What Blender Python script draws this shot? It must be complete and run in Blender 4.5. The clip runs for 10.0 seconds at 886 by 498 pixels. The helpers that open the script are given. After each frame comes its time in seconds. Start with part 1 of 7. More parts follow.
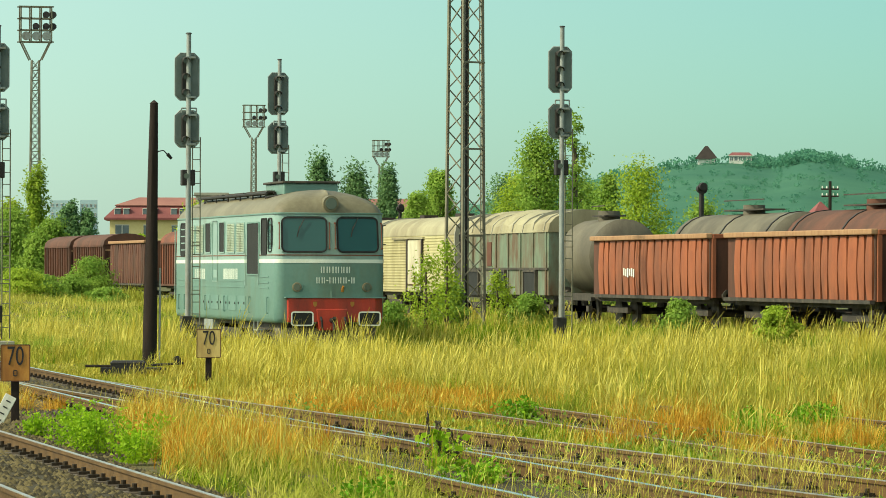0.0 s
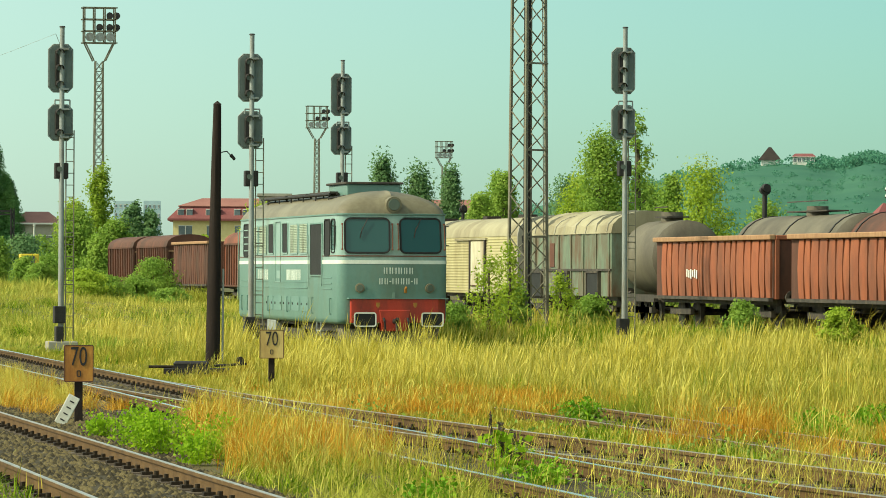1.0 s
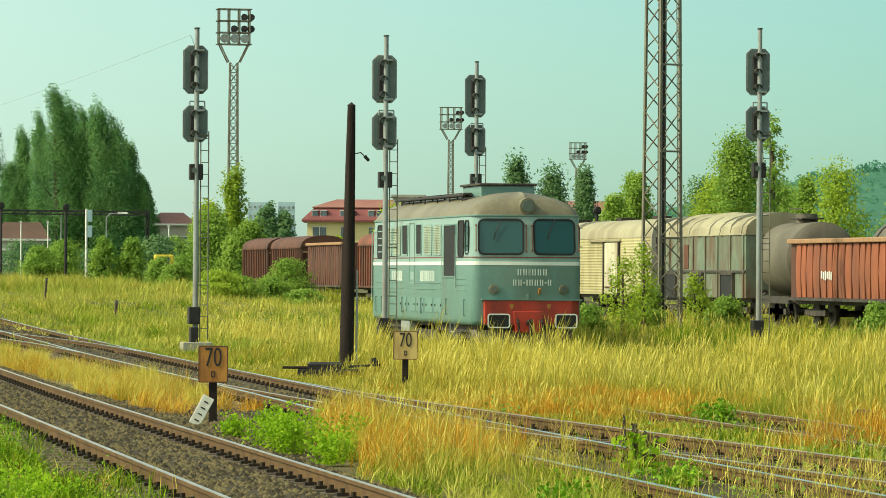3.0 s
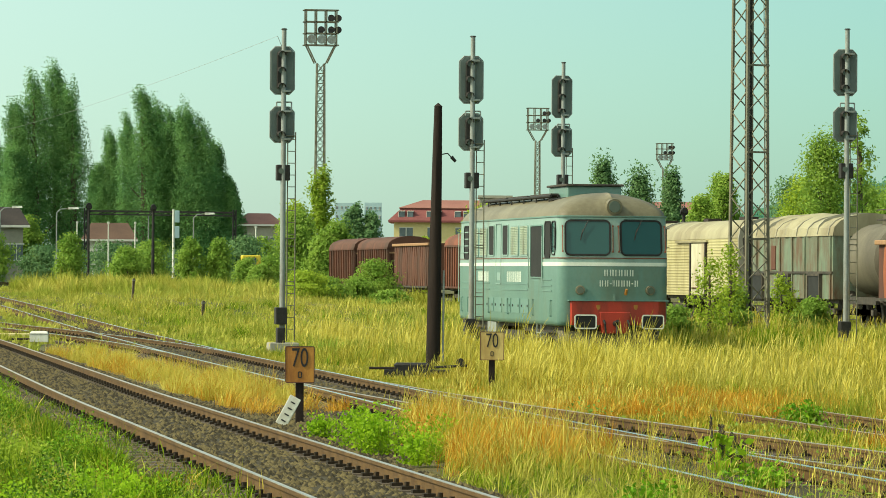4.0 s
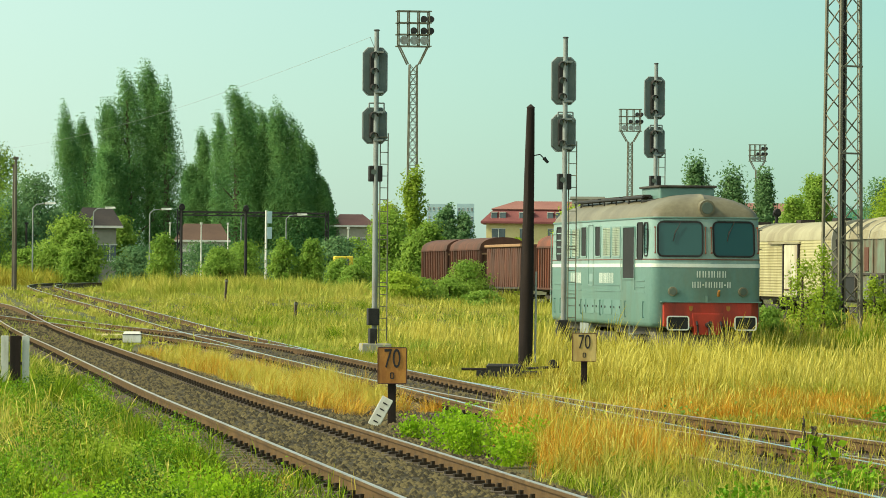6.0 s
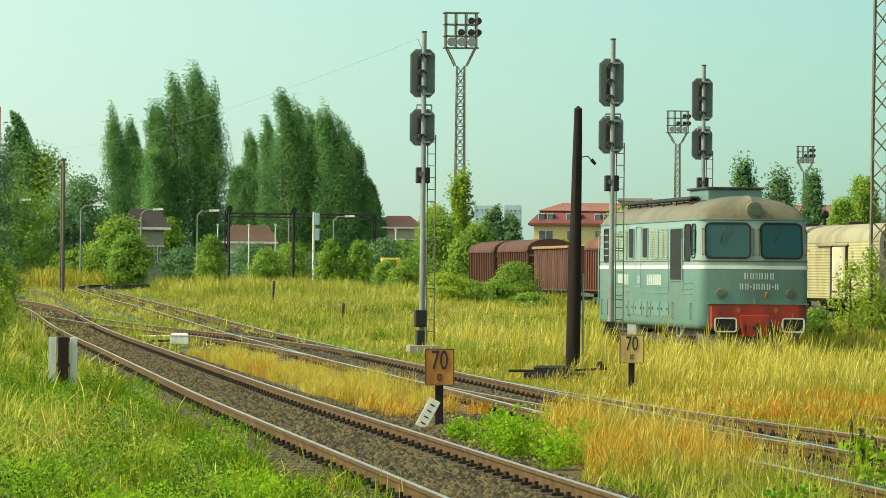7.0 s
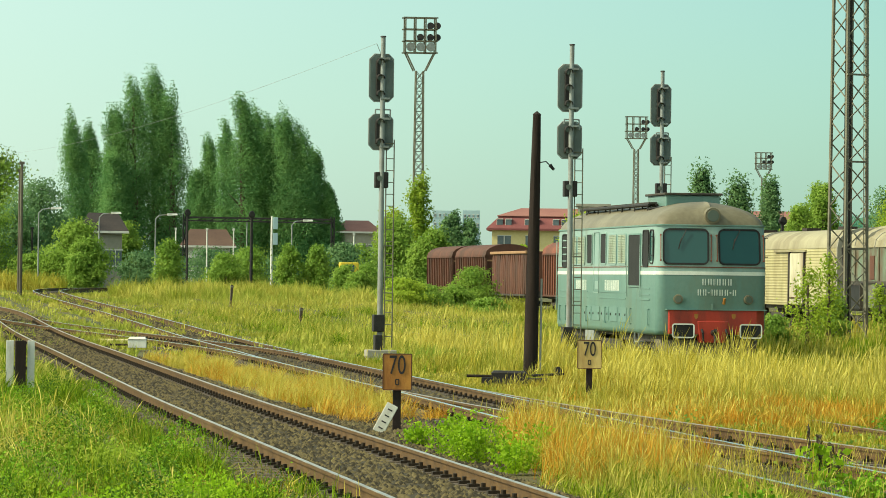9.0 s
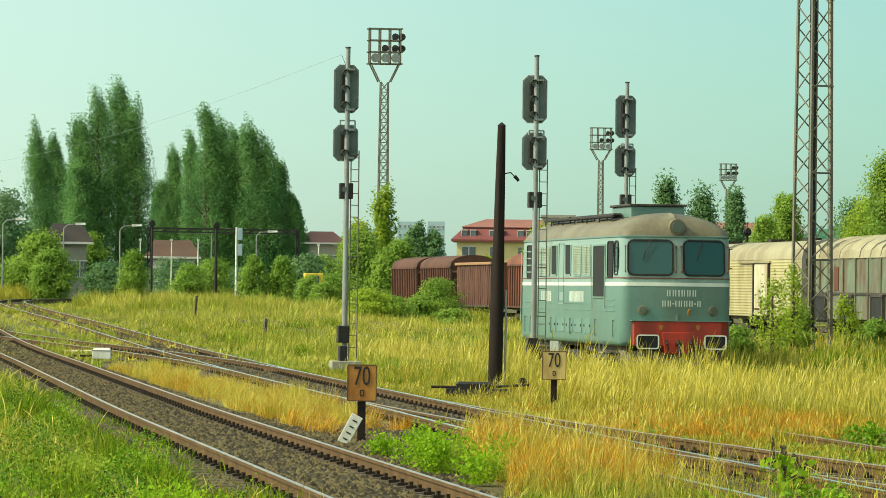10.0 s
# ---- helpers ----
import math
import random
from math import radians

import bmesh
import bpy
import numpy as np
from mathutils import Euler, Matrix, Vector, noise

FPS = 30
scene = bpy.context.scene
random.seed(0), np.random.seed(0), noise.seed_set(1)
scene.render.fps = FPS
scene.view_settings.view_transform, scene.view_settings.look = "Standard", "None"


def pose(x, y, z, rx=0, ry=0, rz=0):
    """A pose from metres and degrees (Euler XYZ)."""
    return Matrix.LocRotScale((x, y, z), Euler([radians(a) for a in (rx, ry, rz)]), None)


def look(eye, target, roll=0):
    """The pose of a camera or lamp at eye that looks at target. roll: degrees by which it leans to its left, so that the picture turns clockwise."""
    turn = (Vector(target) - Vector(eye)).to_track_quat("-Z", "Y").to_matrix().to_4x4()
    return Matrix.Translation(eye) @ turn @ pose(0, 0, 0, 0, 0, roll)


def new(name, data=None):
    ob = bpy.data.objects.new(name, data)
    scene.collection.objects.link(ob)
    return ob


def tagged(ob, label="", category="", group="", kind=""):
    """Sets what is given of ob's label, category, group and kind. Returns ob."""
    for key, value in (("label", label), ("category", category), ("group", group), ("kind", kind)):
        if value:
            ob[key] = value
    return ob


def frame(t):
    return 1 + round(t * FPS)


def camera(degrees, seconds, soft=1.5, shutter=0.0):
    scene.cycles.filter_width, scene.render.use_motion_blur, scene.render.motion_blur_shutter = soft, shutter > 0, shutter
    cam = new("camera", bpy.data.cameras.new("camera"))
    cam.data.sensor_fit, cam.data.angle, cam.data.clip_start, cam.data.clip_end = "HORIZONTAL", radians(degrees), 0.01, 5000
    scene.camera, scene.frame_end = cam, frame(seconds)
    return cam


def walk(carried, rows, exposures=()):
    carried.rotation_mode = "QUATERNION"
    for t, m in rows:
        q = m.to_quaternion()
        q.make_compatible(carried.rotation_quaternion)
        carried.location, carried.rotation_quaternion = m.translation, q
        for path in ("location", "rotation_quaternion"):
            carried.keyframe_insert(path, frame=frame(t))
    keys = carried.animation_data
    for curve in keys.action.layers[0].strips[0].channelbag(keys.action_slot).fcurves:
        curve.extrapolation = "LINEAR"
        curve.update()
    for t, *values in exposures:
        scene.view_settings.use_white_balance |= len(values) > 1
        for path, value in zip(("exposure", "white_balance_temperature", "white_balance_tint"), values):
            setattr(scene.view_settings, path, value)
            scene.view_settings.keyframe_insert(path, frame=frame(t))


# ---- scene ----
cam = camera(12.78, 10.0, soft=0.5)
EYE = (0.0, 0.0, 1.85)
ROWS = [  # seconds, yaw, pitch, roll
    (0.0, -13.965, 0.322, -0.200), (0.5, -13.535, 0.325, -0.220), (1.0, -13.054, 0.333, -0.253),
    (1.5, -12.581, 0.342, -0.294), (2.0, -12.314, 0.343, -0.307), (2.5, -11.851, 0.343, -0.330),
    (3.0, -11.117, 0.342, -0.340), (4.5, -9.350, 0.344, -0.420), (5.0, -8.908, 0.341, -0.460),
    (6.5, -8.269, 0.362, -0.450), (7.0, -7.839, 0.369, -0.480), (7.5, -7.631, 0.360, -0.530),
    (8.0, -7.649, 0.350, -0.545), (8.5, -7.899, 0.371, -0.622), (9.0, -8.446, 0.446, -0.700),
    (9.5, -8.994, 0.611, -0.742), (10.0, -8.957, 0.612, -0.716)]
walk(cam, [(t, pose(*EYE, 90 + p, r, y)) for t, y, p, r in ROWS])

# ---- world, sun, exposure ----
SUN_FROM = Vector((-0.73, -0.06, 0.66)).normalized()
world = bpy.data.worlds.new("sky")
scene.world = world
world.use_nodes = True
wn = world.node_tree
wn.nodes.clear()
sky = wn.nodes.new("ShaderNodeTexSky")
sky.sky_type = "NISHITA"
sky.sun_disc = False
sky.sun_elevation = math.asin(SUN_FROM.z)
sky.sun_rotation = math.atan2(SUN_FROM.x, SUN_FROM.y)
sky.air_density, sky.dust_density, sky.ozone_density = 1.0, 1.0, 1.0
tint = wn.nodes.new("ShaderNodeMix")
tint.data_type, tint.blend_type = "RGBA", "MULTIPLY"
tint.inputs[0].default_value = 1.0
tint.inputs[7].default_value = (0.575, 1.20, 1.09, 1)
back = wn.nodes.new("ShaderNodeBackground")
back.inputs["Strength"].default_value = 0.115
wout = wn.nodes.new("ShaderNodeOutputWorld")
wn.links.new(sky.outputs[0], tint.inputs[6])
haze = wn.nodes.new("ShaderNodeMix")  # thin white summer haze
haze.data_type = "RGBA"
haze.inputs[7].default_value = (6.8, 7.7, 6.7, 1)
wn.links.new(tint.outputs[2], haze.inputs[6])
# the haze shines brighter towards the sun's side of the sky
where = wn.nodes.new("ShaderNodeTexCoord")
toward = wn.nodes.new("ShaderNodeVectorMath")
toward.operation = "DOT_PRODUCT"
toward.inputs[1].default_value = Vector((SUN_FROM.x, SUN_FROM.y, 0)).normalized()
wn.links.new(where.outputs["Generated"], toward.inputs[0])
glow = wn.nodes.new("ShaderNodeMath")
glow.operation = "MULTIPLY_ADD"
glow.inputs[1].default_value, glow.inputs[2].default_value = 0.70, 1.235
wn.links.new(toward.outputs["Value"], glow.inputs[0])
thick = wn.nodes.new("ShaderNodeMath")
thick.operation, thick.use_clamp = "MULTIPLY_ADD", True
thick.inputs[1].default_value, thick.inputs[2].default_value = 1.25, 0.70
wn.links.new(toward.outputs["Value"], thick.inputs[0])
wn.links.new(thick.outputs[0], haze.inputs[0])
side_mix = wn.nodes.new("ShaderNodeVectorMath")
side_mix.operation = "SCALE"
wn.links.new(haze.outputs[2], side_mix.inputs[0])
wn.links.new(glow.outputs[0], side_mix.inputs["Scale"])
wn.links.new(side_mix.outputs[0], back.inputs["Color"])
wn.links.new(back.outputs[0], wout.inputs["Surface"])
sun_data = bpy.data.lights.new("sun", "SUN")
sun_data.energy, sun_data.angle, sun_data.color = 4.65, radians(0.6), (1.0, 0.92, 0.68)
sun = new("sun", sun_data)
sun.matrix_world = look(SUN_FROM * 60, (0, 0, 0))
scene.view_settings.exposure = 0.0


# ---- materials ----
def mat(name, a, b, scale=4.0, rough=0.7, metal=0.0, bump=0.15, fine=40.0, dirt=None, dirt_amount=0.35, island=0.0, stretch=(1, 1, 1), thin=0.0):
    """Two colours mixed by broad and fine noise, an optional stain colour, and relief."""
    m = bpy.data.materials.new(name)
    m.use_nodes = True
    nt = m.node_tree
    n, l = nt.nodes, nt.links
    bsdf = n["Principled BSDF"]
    tc = n.new("ShaderNodeTexCoord")
    mp = n.new("ShaderNodeMapping")
    mp.inputs["Scale"].default_value = stretch
    l.new(tc.outputs["Object"], mp.inputs[0])
    big = n.new("ShaderNodeTexNoise")
    big.inputs["Scale"].default_value, big.inputs["Detail"].default_value = scale, 5
    small = n.new("ShaderNodeTexNoise")
    small.inputs["Scale"].default_value, small.inputs["Detail"].default_value = fine, 4
    for t in (big, small):
        l.new(mp.outputs[0], t.inputs["Vector"])
    add = n.new("ShaderNodeMath")
    add.operation = "MULTIPLY_ADD"
    add.inputs[1].default_value, add.inputs[2].default_value = 0.45, 0.0
    l.new(small.outputs[0], add.inputs[0])
    add2 = n.new("ShaderNodeMath")
    add2.operation = "MULTIPLY_ADD"
    add2.inputs[1].default_value = 0.75
    l.new(big.outputs[0], add2.inputs[0])
    l.new(add.outputs[0], add2.inputs[2])
    fac = add2.outputs[0]
    if island:
        geo = n.new("ShaderNodeNewGeometry")
        isl = n.new("ShaderNodeMath")
        isl.operation = "MULTIPLY_ADD"
        isl.inputs[1].default_value = island
        l.new(geo.outputs["Random Per Island"], isl.inputs[0])
        off = n.new("ShaderNodeMath")
        off.operation = "SUBTRACT"
        off.inputs[1].default_value = island / 2
        l.new(isl.outputs[0], off.inputs[0])
        l.new(fac, isl.inputs[2])
        fac = off.outputs[0]
    ramp = n.new("ShaderNodeMapRange")
    ramp.inputs[1].default_value, ramp.inputs[2].default_value = 0.42, 0.78
    l.new(fac, ramp.inputs[0])
    mix = n.new("ShaderNodeMix")
    mix.data_type = "RGBA"
    mix.inputs[6].default_value, mix.inputs[7].default_value = (*a, 1), (*b, 1)
    l.new(ramp.outputs[0], mix.inputs[0])
    colour = mix.outputs[2]
    if dirt:
        stain = n.new("ShaderNodeTexNoise")
        stain.inputs["Scale"].default_value, stain.inputs["Detail"].default_value = scale * 0.6, 8
        stain.inputs["Roughness"].default_value = 0.7
        mp2 = n.new("ShaderNodeMapping")
        mp2.inputs["Scale"].default_value = (1, 1, 0.3)
        mp2.inputs["Location"].default_value = (3.1, 7.7, 1.3)
        l.new(tc.outputs["Object"], mp2.inputs[0])
        l.new(mp2.outputs[0], stain.inputs["Vector"])
        cut = n.new("ShaderNodeMapRange")
        cut.inputs[1].default_value, cut.inputs[2].default_value = 0.62 - dirt_amount * 0.35, 0.80 - dirt_amount * 0.25
        cut.inputs[4].default_value = 0.85
        l.new(stain.outputs[0], cut.inputs[0])
        mix2 = n.new("ShaderNodeMix")
        mix2.data_type = "RGBA"
        mix2.inputs[7].default_value = (*dirt, 1)
        l.new(cut.outputs[0], mix2.inputs[0])
        l.new(colour, mix2.inputs[6])
        colour = mix2.outputs[2]
    l.new(colour, bsdf.inputs["Base Color"])
    bsdf.inputs["Roughness"].default_value, bsdf.inputs["Metallic"].default_value = rough, metal
    bsdf.inputs["Specular IOR Level"].default_value = 0.12 if thin else 0.4
    if bump:
        bp = n.new("ShaderNodeBump")
        bp.inputs["Strength"].default_value, bp.inputs["Distance"].default_value = bump, 0.02
        l.new(small.outputs[0], bp.inputs["Height"])
        l.new(bp.outputs[0], bsdf.inputs["Normal"])
    if thin:  # light that passes through a leaf
        tr = n.new("ShaderNodeBsdfTranslucent")
        l.new(colour, tr.inputs[0])
        ms = n.new("ShaderNodeMixShader")
        ms.inputs[0].default_value = thin
        l.new(bsdf.outputs[0], ms.inputs[1])
        l.new(tr.outputs[0], ms.inputs[2])
        l.new(ms.outputs[0], n["Material Output"].inputs["Surface"])
    return m


M = {}
M["soil"] = mat("soil", (0.07, 0.058, 0.02), (0.13, 0.11, 0.035), 0.08, 0.95, bump=0.5, fine=3.0, dirt=(0.055, 0.085, 0.014), dirt_amount=0.55)
M["ballast"] = mat("ballast", (0.024, 0.019, 0.007), (0.060, 0.047, 0.018), 1.2, 0.95, bump=0.9, fine=22.0)
M["stone"] = mat("ballast_stone", (0.027, 0.021, 0.007), (0.128, 0.100, 0.038), 1.1, 0.9, bump=0.2, island=0.9)
M["rail_side"] = mat("rusty_rail", (0.072, 0.038, 0.009), (0.155, 0.088, 0.025), 3.0, 0.75, 0.1, fine=30)
M["rail_top"] = mat("worn_rail_head", (0.40, 0.37, 0.31), (0.60, 0.57, 0.50), 3.0, 0.36, 0.75, bump=0.03)
M["rail_shiny"] = mat("polished_rail_head", (0.74, 0.74, 0.69), (0.88, 0.88, 0.83), 2.0, 0.24, 1.0, bump=0.02)
M["rail_dull"] = mat("dull_rail_head", (0.30, 0.24, 0.18), (0.45, 0.40, 0.33), 3.0, 0.45, 0.6, bump=0.05)
M["sleeper"] = mat("weathered_sleeper", (0.07, 0.055, 0.04), (0.15, 0.12, 0.085), 3.0, 0.9, stretch=(0.4, 4, 4), island=0.2)
M["clip"] = mat("oily_iron", (0.018, 0.013, 0.007), (0.045, 0.032, 0.016), 8.0, 0.7, 0.3)
M["loco_green"] = mat("grey_green_paint", (0.115, 0.225, 0.19), (0.15, 0.27, 0.225), 0.8, 0.45, bump=0.03, fine=12, dirt=(0.15, 0.17, 0.11), dirt_amount=0.32)
M["loco_upper"] = mat("pale_grey_green_paint", (0.23, 0.355, 0.315), (0.27, 0.40, 0.35), 0.8, 0.42, bump=0.03, fine=12, dirt=(0.17, 0.20, 0.14), dirt_amount=0.3)
M["loco_roof"] = mat("sooty_roof_paint", (0.13, 0.112, 0.062), (0.21, 0.19, 0.115), 0.7, 0.5, bump=0.08, fine=9, dirt=(0.10, 0.085, 0.05), dirt_amount=0.45)
M["red"] = mat("signal_red_paint", (0.42, 0.034, 0.016), (0.52, 0.055, 0.026), 2.0, 0.5, bump=0.05, dirt=(0.12, 0.03, 0.02), dirt_amount=0.5)
M["white"] = mat("white_paint", (0.68, 0.68, 0.58), (0.80, 0.80, 0.70), 3.0, 0.5, bump=0.05, dirt=(0.40, 0.38, 0.28), dirt_amount=0.25)
M["lettering"] = mat("cream_lettering", (0.66, 0.70, 0.60), (0.76, 0.80, 0.70), 5.0, 0.55, bump=0.0)
M["black"] = mat("black_iron", (0.014, 0.013, 0.011), (0.035, 0.032, 0.027), 5.0, 0.6, 0.2)
M["under"] = mat("greasy_running_gear", (0.03, 0.027, 0.022), (0.075, 0.065, 0.05), 4.0, 0.75, 0.1, dirt=(0.13, 0.105, 0.07))
M["rubber"] = mat("black_rubber", (0.012, 0.012, 0.011), (0.022, 0.022, 0.02), 6.0, 0.8)
M["grille"] = mat("grille_paint", (0.30, 0.37, 0.26), (0.37, 0.44, 0.32), 3.0, 0.55, dirt=(0.16, 0.16, 0.1))
# near-black colour that stands in for shade inside openings
M["inside_shade"] = mat("painted_inside_shade", (0.012, 0.014, 0.013), (0.022, 0.024, 0.022), 2.0, 0.8)
M["grey_metal"] = mat("grey_painted_steel", (0.24, 0.27, 0.25), (0.33, 0.36, 0.33), 3.0, 0.5, 0.2, dirt=(0.17, 0.12, 0.07), dirt_amount=0.25)
M["mast_metal"] = mat("weathered_steel", (0.15, 0.145, 0.10), (0.24, 0.23, 0.16), 2.0, 0.65, 0.15, dirt=(0.13, 0.09, 0.05), dirt_amount=0.35)
M["signal_back"] = mat("dark_signal_plate", (0.10, 0.13, 0.115), (0.15, 0.185, 0.165), 3.0, 0.55, dirt=(0.12, 0.13, 0.11), dirt_amount=0.25)
M["tar_wood"] = mat("tarred_wood", (0.009, 0.005, 0.003), (0.026, 0.015, 0.009), 2.0, 0.9, bump=0.5, stretch=(6, 6, 0.5))
M["sign_yellow"] = mat("faded_orange_sign", (0.46, 0.19, 0.025), (0.58, 0.28, 0.05), 3.0, 0.6, dirt=(0.24, 0.085, 0.015), dirt_amount=0.55)
M["sign_pale"] = mat("faded_yellow_sign", (0.55, 0.40, 0.12), (0.62, 0.47, 0.17), 3.0, 0.6, dirt=(0.33, 0.20, 0.06), dirt_amount=0.4)
M["ink"] = mat("black_ink", (0.012, 0.011, 0.01), (0.025, 0.022, 0.02), 6.0, 0.6, bump=0)
M["beige"] = mat("cream_wagon_paint", (0.41, 0.375, 0.175), (0.50, 0.455, 0.235), 0.8, 0.6, bump=0.05, dirt=(0.27, 0.22, 0.10), dirt_amount=0.5)
M["door_cream"] = mat("cream_door_paint", (0.54, 0.53, 0.36), (0.64, 0.62, 0.44), 1.0, 0.6, dirt=(0.28, 0.17, 0.08), dirt_amount=0.55)
M["beige_roof"] = mat("grimy_cream_roof", (0.30, 0.275, 0.165), (0.39, 0.355, 0.215), 0.8, 0.7, dirt=(0.19, 0.155, 0.085), dirt_amount=0.5)
M["oxide"] = mat("red_oxide_paint", (0.175, 0.048, 0.022), (0.25, 0.078, 0.036), 1.2, 0.75, dirt=(0.075, 0.035, 0.02), dirt_amount=0.55)
M["oxide_dark"] = mat("brown_oxide_paint", (0.095, 0.036, 0.021), (0.145, 0.058, 0.032), 1.2, 0.8, dirt=(0.045, 0.026, 0.016), dirt_amount=0.55)
M["orange"] = mat("orange_oxide_paint", (0.27, 0.075, 0.03), (0.37, 0.115, 0.045), 1.0, 0.75, dirt=(0.12, 0.05, 0.028), dirt_amount=0.6)
M["grime"] = mat("sooty_grey_paint", (0.10, 0.09, 0.06), (0.17, 0.15, 0.10), 0.8, 0.7, dirt=(0.06, 0.05, 0.035), dirt_amount=0.5)
M["plank"] = mat("bleached_plank", (0.28, 0.15, 0.075), (0.40, 0.24, 0.12), 2.0, 0.85, stretch=(4, 4, 0.6))
M["rust_pale"] = mat("peeling_pale_paint", (0.12, 0.175, 0.12), (0.18, 0.23, 0.155), 2.2, 0.75, dirt=(0.12, 0.052, 0.024), dirt_amount=0.62)
M["wall_yellow"] = mat("yellow_plaster", (0.60, 0.50, 0.22), (0.68, 0.58, 0.28), 0.4, 0.9, fine=4)
M["wall_grey"] = mat("grey_concrete", (0.27, 0.26, 0.20), (0.36, 0.34, 0.27), 0.4, 0.9, fine=4)
M["wall_white"] = mat("pale_render", (0.55, 0.55, 0.48), (0.64, 0.64, 0.56), 0.4, 0.9, fine=4)
M["wall_blue"] = mat("pale_blue_cladding", (0.33, 0.48, 0.50), (0.42, 0.57, 0.58), 0.2, 0.7, fine=2)
M["roof_red"] = mat("red_tile_roof", (0.17, 0.048, 0.046), (0.23, 0.075, 0.068), 0.5, 0.8, fine=6)
M["roof_orange"] = mat("orange_tile_roof", (0.24, 0.10, 0.08), (0.31, 0.14, 0.105), 0.5, 0.8, fine=6)
M["roof_brown"] = mat("brown_tile_roof", (0.075, 0.040, 0.024), (0.115, 0.064, 0.038), 0.5, 0.8, fine=6)
M["roof_dark"] = mat("dark_tile_roof", (0.020, 0.015, 0.012), (0.038, 0.028, 0.022), 0.5, 0.8, fine=6)
M["brick"] = mat("brown_brick", (0.26, 0.11, 0.045), (0.34, 0.16, 0.07), 0.6, 0.9, fine=6)
M["pane_far"] = mat("window_glass", (0.06, 0.09, 0.10), (0.16, 0.20, 0.21), 0.5, 0.12, bump=0)
M["yellow_body"] = mat("yellow_machine_paint", (0.65, 0.48, 0.03), (0.72, 0.55, 0.05), 1.0, 0.5)
M["bark"] = mat("bark", (0.08, 0.06, 0.04), (0.15, 0.115, 0.08), 2.0, 0.9, bump=0.5, stretch=(3, 3, 0.6))


def leaf_mat(name, a, b, scale=0.5, thin=0.5):
    return mat(name, a, b, scale, 0.6, bump=0.0, fine=3.0, island=0.18, thin=thin)


M["poplar"] = mat("poplar_leaf", (0.100, 0.255, 0.085), (0.21, 0.385, 0.110), 0.25, 0.6, bump=0.0, fine=3.0, island=0.14, thin=0.42)
M["dark_leaf"] = leaf_mat("dark_leaf", (0.10, 0.215, 0.085), (0.20, 0.335, 0.125), thin=0.4)
M["mid_leaf"] = leaf_mat("mid_leaf", (0.165, 0.30, 0.04), (0.35, 0.49, 0.08), thin=0.45)
M["bright_leaf"] = leaf_mat("bright_leaf", (0.24, 0.36, 0.028), (0.46, 0.57, 0.06), thin=0.45)
M["weed_leaf"] = leaf_mat("weed_leaf", (0.085, 0.235, 0.008), (0.27, 0.475, 0.022), 1.5, thin=0.28)
M["verge_dark"] = leaf_mat("dark_herb_leaf", (0.035, 0.10, 0.006), (0.12, 0.22, 0.014), 1.2, thin=0.3)
M["weed_bright"] = leaf_mat("bright_weed_leaf", (0.20, 0.38, 0.012), (0.42, 0.62, 0.03), 1.5)
M["vine_leaf"] = leaf_mat("vine_leaf", (0.20, 0.33, 0.028), (0.40, 0.51, 0.06))
# bluish teal: the haze of distance is put into this leaf colour
M["hill_haze_leaf"] = leaf_mat("haze_tinted_hill_leaf", (0.070, 0.235, 0.155), (0.13, 0.33, 0.20), 0.012)
M["grass_dry"] = mat("dry_grass", (0.35, 0.25, 0.018), (0.60, 0.50, 0.090), 0.4, 0.7, bump=0, fine=1.6, island=0.50, thin=0.13, dirt=(0.235, 0.32, 0.026), dirt_amount=0.62)
M["grass_pale"] = mat("pale_seed_heads", (0.46, 0.375, 0.034), (0.76, 0.67, 0.15), 0.4, 0.7, bump=0, fine=1.6, island=0.40, thin=0.18)
M["grass_gold"] = mat("golden_grass", (0.46, 0.205, 0.010), (0.75, 0.45, 0.058), 0.6, 0.7, bump=0, fine=1.8, island=0.45, thin=0.14)
M["grass_mixed"] = mat("meadow_grass", (0.32, 0.33, 0.030), (0.66, 0.585, 0.125), 0.09, 0.7, bump=0, fine=0.6, island=0.28, thin=0.16, dirt=(0.22, 0.35, 0.035), dirt_amount=0.56)
M["grass_green"] = mat("fresh_grass", (0.075, 0.158, 0.005), (0.273, 0.378, 0.014), 0.6, 0.65, bump=0, fine=2.2, island=0.8, thin=0.16)

GLASS = bpy.data.materials.new("cab_glass")
GLASS.use_nodes = True
g = GLASS.node_tree.nodes["Principled BSDF"]
g.inputs["Base Color"].default_value = (0.018, 0.080, 0.072, 1)
g.inputs["Roughness"].default_value, g.inputs["Metallic"].default_value = 0.06, 0.0
g.inputs["Specular IOR Level"].default_value = 0.45
LENS = bpy.data.materials.new("lamp_lens")
LENS.use_nodes = True
g = LENS.node_tree.nodes["Principled BSDF"]
g.inputs["Base Color"].default_value = (0.09, 0.115, 0.085, 1)
g.inputs["Roughness"].default_value = 0.12


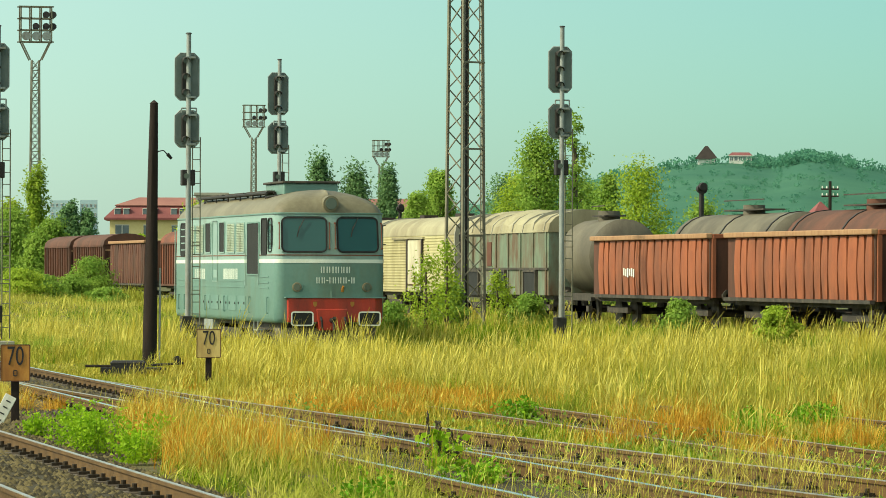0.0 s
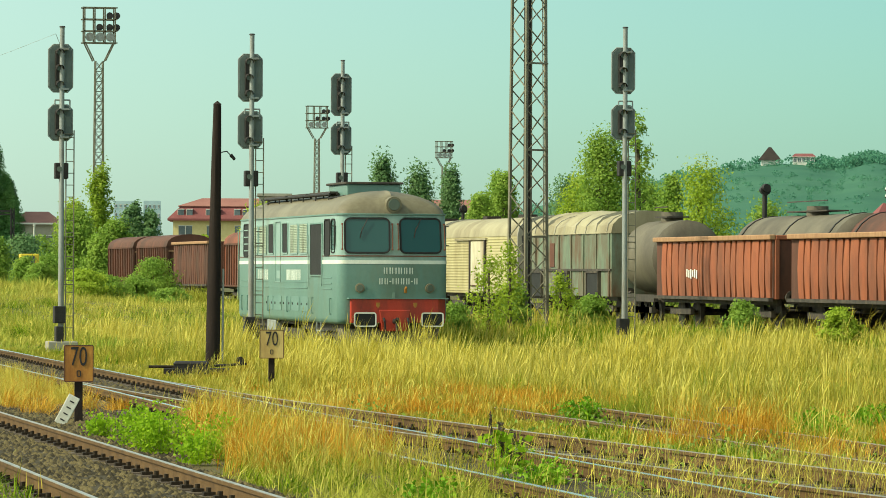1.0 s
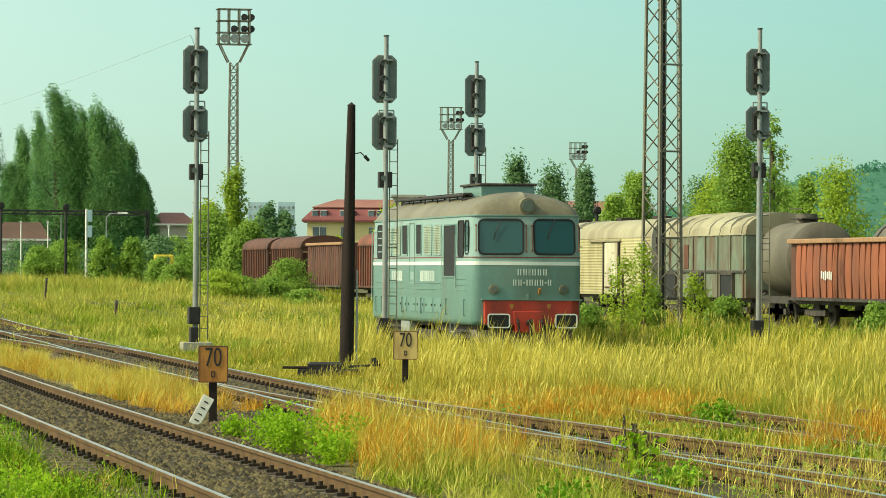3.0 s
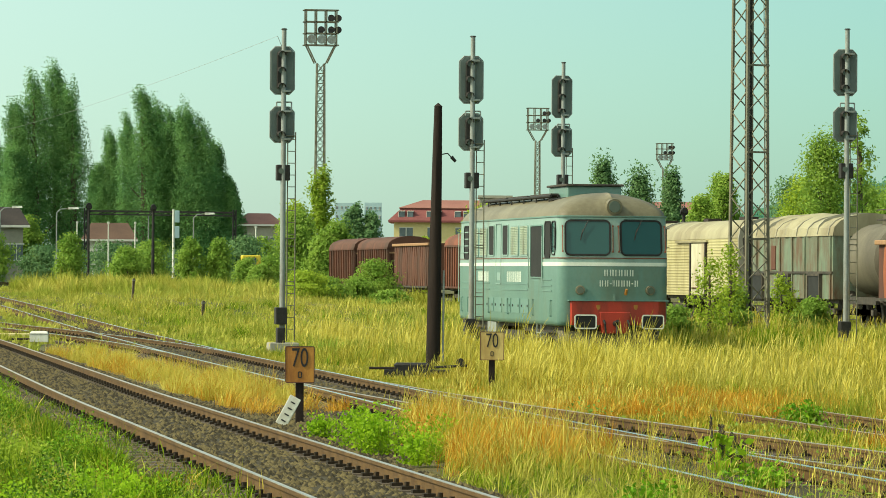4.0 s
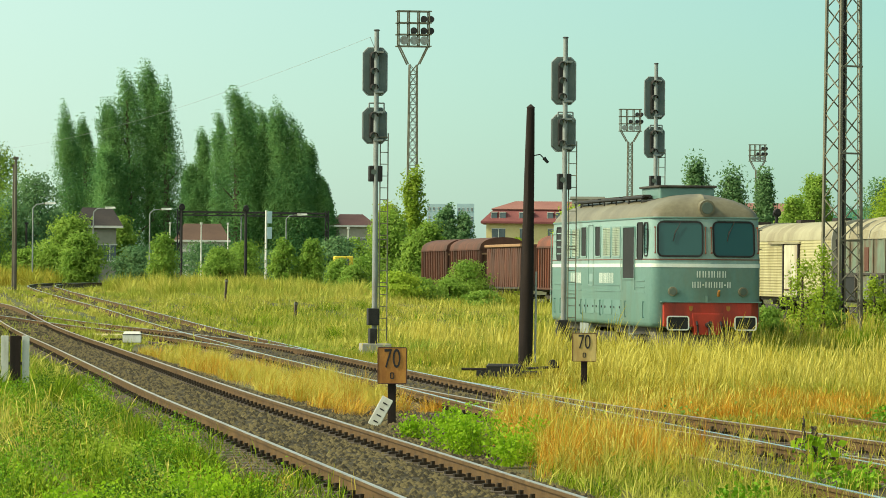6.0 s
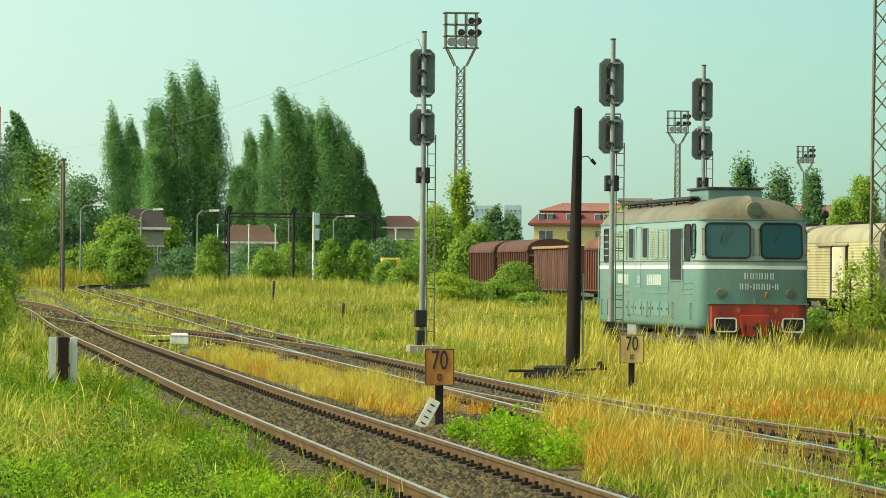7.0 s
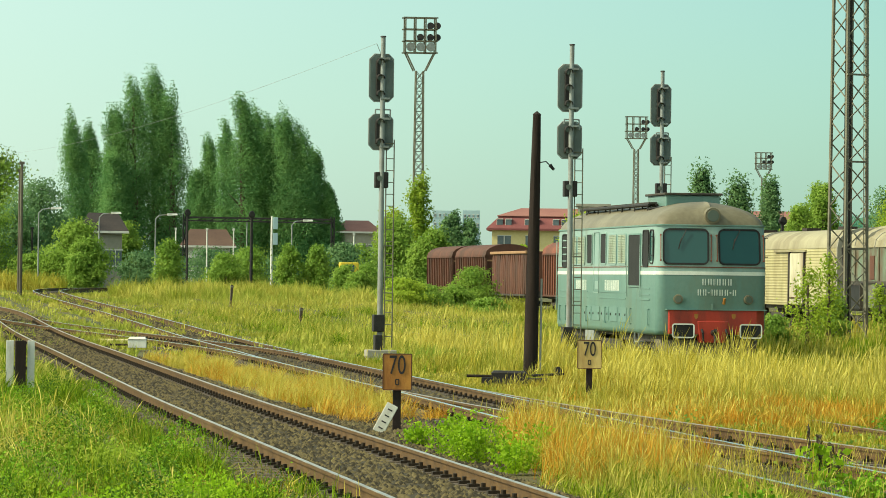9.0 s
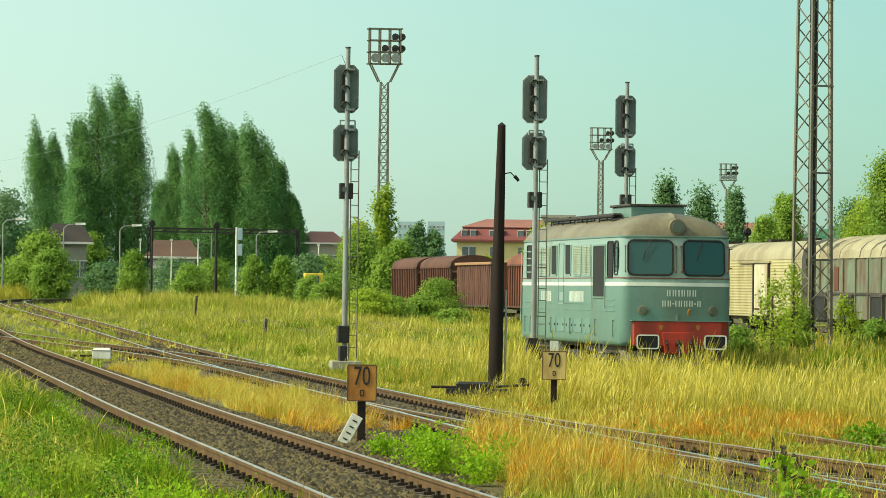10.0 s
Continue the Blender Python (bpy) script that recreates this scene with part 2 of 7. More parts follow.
# ---- shapes ----
class Shape:
    """Vertices and faces gathered for one mesh."""

    def __init__(self):
        self.v, self.f = [], []

    def box(self, x0, x1, y0, y1, z0, z1):
        k = len(self.v)
        self.v += [(x0, y0, z0), (x1, y0, z0), (x1, y1, z0), (x0, y1, z0), (x0, y0, z1), (x1, y0, z1), (x1, y1, z1), (x0, y1, z1)]
        self.f += [tuple(k + i for i in q) for q in ((0, 3, 2, 1), (4, 5, 6, 7), (0, 1, 5, 4), (1, 2, 6, 5), (2, 3, 7, 6), (3, 0, 4, 7))]
        return self

    def rod(self, a, b, r0, r1=None, n=8):
        a, b = Vector(a), Vector(b)
        r1 = r0 if r1 is None else r1
        d = (b - a).normalized()
        s = d.cross(Vector((0, 0, 1)) if abs(d.z) < 0.95 else Vector((1, 0, 0))).normalized()
        u = s.cross(d)
        k = len(self.v)
        for p, r in ((a, r0), (b, r1)):
            for i in range(n):
                w = 2 * math.pi * (i + 0.5) / n
                self.v.append(tuple(p + r * (math.cos(w) * s + math.sin(w) * u)))
        self.f += [(k + i, k + (i + 1) % n, k + n + (i + 1) % n, k + n + i) for i in range(n)]
        self.f += [tuple(k + i for i in reversed(range(n))), tuple(k + n + i for i in range(n))]
        return self

    def bar(self, a, b, w):
        return self.rod(a, b, w * 0.7071, n=4)

    def loft(self, rings, cap=True):
        k, n = len(self.v), len(rings[0])
        for r in rings:
            self.v += [tuple(p) for p in r]
        for j in range(len(rings) - 1):
            self.f += [(k + j * n + i, k + j * n + (i + 1) % n, k + (j + 1) * n + (i + 1) % n, k + (j + 1) * n + i) for i in range(n)]
        if cap:
            self.f += [tuple(k + i for i in reversed(range(n))), tuple(k + (len(rings) - 1) * n + i for i in range(n))]
        return self

    def moved(self, m):
        self.v = [tuple(m @ Vector(p)) for p in self.v]
        return self


def mesh_of(name, shape, material, smooth=False, bevel=0.0):
    me = bpy.data.meshes.new(name)
    me.from_pydata(shape.v, [], shape.f)
    if bevel:
        bm = bmesh.new()
        bm.from_mesh(me)
        bmesh.ops.recalc_face_normals(bm, faces=bm.faces)
        edges = [e for e in bm.edges if e.is_manifold and e.calc_face_angle(0) > 0.6]
        bmesh.ops.bevel(bm, geom=edges, offset=bevel, segments=2, profile=0.5, affect="EDGES")
        bm.to_mesh(me)
        bm.free()
    me.materials.append(material)
    if smooth:
        me.polygons.foreach_set("use_smooth", [True] * len(me.polygons))
        me.set_sharp_from_angle(angle=radians(40))
    return me


def thing(name, label, category, m=None, group="", kind=""):
    ob = tagged(new(name), label, category, group, kind)
    ob.matrix_world = m if m is not None else Matrix()
    return ob


def part(name, shape, material, parent, label="", smooth=False, bevel=0.0):
    ob = new(name, mesh_of(name, shape, material, smooth, bevel))
    ob.parent = parent
    return tagged(ob, label)


def solid(name, shape, material, label, category="", group="", kind="", m=None, smooth=False, bevel=0.0):
    ob = tagged(new(name, mesh_of(name, shape, material, smooth, bevel)), label, category, group, kind)
    if m is not None:
        ob.matrix_world = m
    return ob


def cloud_mesh(name, verts, faces_per, material):
    """A mesh from an array of shape (count, corners, 3): each row is one loose polygon."""
    n, c, _ = verts.shape
    me = bpy.data.meshes.new(name)
    me.vertices.add(n * c)
    me.vertices.foreach_set("co", verts.reshape(-1).astype(np.float32))
    loops = faces_per.shape[0] * faces_per.shape[1]
    me.loops.add(n * loops)
    idx = (np.arange(n)[:, None] * c + faces_per.reshape(1, -1)).reshape(-1)
    me.loops.foreach_set("vertex_index", idx.astype(np.int32))
    me.polygons.add(n * faces_per.shape[0])
    me.polygons.foreach_set("loop_start", (np.arange(n * faces_per.shape[0]) * faces_per.shape[1]).astype(np.int32))
    me.update(calc_edges=True)
    me.materials.append(material)
    return me


def polar(az, d, z=0.0):
    return Vector((d * math.sin(radians(az)), d * math.cos(radians(az)), z))


def smoothstep(a, b, x):
    t = np.clip((x - a) / (b - a), 0, 1)
    return t * t * (3 - 2 * t)


def rise(x, y):
    """The far end of the running tracks climbs a little."""
    return 1.1 * smoothstep(105, 260, np.asarray(y, float)) * (1 - smoothstep(24, 35, np.asarray(x, float)))


def ground_z(x, y):
    """Height of the ground: the running tracks lie a little above the yard."""
    x, y = np.asarray(x, float), np.asarray(y, float)
    z = -0.22 - 0.42 * smoothstep(15, 19, x) * (1 - smoothstep(27, 33, x)) * (1 - smoothstep(150, 190, y))
    z = z + rise(x, y)
    z = z + 0.05 * np.sin(x * 0.9 + 0.3 * y) * np.sin(0.23 * y + 1) * smoothstep(11.5, 14, x)
    z = z - 0.10 * smoothstep(11, 13, x) * (1 - smoothstep(15, 19, x))
    return z


RNG = np.random.default_rng(7)

# ---- ground ----
def build_ground():
    xs = np.concatenate([[-3000, -1200, -500, -200, -100, -50, -25, -12], np.arange(-6, 46, 1.0), [50, 60, 80, 110, 160, 260, 500, 1200, 3000]])
    ys = np.concatenate([[-500, -100, -30, 0, 10, 20], np.arange(26, 220, 2.0), [230, 250, 280, 320, 400, 550, 800, 1400, 2500, 4500]])
    gx, gy = np.meshgrid(xs, ys)
    gz = ground_z(gx, gy)
    s = Shape()
    s.v = list(zip(gx.ravel().tolist(), gy.ravel().tolist(), gz.ravel().tolist()))
    w = len(xs)
    s.f = [(j * w + i, j * w + i + 1, (j + 1) * w + i + 1, (j + 1) * w + i) for j in range(len(ys) - 1) for i in range(w - 1)]
    return solid("ground", s, M["soil"], "dry yard soil under grass", "ground", kind="structure", smooth=True)


build_ground()


# ---- tracks ----
def bend(points, step=1.0):
    """A smooth line through (y, x) stations."""
    ys = np.arange(points[0][0], points[-1][0] + 0.01, step)
    py, pxs = np.array(points).T
    out = np.interp(ys, py, pxs)
    k = int(8 / step)
    pad = np.concatenate([out[0] + (np.arange(-k, 0)) * (out[1] - out[0]), out, out[-1] + (np.arange(1, k + 1)) * (out[-1] - out[-2])])
    ker = np.hanning(2 * k + 3)[1:-1]
    return ys, np.convolve(pad, ker / ker.sum(), "same")[k:-k]


def rail_shape(ys, xs, z, lo, hi, half):
    s = Shape()
    up = rise(xs, ys) + z
    s.loft([[(x - half, y, q + lo), (x + half, y, q + lo), (x + half, y, q + hi), (x - half, y, q + hi)] for y, x, q in zip(ys, xs, up)])
    return s


BED_TOP = [(1.35, -0.17), (1.0, -0.160), (0.92, -0.185), (0.58, -0.185), (0.44, -0.137), (0.10, -0.132)]  # half of the bed: hollow under the rails


def build_track(name, label, line, z=0.0, top="rail_top", sleepers=(30, 130), beds=True, half_gauge=0.755):
    ys, xs = bend(line)
    t = thing(name, label, "railway track", kind="structure")
    for side in (-half_gauge, half_gauge):
        part("rail", rail_shape(ys, xs + side, z, -0.17, -0.152, 0.07), M["rail_side"], t, "rusty rail foot")
        web = part("rail_web", rail_shape(ys, xs + side, z, -0.152, -0.035, 0.018), M["rail_side"], t)
        part("rail_head", rail_shape(ys, xs + side, z, -0.037, -0.006, 0.036), M["rail_side"], t)
        part("running_surface", rail_shape(ys, xs + side, z, -0.006, 0.0, 0.033 if top == "rail_shiny" else 0.023), M[top], t, "worn bright rail top")
    if beds:
        s = Shape()
        up = rise(xs, ys) + z
        s.loft([[(x - k * 1.75, y, q - 0.30), (x + k * 1.75, y, q - 0.30)] + [(x + k * o, y, q + h) for o, h in BED_TOP] + [(x - k * o, y, q + h) for o, h in reversed(BED_TOP)] for y, x, q, k in zip(ys, xs, up, 1 - 0.40 * smoothstep(95, 140, ys))])
        part("ballast_bed", s, M["ballast"], t, "brown crushed stone ballast")
    sm = Shape().box(-1.25, 1.25, -0.12, 0.12, -0.30, -0.15)
    sleeper_mesh = mesh_of("sleeper", sm, M["sleeper"], bevel=0.015)
    cm = Shape()
    for side in (-half_gauge, half_gauge):
        for o in (-0.10, 0.10):
            cm.box(side + o - 0.055, side + o + 0.055, -0.055, 0.055, -0.165, -0.118)
            cm.rod((side + o, 0, -0.12), (side + o, 0, -0.078), 0.024, n=6)
    clip_mesh = mesh_of("rail_fastening", cm, M["clip"])
    for y in np.arange(sleepers[0], sleepers[1], 0.6):
        x = float(np.interp(y, ys, xs))
        for nm, me in (("sleeper", sleeper_mesh), ("rail_fastening", clip_mesh)):
            ob = new(nm, me)
            ob.parent = t
            ob.location = (x, float(y), z + float(rise(x, y)))
    return ys, xs


A_LINE = [(2, 5.28), (60, 5.28), (75, 5.42), (100, 5.65), (130, 5.78), (153, 6.0), (164, 5.95), (175, 5.4), (185, 4.2), (195, 2.2), (204, -1.0), (212, -6.0), (217, -11.0)]
B_LINE = [(2, 9.3), (50, 9.32), (60, 9.55), (75, 9.78), (90, 10.0), (106, 10.45), (127, 10.75), (143, 10.9), (163, 10.93), (183, 10.6), (205, 10.4), (225, 10.6), (238, 11.9), (250, 15), (260, 21)]
C_LINE = [(2, 14.6), (20, 13.0), (33.6, 11.62), (40, 11.05), (46, 10.55), (56, 9.95), (68, 9.72), (74, 9.78)]
X_LINE = [(88, 10.0), (100, 10.05), (109, 9.7), (118, 9.1), (128, 8.0), (137, 6.95), (147, 6.1)]
E_LINE = [(30, 15.1), (70, 15.1), (110, 15.3)]
F_LINE = [(40, 22.2), (260, 22.2)]
G_LINE = [(60, 39.1), (330, 39.1)]
build_track("track_main", "main running track with rusty rails on brown ballast", A_LINE, 0.0, "rail_top", (27, 150))
build_track("track_second", "curving second track with worn bright rails", B_LINE, 0.0, "rail_shiny", (27, 120))
build_track("track_branch", "turnout branch with rusty rails in dry grass", C_LINE, -0.012, "rail_top", (27, 56), beds=False)
build_track("track_crossover", "crossover rails joining the two running tracks", X_LINE, -0.006, "rail_shiny", (96, 146), beds=False)
build_track("track_siding", "overgrown siding with dull rusty rails", E_LINE, -0.20, "rail_dull", (45, 70), beds=False)
build_track("track_yard", "overgrown yard track under the locomotive", F_LINE, -0.45, "rail_dull", (70, 90))
build_track("track_wagons", "yard track under the wagons", G_LINE, 0.05, "rail_dull", (95, 110))


def build_stones():
    base = np.array([(1, 0, 0), (-0.8, 0.2, 0.1), (0.1, 1, 0), (0, -0.9, 0.1), (0.1, 0, 0.8)])
    tris = np.array([(0, 2, 4), (2, 1, 4), (1, 3, 4), (3, 0, 4)])
    spots = []
    for line, n, y0, y1, w in ((A_LINE, 34000, 27, 110, 1.75), (B_LINE, 8000, 40, 105, 1.7), (A_LINE, 5000, 109, 178, 1.5), (B_LINE, 5500, 104, 224, 1.35)):
        ys, xs = bend(line)
        y = y0 + (y1 - y0) * RNG.random(n) ** 1.6
        o = (RNG.random(n) * 2 - 1) * w
        x = np.interp(y, ys, xs) + o
        z = np.interp(np.abs(o), [0.44, 0.58, 0.92, 1.0, 1.35, 1.75], [-0.140, -0.188, -0.188, -0.165, -0.175, -0.29]) + rise(x, y)
        spots.append(np.stack([x, y, z], 1))
    n = 5000  # gravel between the tracks round the speed sign
    y = 43 + 22 * RNG.random(n)
    spots.append(np.stack([6.6 + 1.9 * RNG.random(n), y, np.full(n, -0.21)], 1))
    p = np.concatenate(spots)
    n = len(p)
    r = RNG.uniform(0.020, 0.052, n) * np.where(p[:, 1] > 104, 1.7, 1.0)
    w = RNG.random(n) * 6.28
    v = base[None] * (1 + RNG.uniform(-0.3, 0.3, (n, 5, 1)))
    c, s = np.cos(w)[:, None], np.sin(w)[:, None]
    v = np.stack([v[..., 0] * c - v[..., 1] * s, v[..., 0] * s + v[..., 1] * c, v[..., 2]], -1) * r[:, None, None] + p[:, None, :]
    tagged(new("ballast_stones", cloud_mesh("ballast_stones", v, tris, M["stone"])), "loose brown ballast stones between the rails", "gravel", kind="stuff")


build_stones()

# ---- locomotive ----
def plan_ring(w, e, z, length=15.0, bow=0.13, r=0.26):
    """Outline of the body at one height: two bowed ends with rounded corners. e: how far the ends draw back."""
    half = [(0.0, -bow + e)]
    fx = max(w - r, 0.05)
    half += [(fx * k, -bow * (1 - k) + e) for k in (0.35, 0.7, 1.0)]
    for k in range(1, 6):
        a = k / 5 * math.pi / 2
        half.append((fx + min(r, w) * math.sin(a) * (w - fx) / min(r, w), e + r * (1 - math.cos(a))))
    front = [(-x, y) for x, y in reversed(half[1:])] + half
    rear = [(-x, length - y) for x, y in front]
    return [(x, y, z) for x, y in front + rear]


def rounded(w, h, r, n=4):
    pts = []
    for cx, cz, a0 in ((w / 2 - r, h / 2 - r, 0), (-w / 2 + r, h / 2 - r, 90), (-w / 2 + r, -h / 2 + r, 180), (w / 2 - r, -h / 2 + r, 270)):
        for k in range(n + 1):
            a = radians(a0 + 90 * k / n)
            pts.append((cx + r * math.cos(a), cz + r * math.sin(a)))
    return pts


def plate(w, h, r, d0, d1):
    """A rounded plate in the x-z plane; its face looks to -y, from depth d1 back to d0."""
    pts = rounded(w, h, r)
    return Shape().loft([[(x, -d0, z) for x, z in reversed(pts)][::-1], [(x, -d1, z) for x, z in reversed(pts)][::-1]])


def ring_frame(w, h, r, t, d0, d1):
    """A frame of thickness t round a rounded opening."""
    a, b = rounded(w + 2 * t, h + 2 * t, r + t), rounded(w, h, r)
    s = Shape()
    n = len(a)
    for pts, d in ((a, d0), (a, d1), (b, d1), (b, d0)):
        s.v += [(x, -d, z) for x, z in pts]
    for j in range(4):
        k = (j + 1) % 4
        s.f += [(j * n + i, j * n + (i + 1) % n, k * n + (i + 1) % n, k * n + i) for i in range(n)]
    return s


def text_bars(widths, height, depth=0.006):
    """Plain upright bars, one for each character, with gaps between them."""
    total = sum(widths) + height * 0.16 * len(widths)
    out, x = [], -total / 2
    for w in widths:
        s = Shape()
        if w > height * 0.33:
            s.box(x + w * 0.10, x + w * 0.34, -depth, 0, 0, height)
            s.box(x + w * 0.62, x + w * 0.86, -depth, 0, 0, height)
        else:
            s.box(x, x + w, -depth, 0, height * 0.38, height * 0.58)
        out.append(s)
        x += w + height * 0.16
    return out


def build_locomotive(m):
    t = thing("locomotive", "grey-green diesel locomotive with white waist stripe and red buffer beam", "locomotive")
    low = [(0.92, 1.40, 0.10), (0.97, 1.455, 0.03), (1.06, 1.475, 0.0), (2.505, 1.475, 0.0)]
    part("lower_body", Shape().loft([plan_ring(w, e, z) for z, w, e in low]), M["loco_green"], t, smooth=True)
    part("waist_stripe", Shape().loft([plan_ring(1.482, -0.007, 2.505), plan_ring(1.482, -0.007, 2.60)]), M["lettering"], t, "white waist stripe", smooth=True)
    part("upper_body", Shape().loft([plan_ring(w, e, z) for z, w, e in [(2.60, 1.475, 0.0), (2.72, 1.475, 0.01), (3.80, 1.46, 0.13)]]), M["loco_upper"], t, "paler grey-green upper body", smooth=True)
    part("gutter", Shape().loft([plan_ring(w, e, z) for z, w, e in [(3.78, 1.46, 0.12), (3.79, 1.485, 0.10), (3.825, 1.485, 0.10), (3.83, 1.45, 0.13)]]), M["loco_green"], t, smooth=True)
    roof = [(3.825, 1.455, 0.13), (3.93, 1.42, 0.17), (4.05, 1.33, 0.26), (4.17, 1.17, 0.38), (4.28, 0.95, 0.54), (4.36, 0.72, 0.74), (4.42, 0.46, 1.0), (4.45, 0.2, 1.3), (4.455, 0.06, 1.5)]
    part("roof", Shape().loft([plan_ring(w, e, z, bow=0.13 + e * 0.25, r=0.26 + e * 0.5) for z, w, e in roof]), M["loco_roof"], t, "sooty brown-grey roof", smooth=True)

    def on_front(x, z, shape, name, material, label="", smooth=True, parent=None, lift=0.0):
        """Places a shape on the cab front at height z, turned with the bowed, leaning face."""
        e = 0.0 if z < 2.7 else 0.13 * (z - 2.7) / 1.1
        y = -0.13 * max(0.0, 1 - abs(x) / 1.215) + e - lift
        turn = math.degrees(math.atan2(0.13, 1.215)) * (1 if x > 0 else -1) if abs(x) > 0.01 else 0
        lean = -6.7 if z > 2.7 else 0
        return part(name, shape.moved(pose(x, y, z, lean, 0, turn)), material, parent or t, label, smooth)

    for x, w in ((-0.71, 1.13), (0.72, 1.07)):
        pane = on_front(x, 3.245, plate(w, 0.86, 0.11, -0.03, 0.012), "windscreen", GLASS, "dark blue-green windscreen")
        on_front(x, 3.245, ring_frame(w, 0.86, 0.11, 0.045, -0.03, 0.03), "rubber_seal", M["rubber"], "", True)
        wip = Shape().rod((0.02, -0.06, 0.46), (-0.16, -0.045, 0.10), 0.010, n=5).rod((-0.12, -0.04, 0.22), (-0.19, -0.04, -0.06), 0.014, n=5)
        on_front(x, 3.245, wip, "wiper", M["black"])
        on_front(x, 3.74, Shape().box(-0.45, 0.45, -0.035, 0, -0.012, 0.012), "drip_rail", M["loco_green"])
    for x in (-1.37, -0.05, 0.10, 1.37):
        on_front(x, 3.20, Shape().rod((0, -0.05, -0.33), (0, -0.05, 0.36), 0.013, n=6).box(-0.02, 0.02, -0.05, 0, -0.34, -0.30).box(-0.02, 0.02, -0.05, 0, 0.33, 0.37), "grab_rail", M["oxide"])
    for x in (-0.91, 0.96):
        lamp = on_front(x, 1.87, Shape().rod((0, 0.03, 0), (0, -0.08, 0), 0.13, 0.12, n=18), "headlight", M["loco_roof"], "round headlight in a dark ring")
        on_front(x, 1.87, Shape().rod((0, -0.06, 0), (0, -0.095, 0), 0.095, 0.085, n=18), "headlight_glass", LENS, "", True)
        on_front(x + 0.10, 1.88, Shape().box(-0.03, 0.06, -0.05, 0.02, -0.05, 0.05), "lamp_bracket", M["loco_green"], "", False)
    on_front(0.30, 1.83, Shape().rod((0, 0.02, -0.07), (0, -0.06, 0.07), 0.045, 0.03, n=10), "lamp_iron", M["sign_yellow"], "small yellow bracket")
    on_front(-0.02, 1.68, Shape().box(-0.03, 0.03, -0.05, 0.02, -0.1, 0.08), "hose_stub", M["loco_green"], "", False)
    part("roof_headlight", Shape().rod((0, 0.75, 4.06), (0, -0.04, 4.06), 0.23, 0.21, n=22), M["loco_roof"], t, "round roof headlight housing", True)
    part("roof_headlight_glass", Shape().rod((0, -0.03, 4.06), (0, -0.06, 4.06), 0.16, 0.15, n=22), LENS, t)
    part("red_line", Shape().loft([plan_ring(1.482, -0.006, 2.70), plan_ring(1.482, -0.006, 2.725)]), M["oxide"], t, "thin red line above the stripe", smooth=True)
    # lettering as plain blocks
    for z, widths, size in ((2.24, (0.13, 0.13, 0.06, 0.13, 0.12, 0.13), 0.17), (1.97, (0.12, 0.12, 0.05, 0.06, 0.12, 0.12, 0.12, 0.05, 0.12), 0.16)):
        for bar in text_bars(widths, size):
            on_front(0.12, z, bar, "lettering_bar", M["lettering"], "", False, lift=0.004)
    # red beam, buffers, coupling
    beam = Shape()
    beam.loft([[(-1.17, -0.17, z), (1.17, -0.17, z), (1.42, 0.08, z), (1.42, 0.35, z), (-1.17, 0.35, z)] for z in (0.95, 1.585)])
    part("buffer_beam", beam, M["red"], t, "red buffer beam", bevel=0.015)
    part("drawgear_box", Shape().loft([[(-0.42, -0.20, 1.3), (0.42, -0.20, 1.3), (0.42, 0.2, 1.3), (-0.42, 0.2, 1.3)], [(-0.34, -0.19, 0.74), (0.34, -0.19, 0.74), (0.34, 0.2, 0.74), (-0.34, 0.2, 0.74)]][::-1]), M["red"], t, bevel=0.02)
    part("beam_lip", Shape().box(-1.24, 1.44, -0.21, 0.1, 1.585, 1.615), M["loco_green"], t)
    for x in (-0.45, 0.55):
        part("crest", Shape().loft([[(x - 0.05, -0.185, 1.49), (x + 0.05, -0.185, 1.49), (x + 0.05, -0.17, 1.49), (x - 0.05, -0.17, 1.49)], [(x - 0.05, -0.185, 1.41), (x + 0.05, -0.185, 1.41), (x + 0.05, -0.17, 1.41), (x - 0.05, -0.17, 1.41)], [(x - 0.015, -0.185, 1.36), (x + 0.015, -0.185, 1.36), (x + 0.015, -0.17, 1.36), (x - 0.015, -0.17, 1.36)]][::-1]), M["sign_yellow"], t, "small yellow shield")
    for x in (-0.88, 0.92):
        b = part("buffer", Shape().rod((x, -0.17, 1.05), (x, -0.55, 1.05), 0.14, 0.12, n=16), M["black"], t, "black buffer with white-edged plate", True)
        part("buffer_plate", Shape().loft([[(x + px_, -0.55, 1.05 + pz) for px_, pz in rounded(0.56, 0.34, 0.04)][::-1], [(x + px_, -0.60, 1.05 + pz) for px_, pz in rounded(0.56, 0.34, 0.04)][::-1]]), M["rubber"], b)
        part("white_rim", ring_frame(0.53, 0.31, 0.04, 0.035, 0, 0.012).moved(pose(x, -0.595, 1.05)), M["white"], b, "white painted rim")
    part("draw_hook", Shape().rod((0, -0.2, 1.0), (0, -0.42, 1.0), 0.075, 0.06, n=12).rod((0, -0.42, 1.0), (0, -0.50, 1.07), 0.05, n=8).rod((0.0, -0.40, 1.0), (0, -0.45, 0.72), 0.035, n=8), M["black"], t)
    for x in (-0.3, 0.34, 0.5):
        part("brake_hose", Shape().rod((x, -0.2, 1.08), (x, -0.33, 0.98), 0.03, n=8).rod((x, -0.33, 0.98), (x + 0.04, -0.33, 0.55), 0.026, n=8), M["rubber"], t)
    # plough
    rings = []
    for z, w, y in ((0.80, 1.40, 0.05), (0.55, 1.36, -0.08), (0.28, 1.15, -0.20)):
        rings.append([(w * math.sin(radians(a)), y + 0.75 * (1 - math.cos(radians(a))), z) for a in range(-80, 81, 16)] + [(1.0, 0.95, z), (-1.0, 0.95, z)])
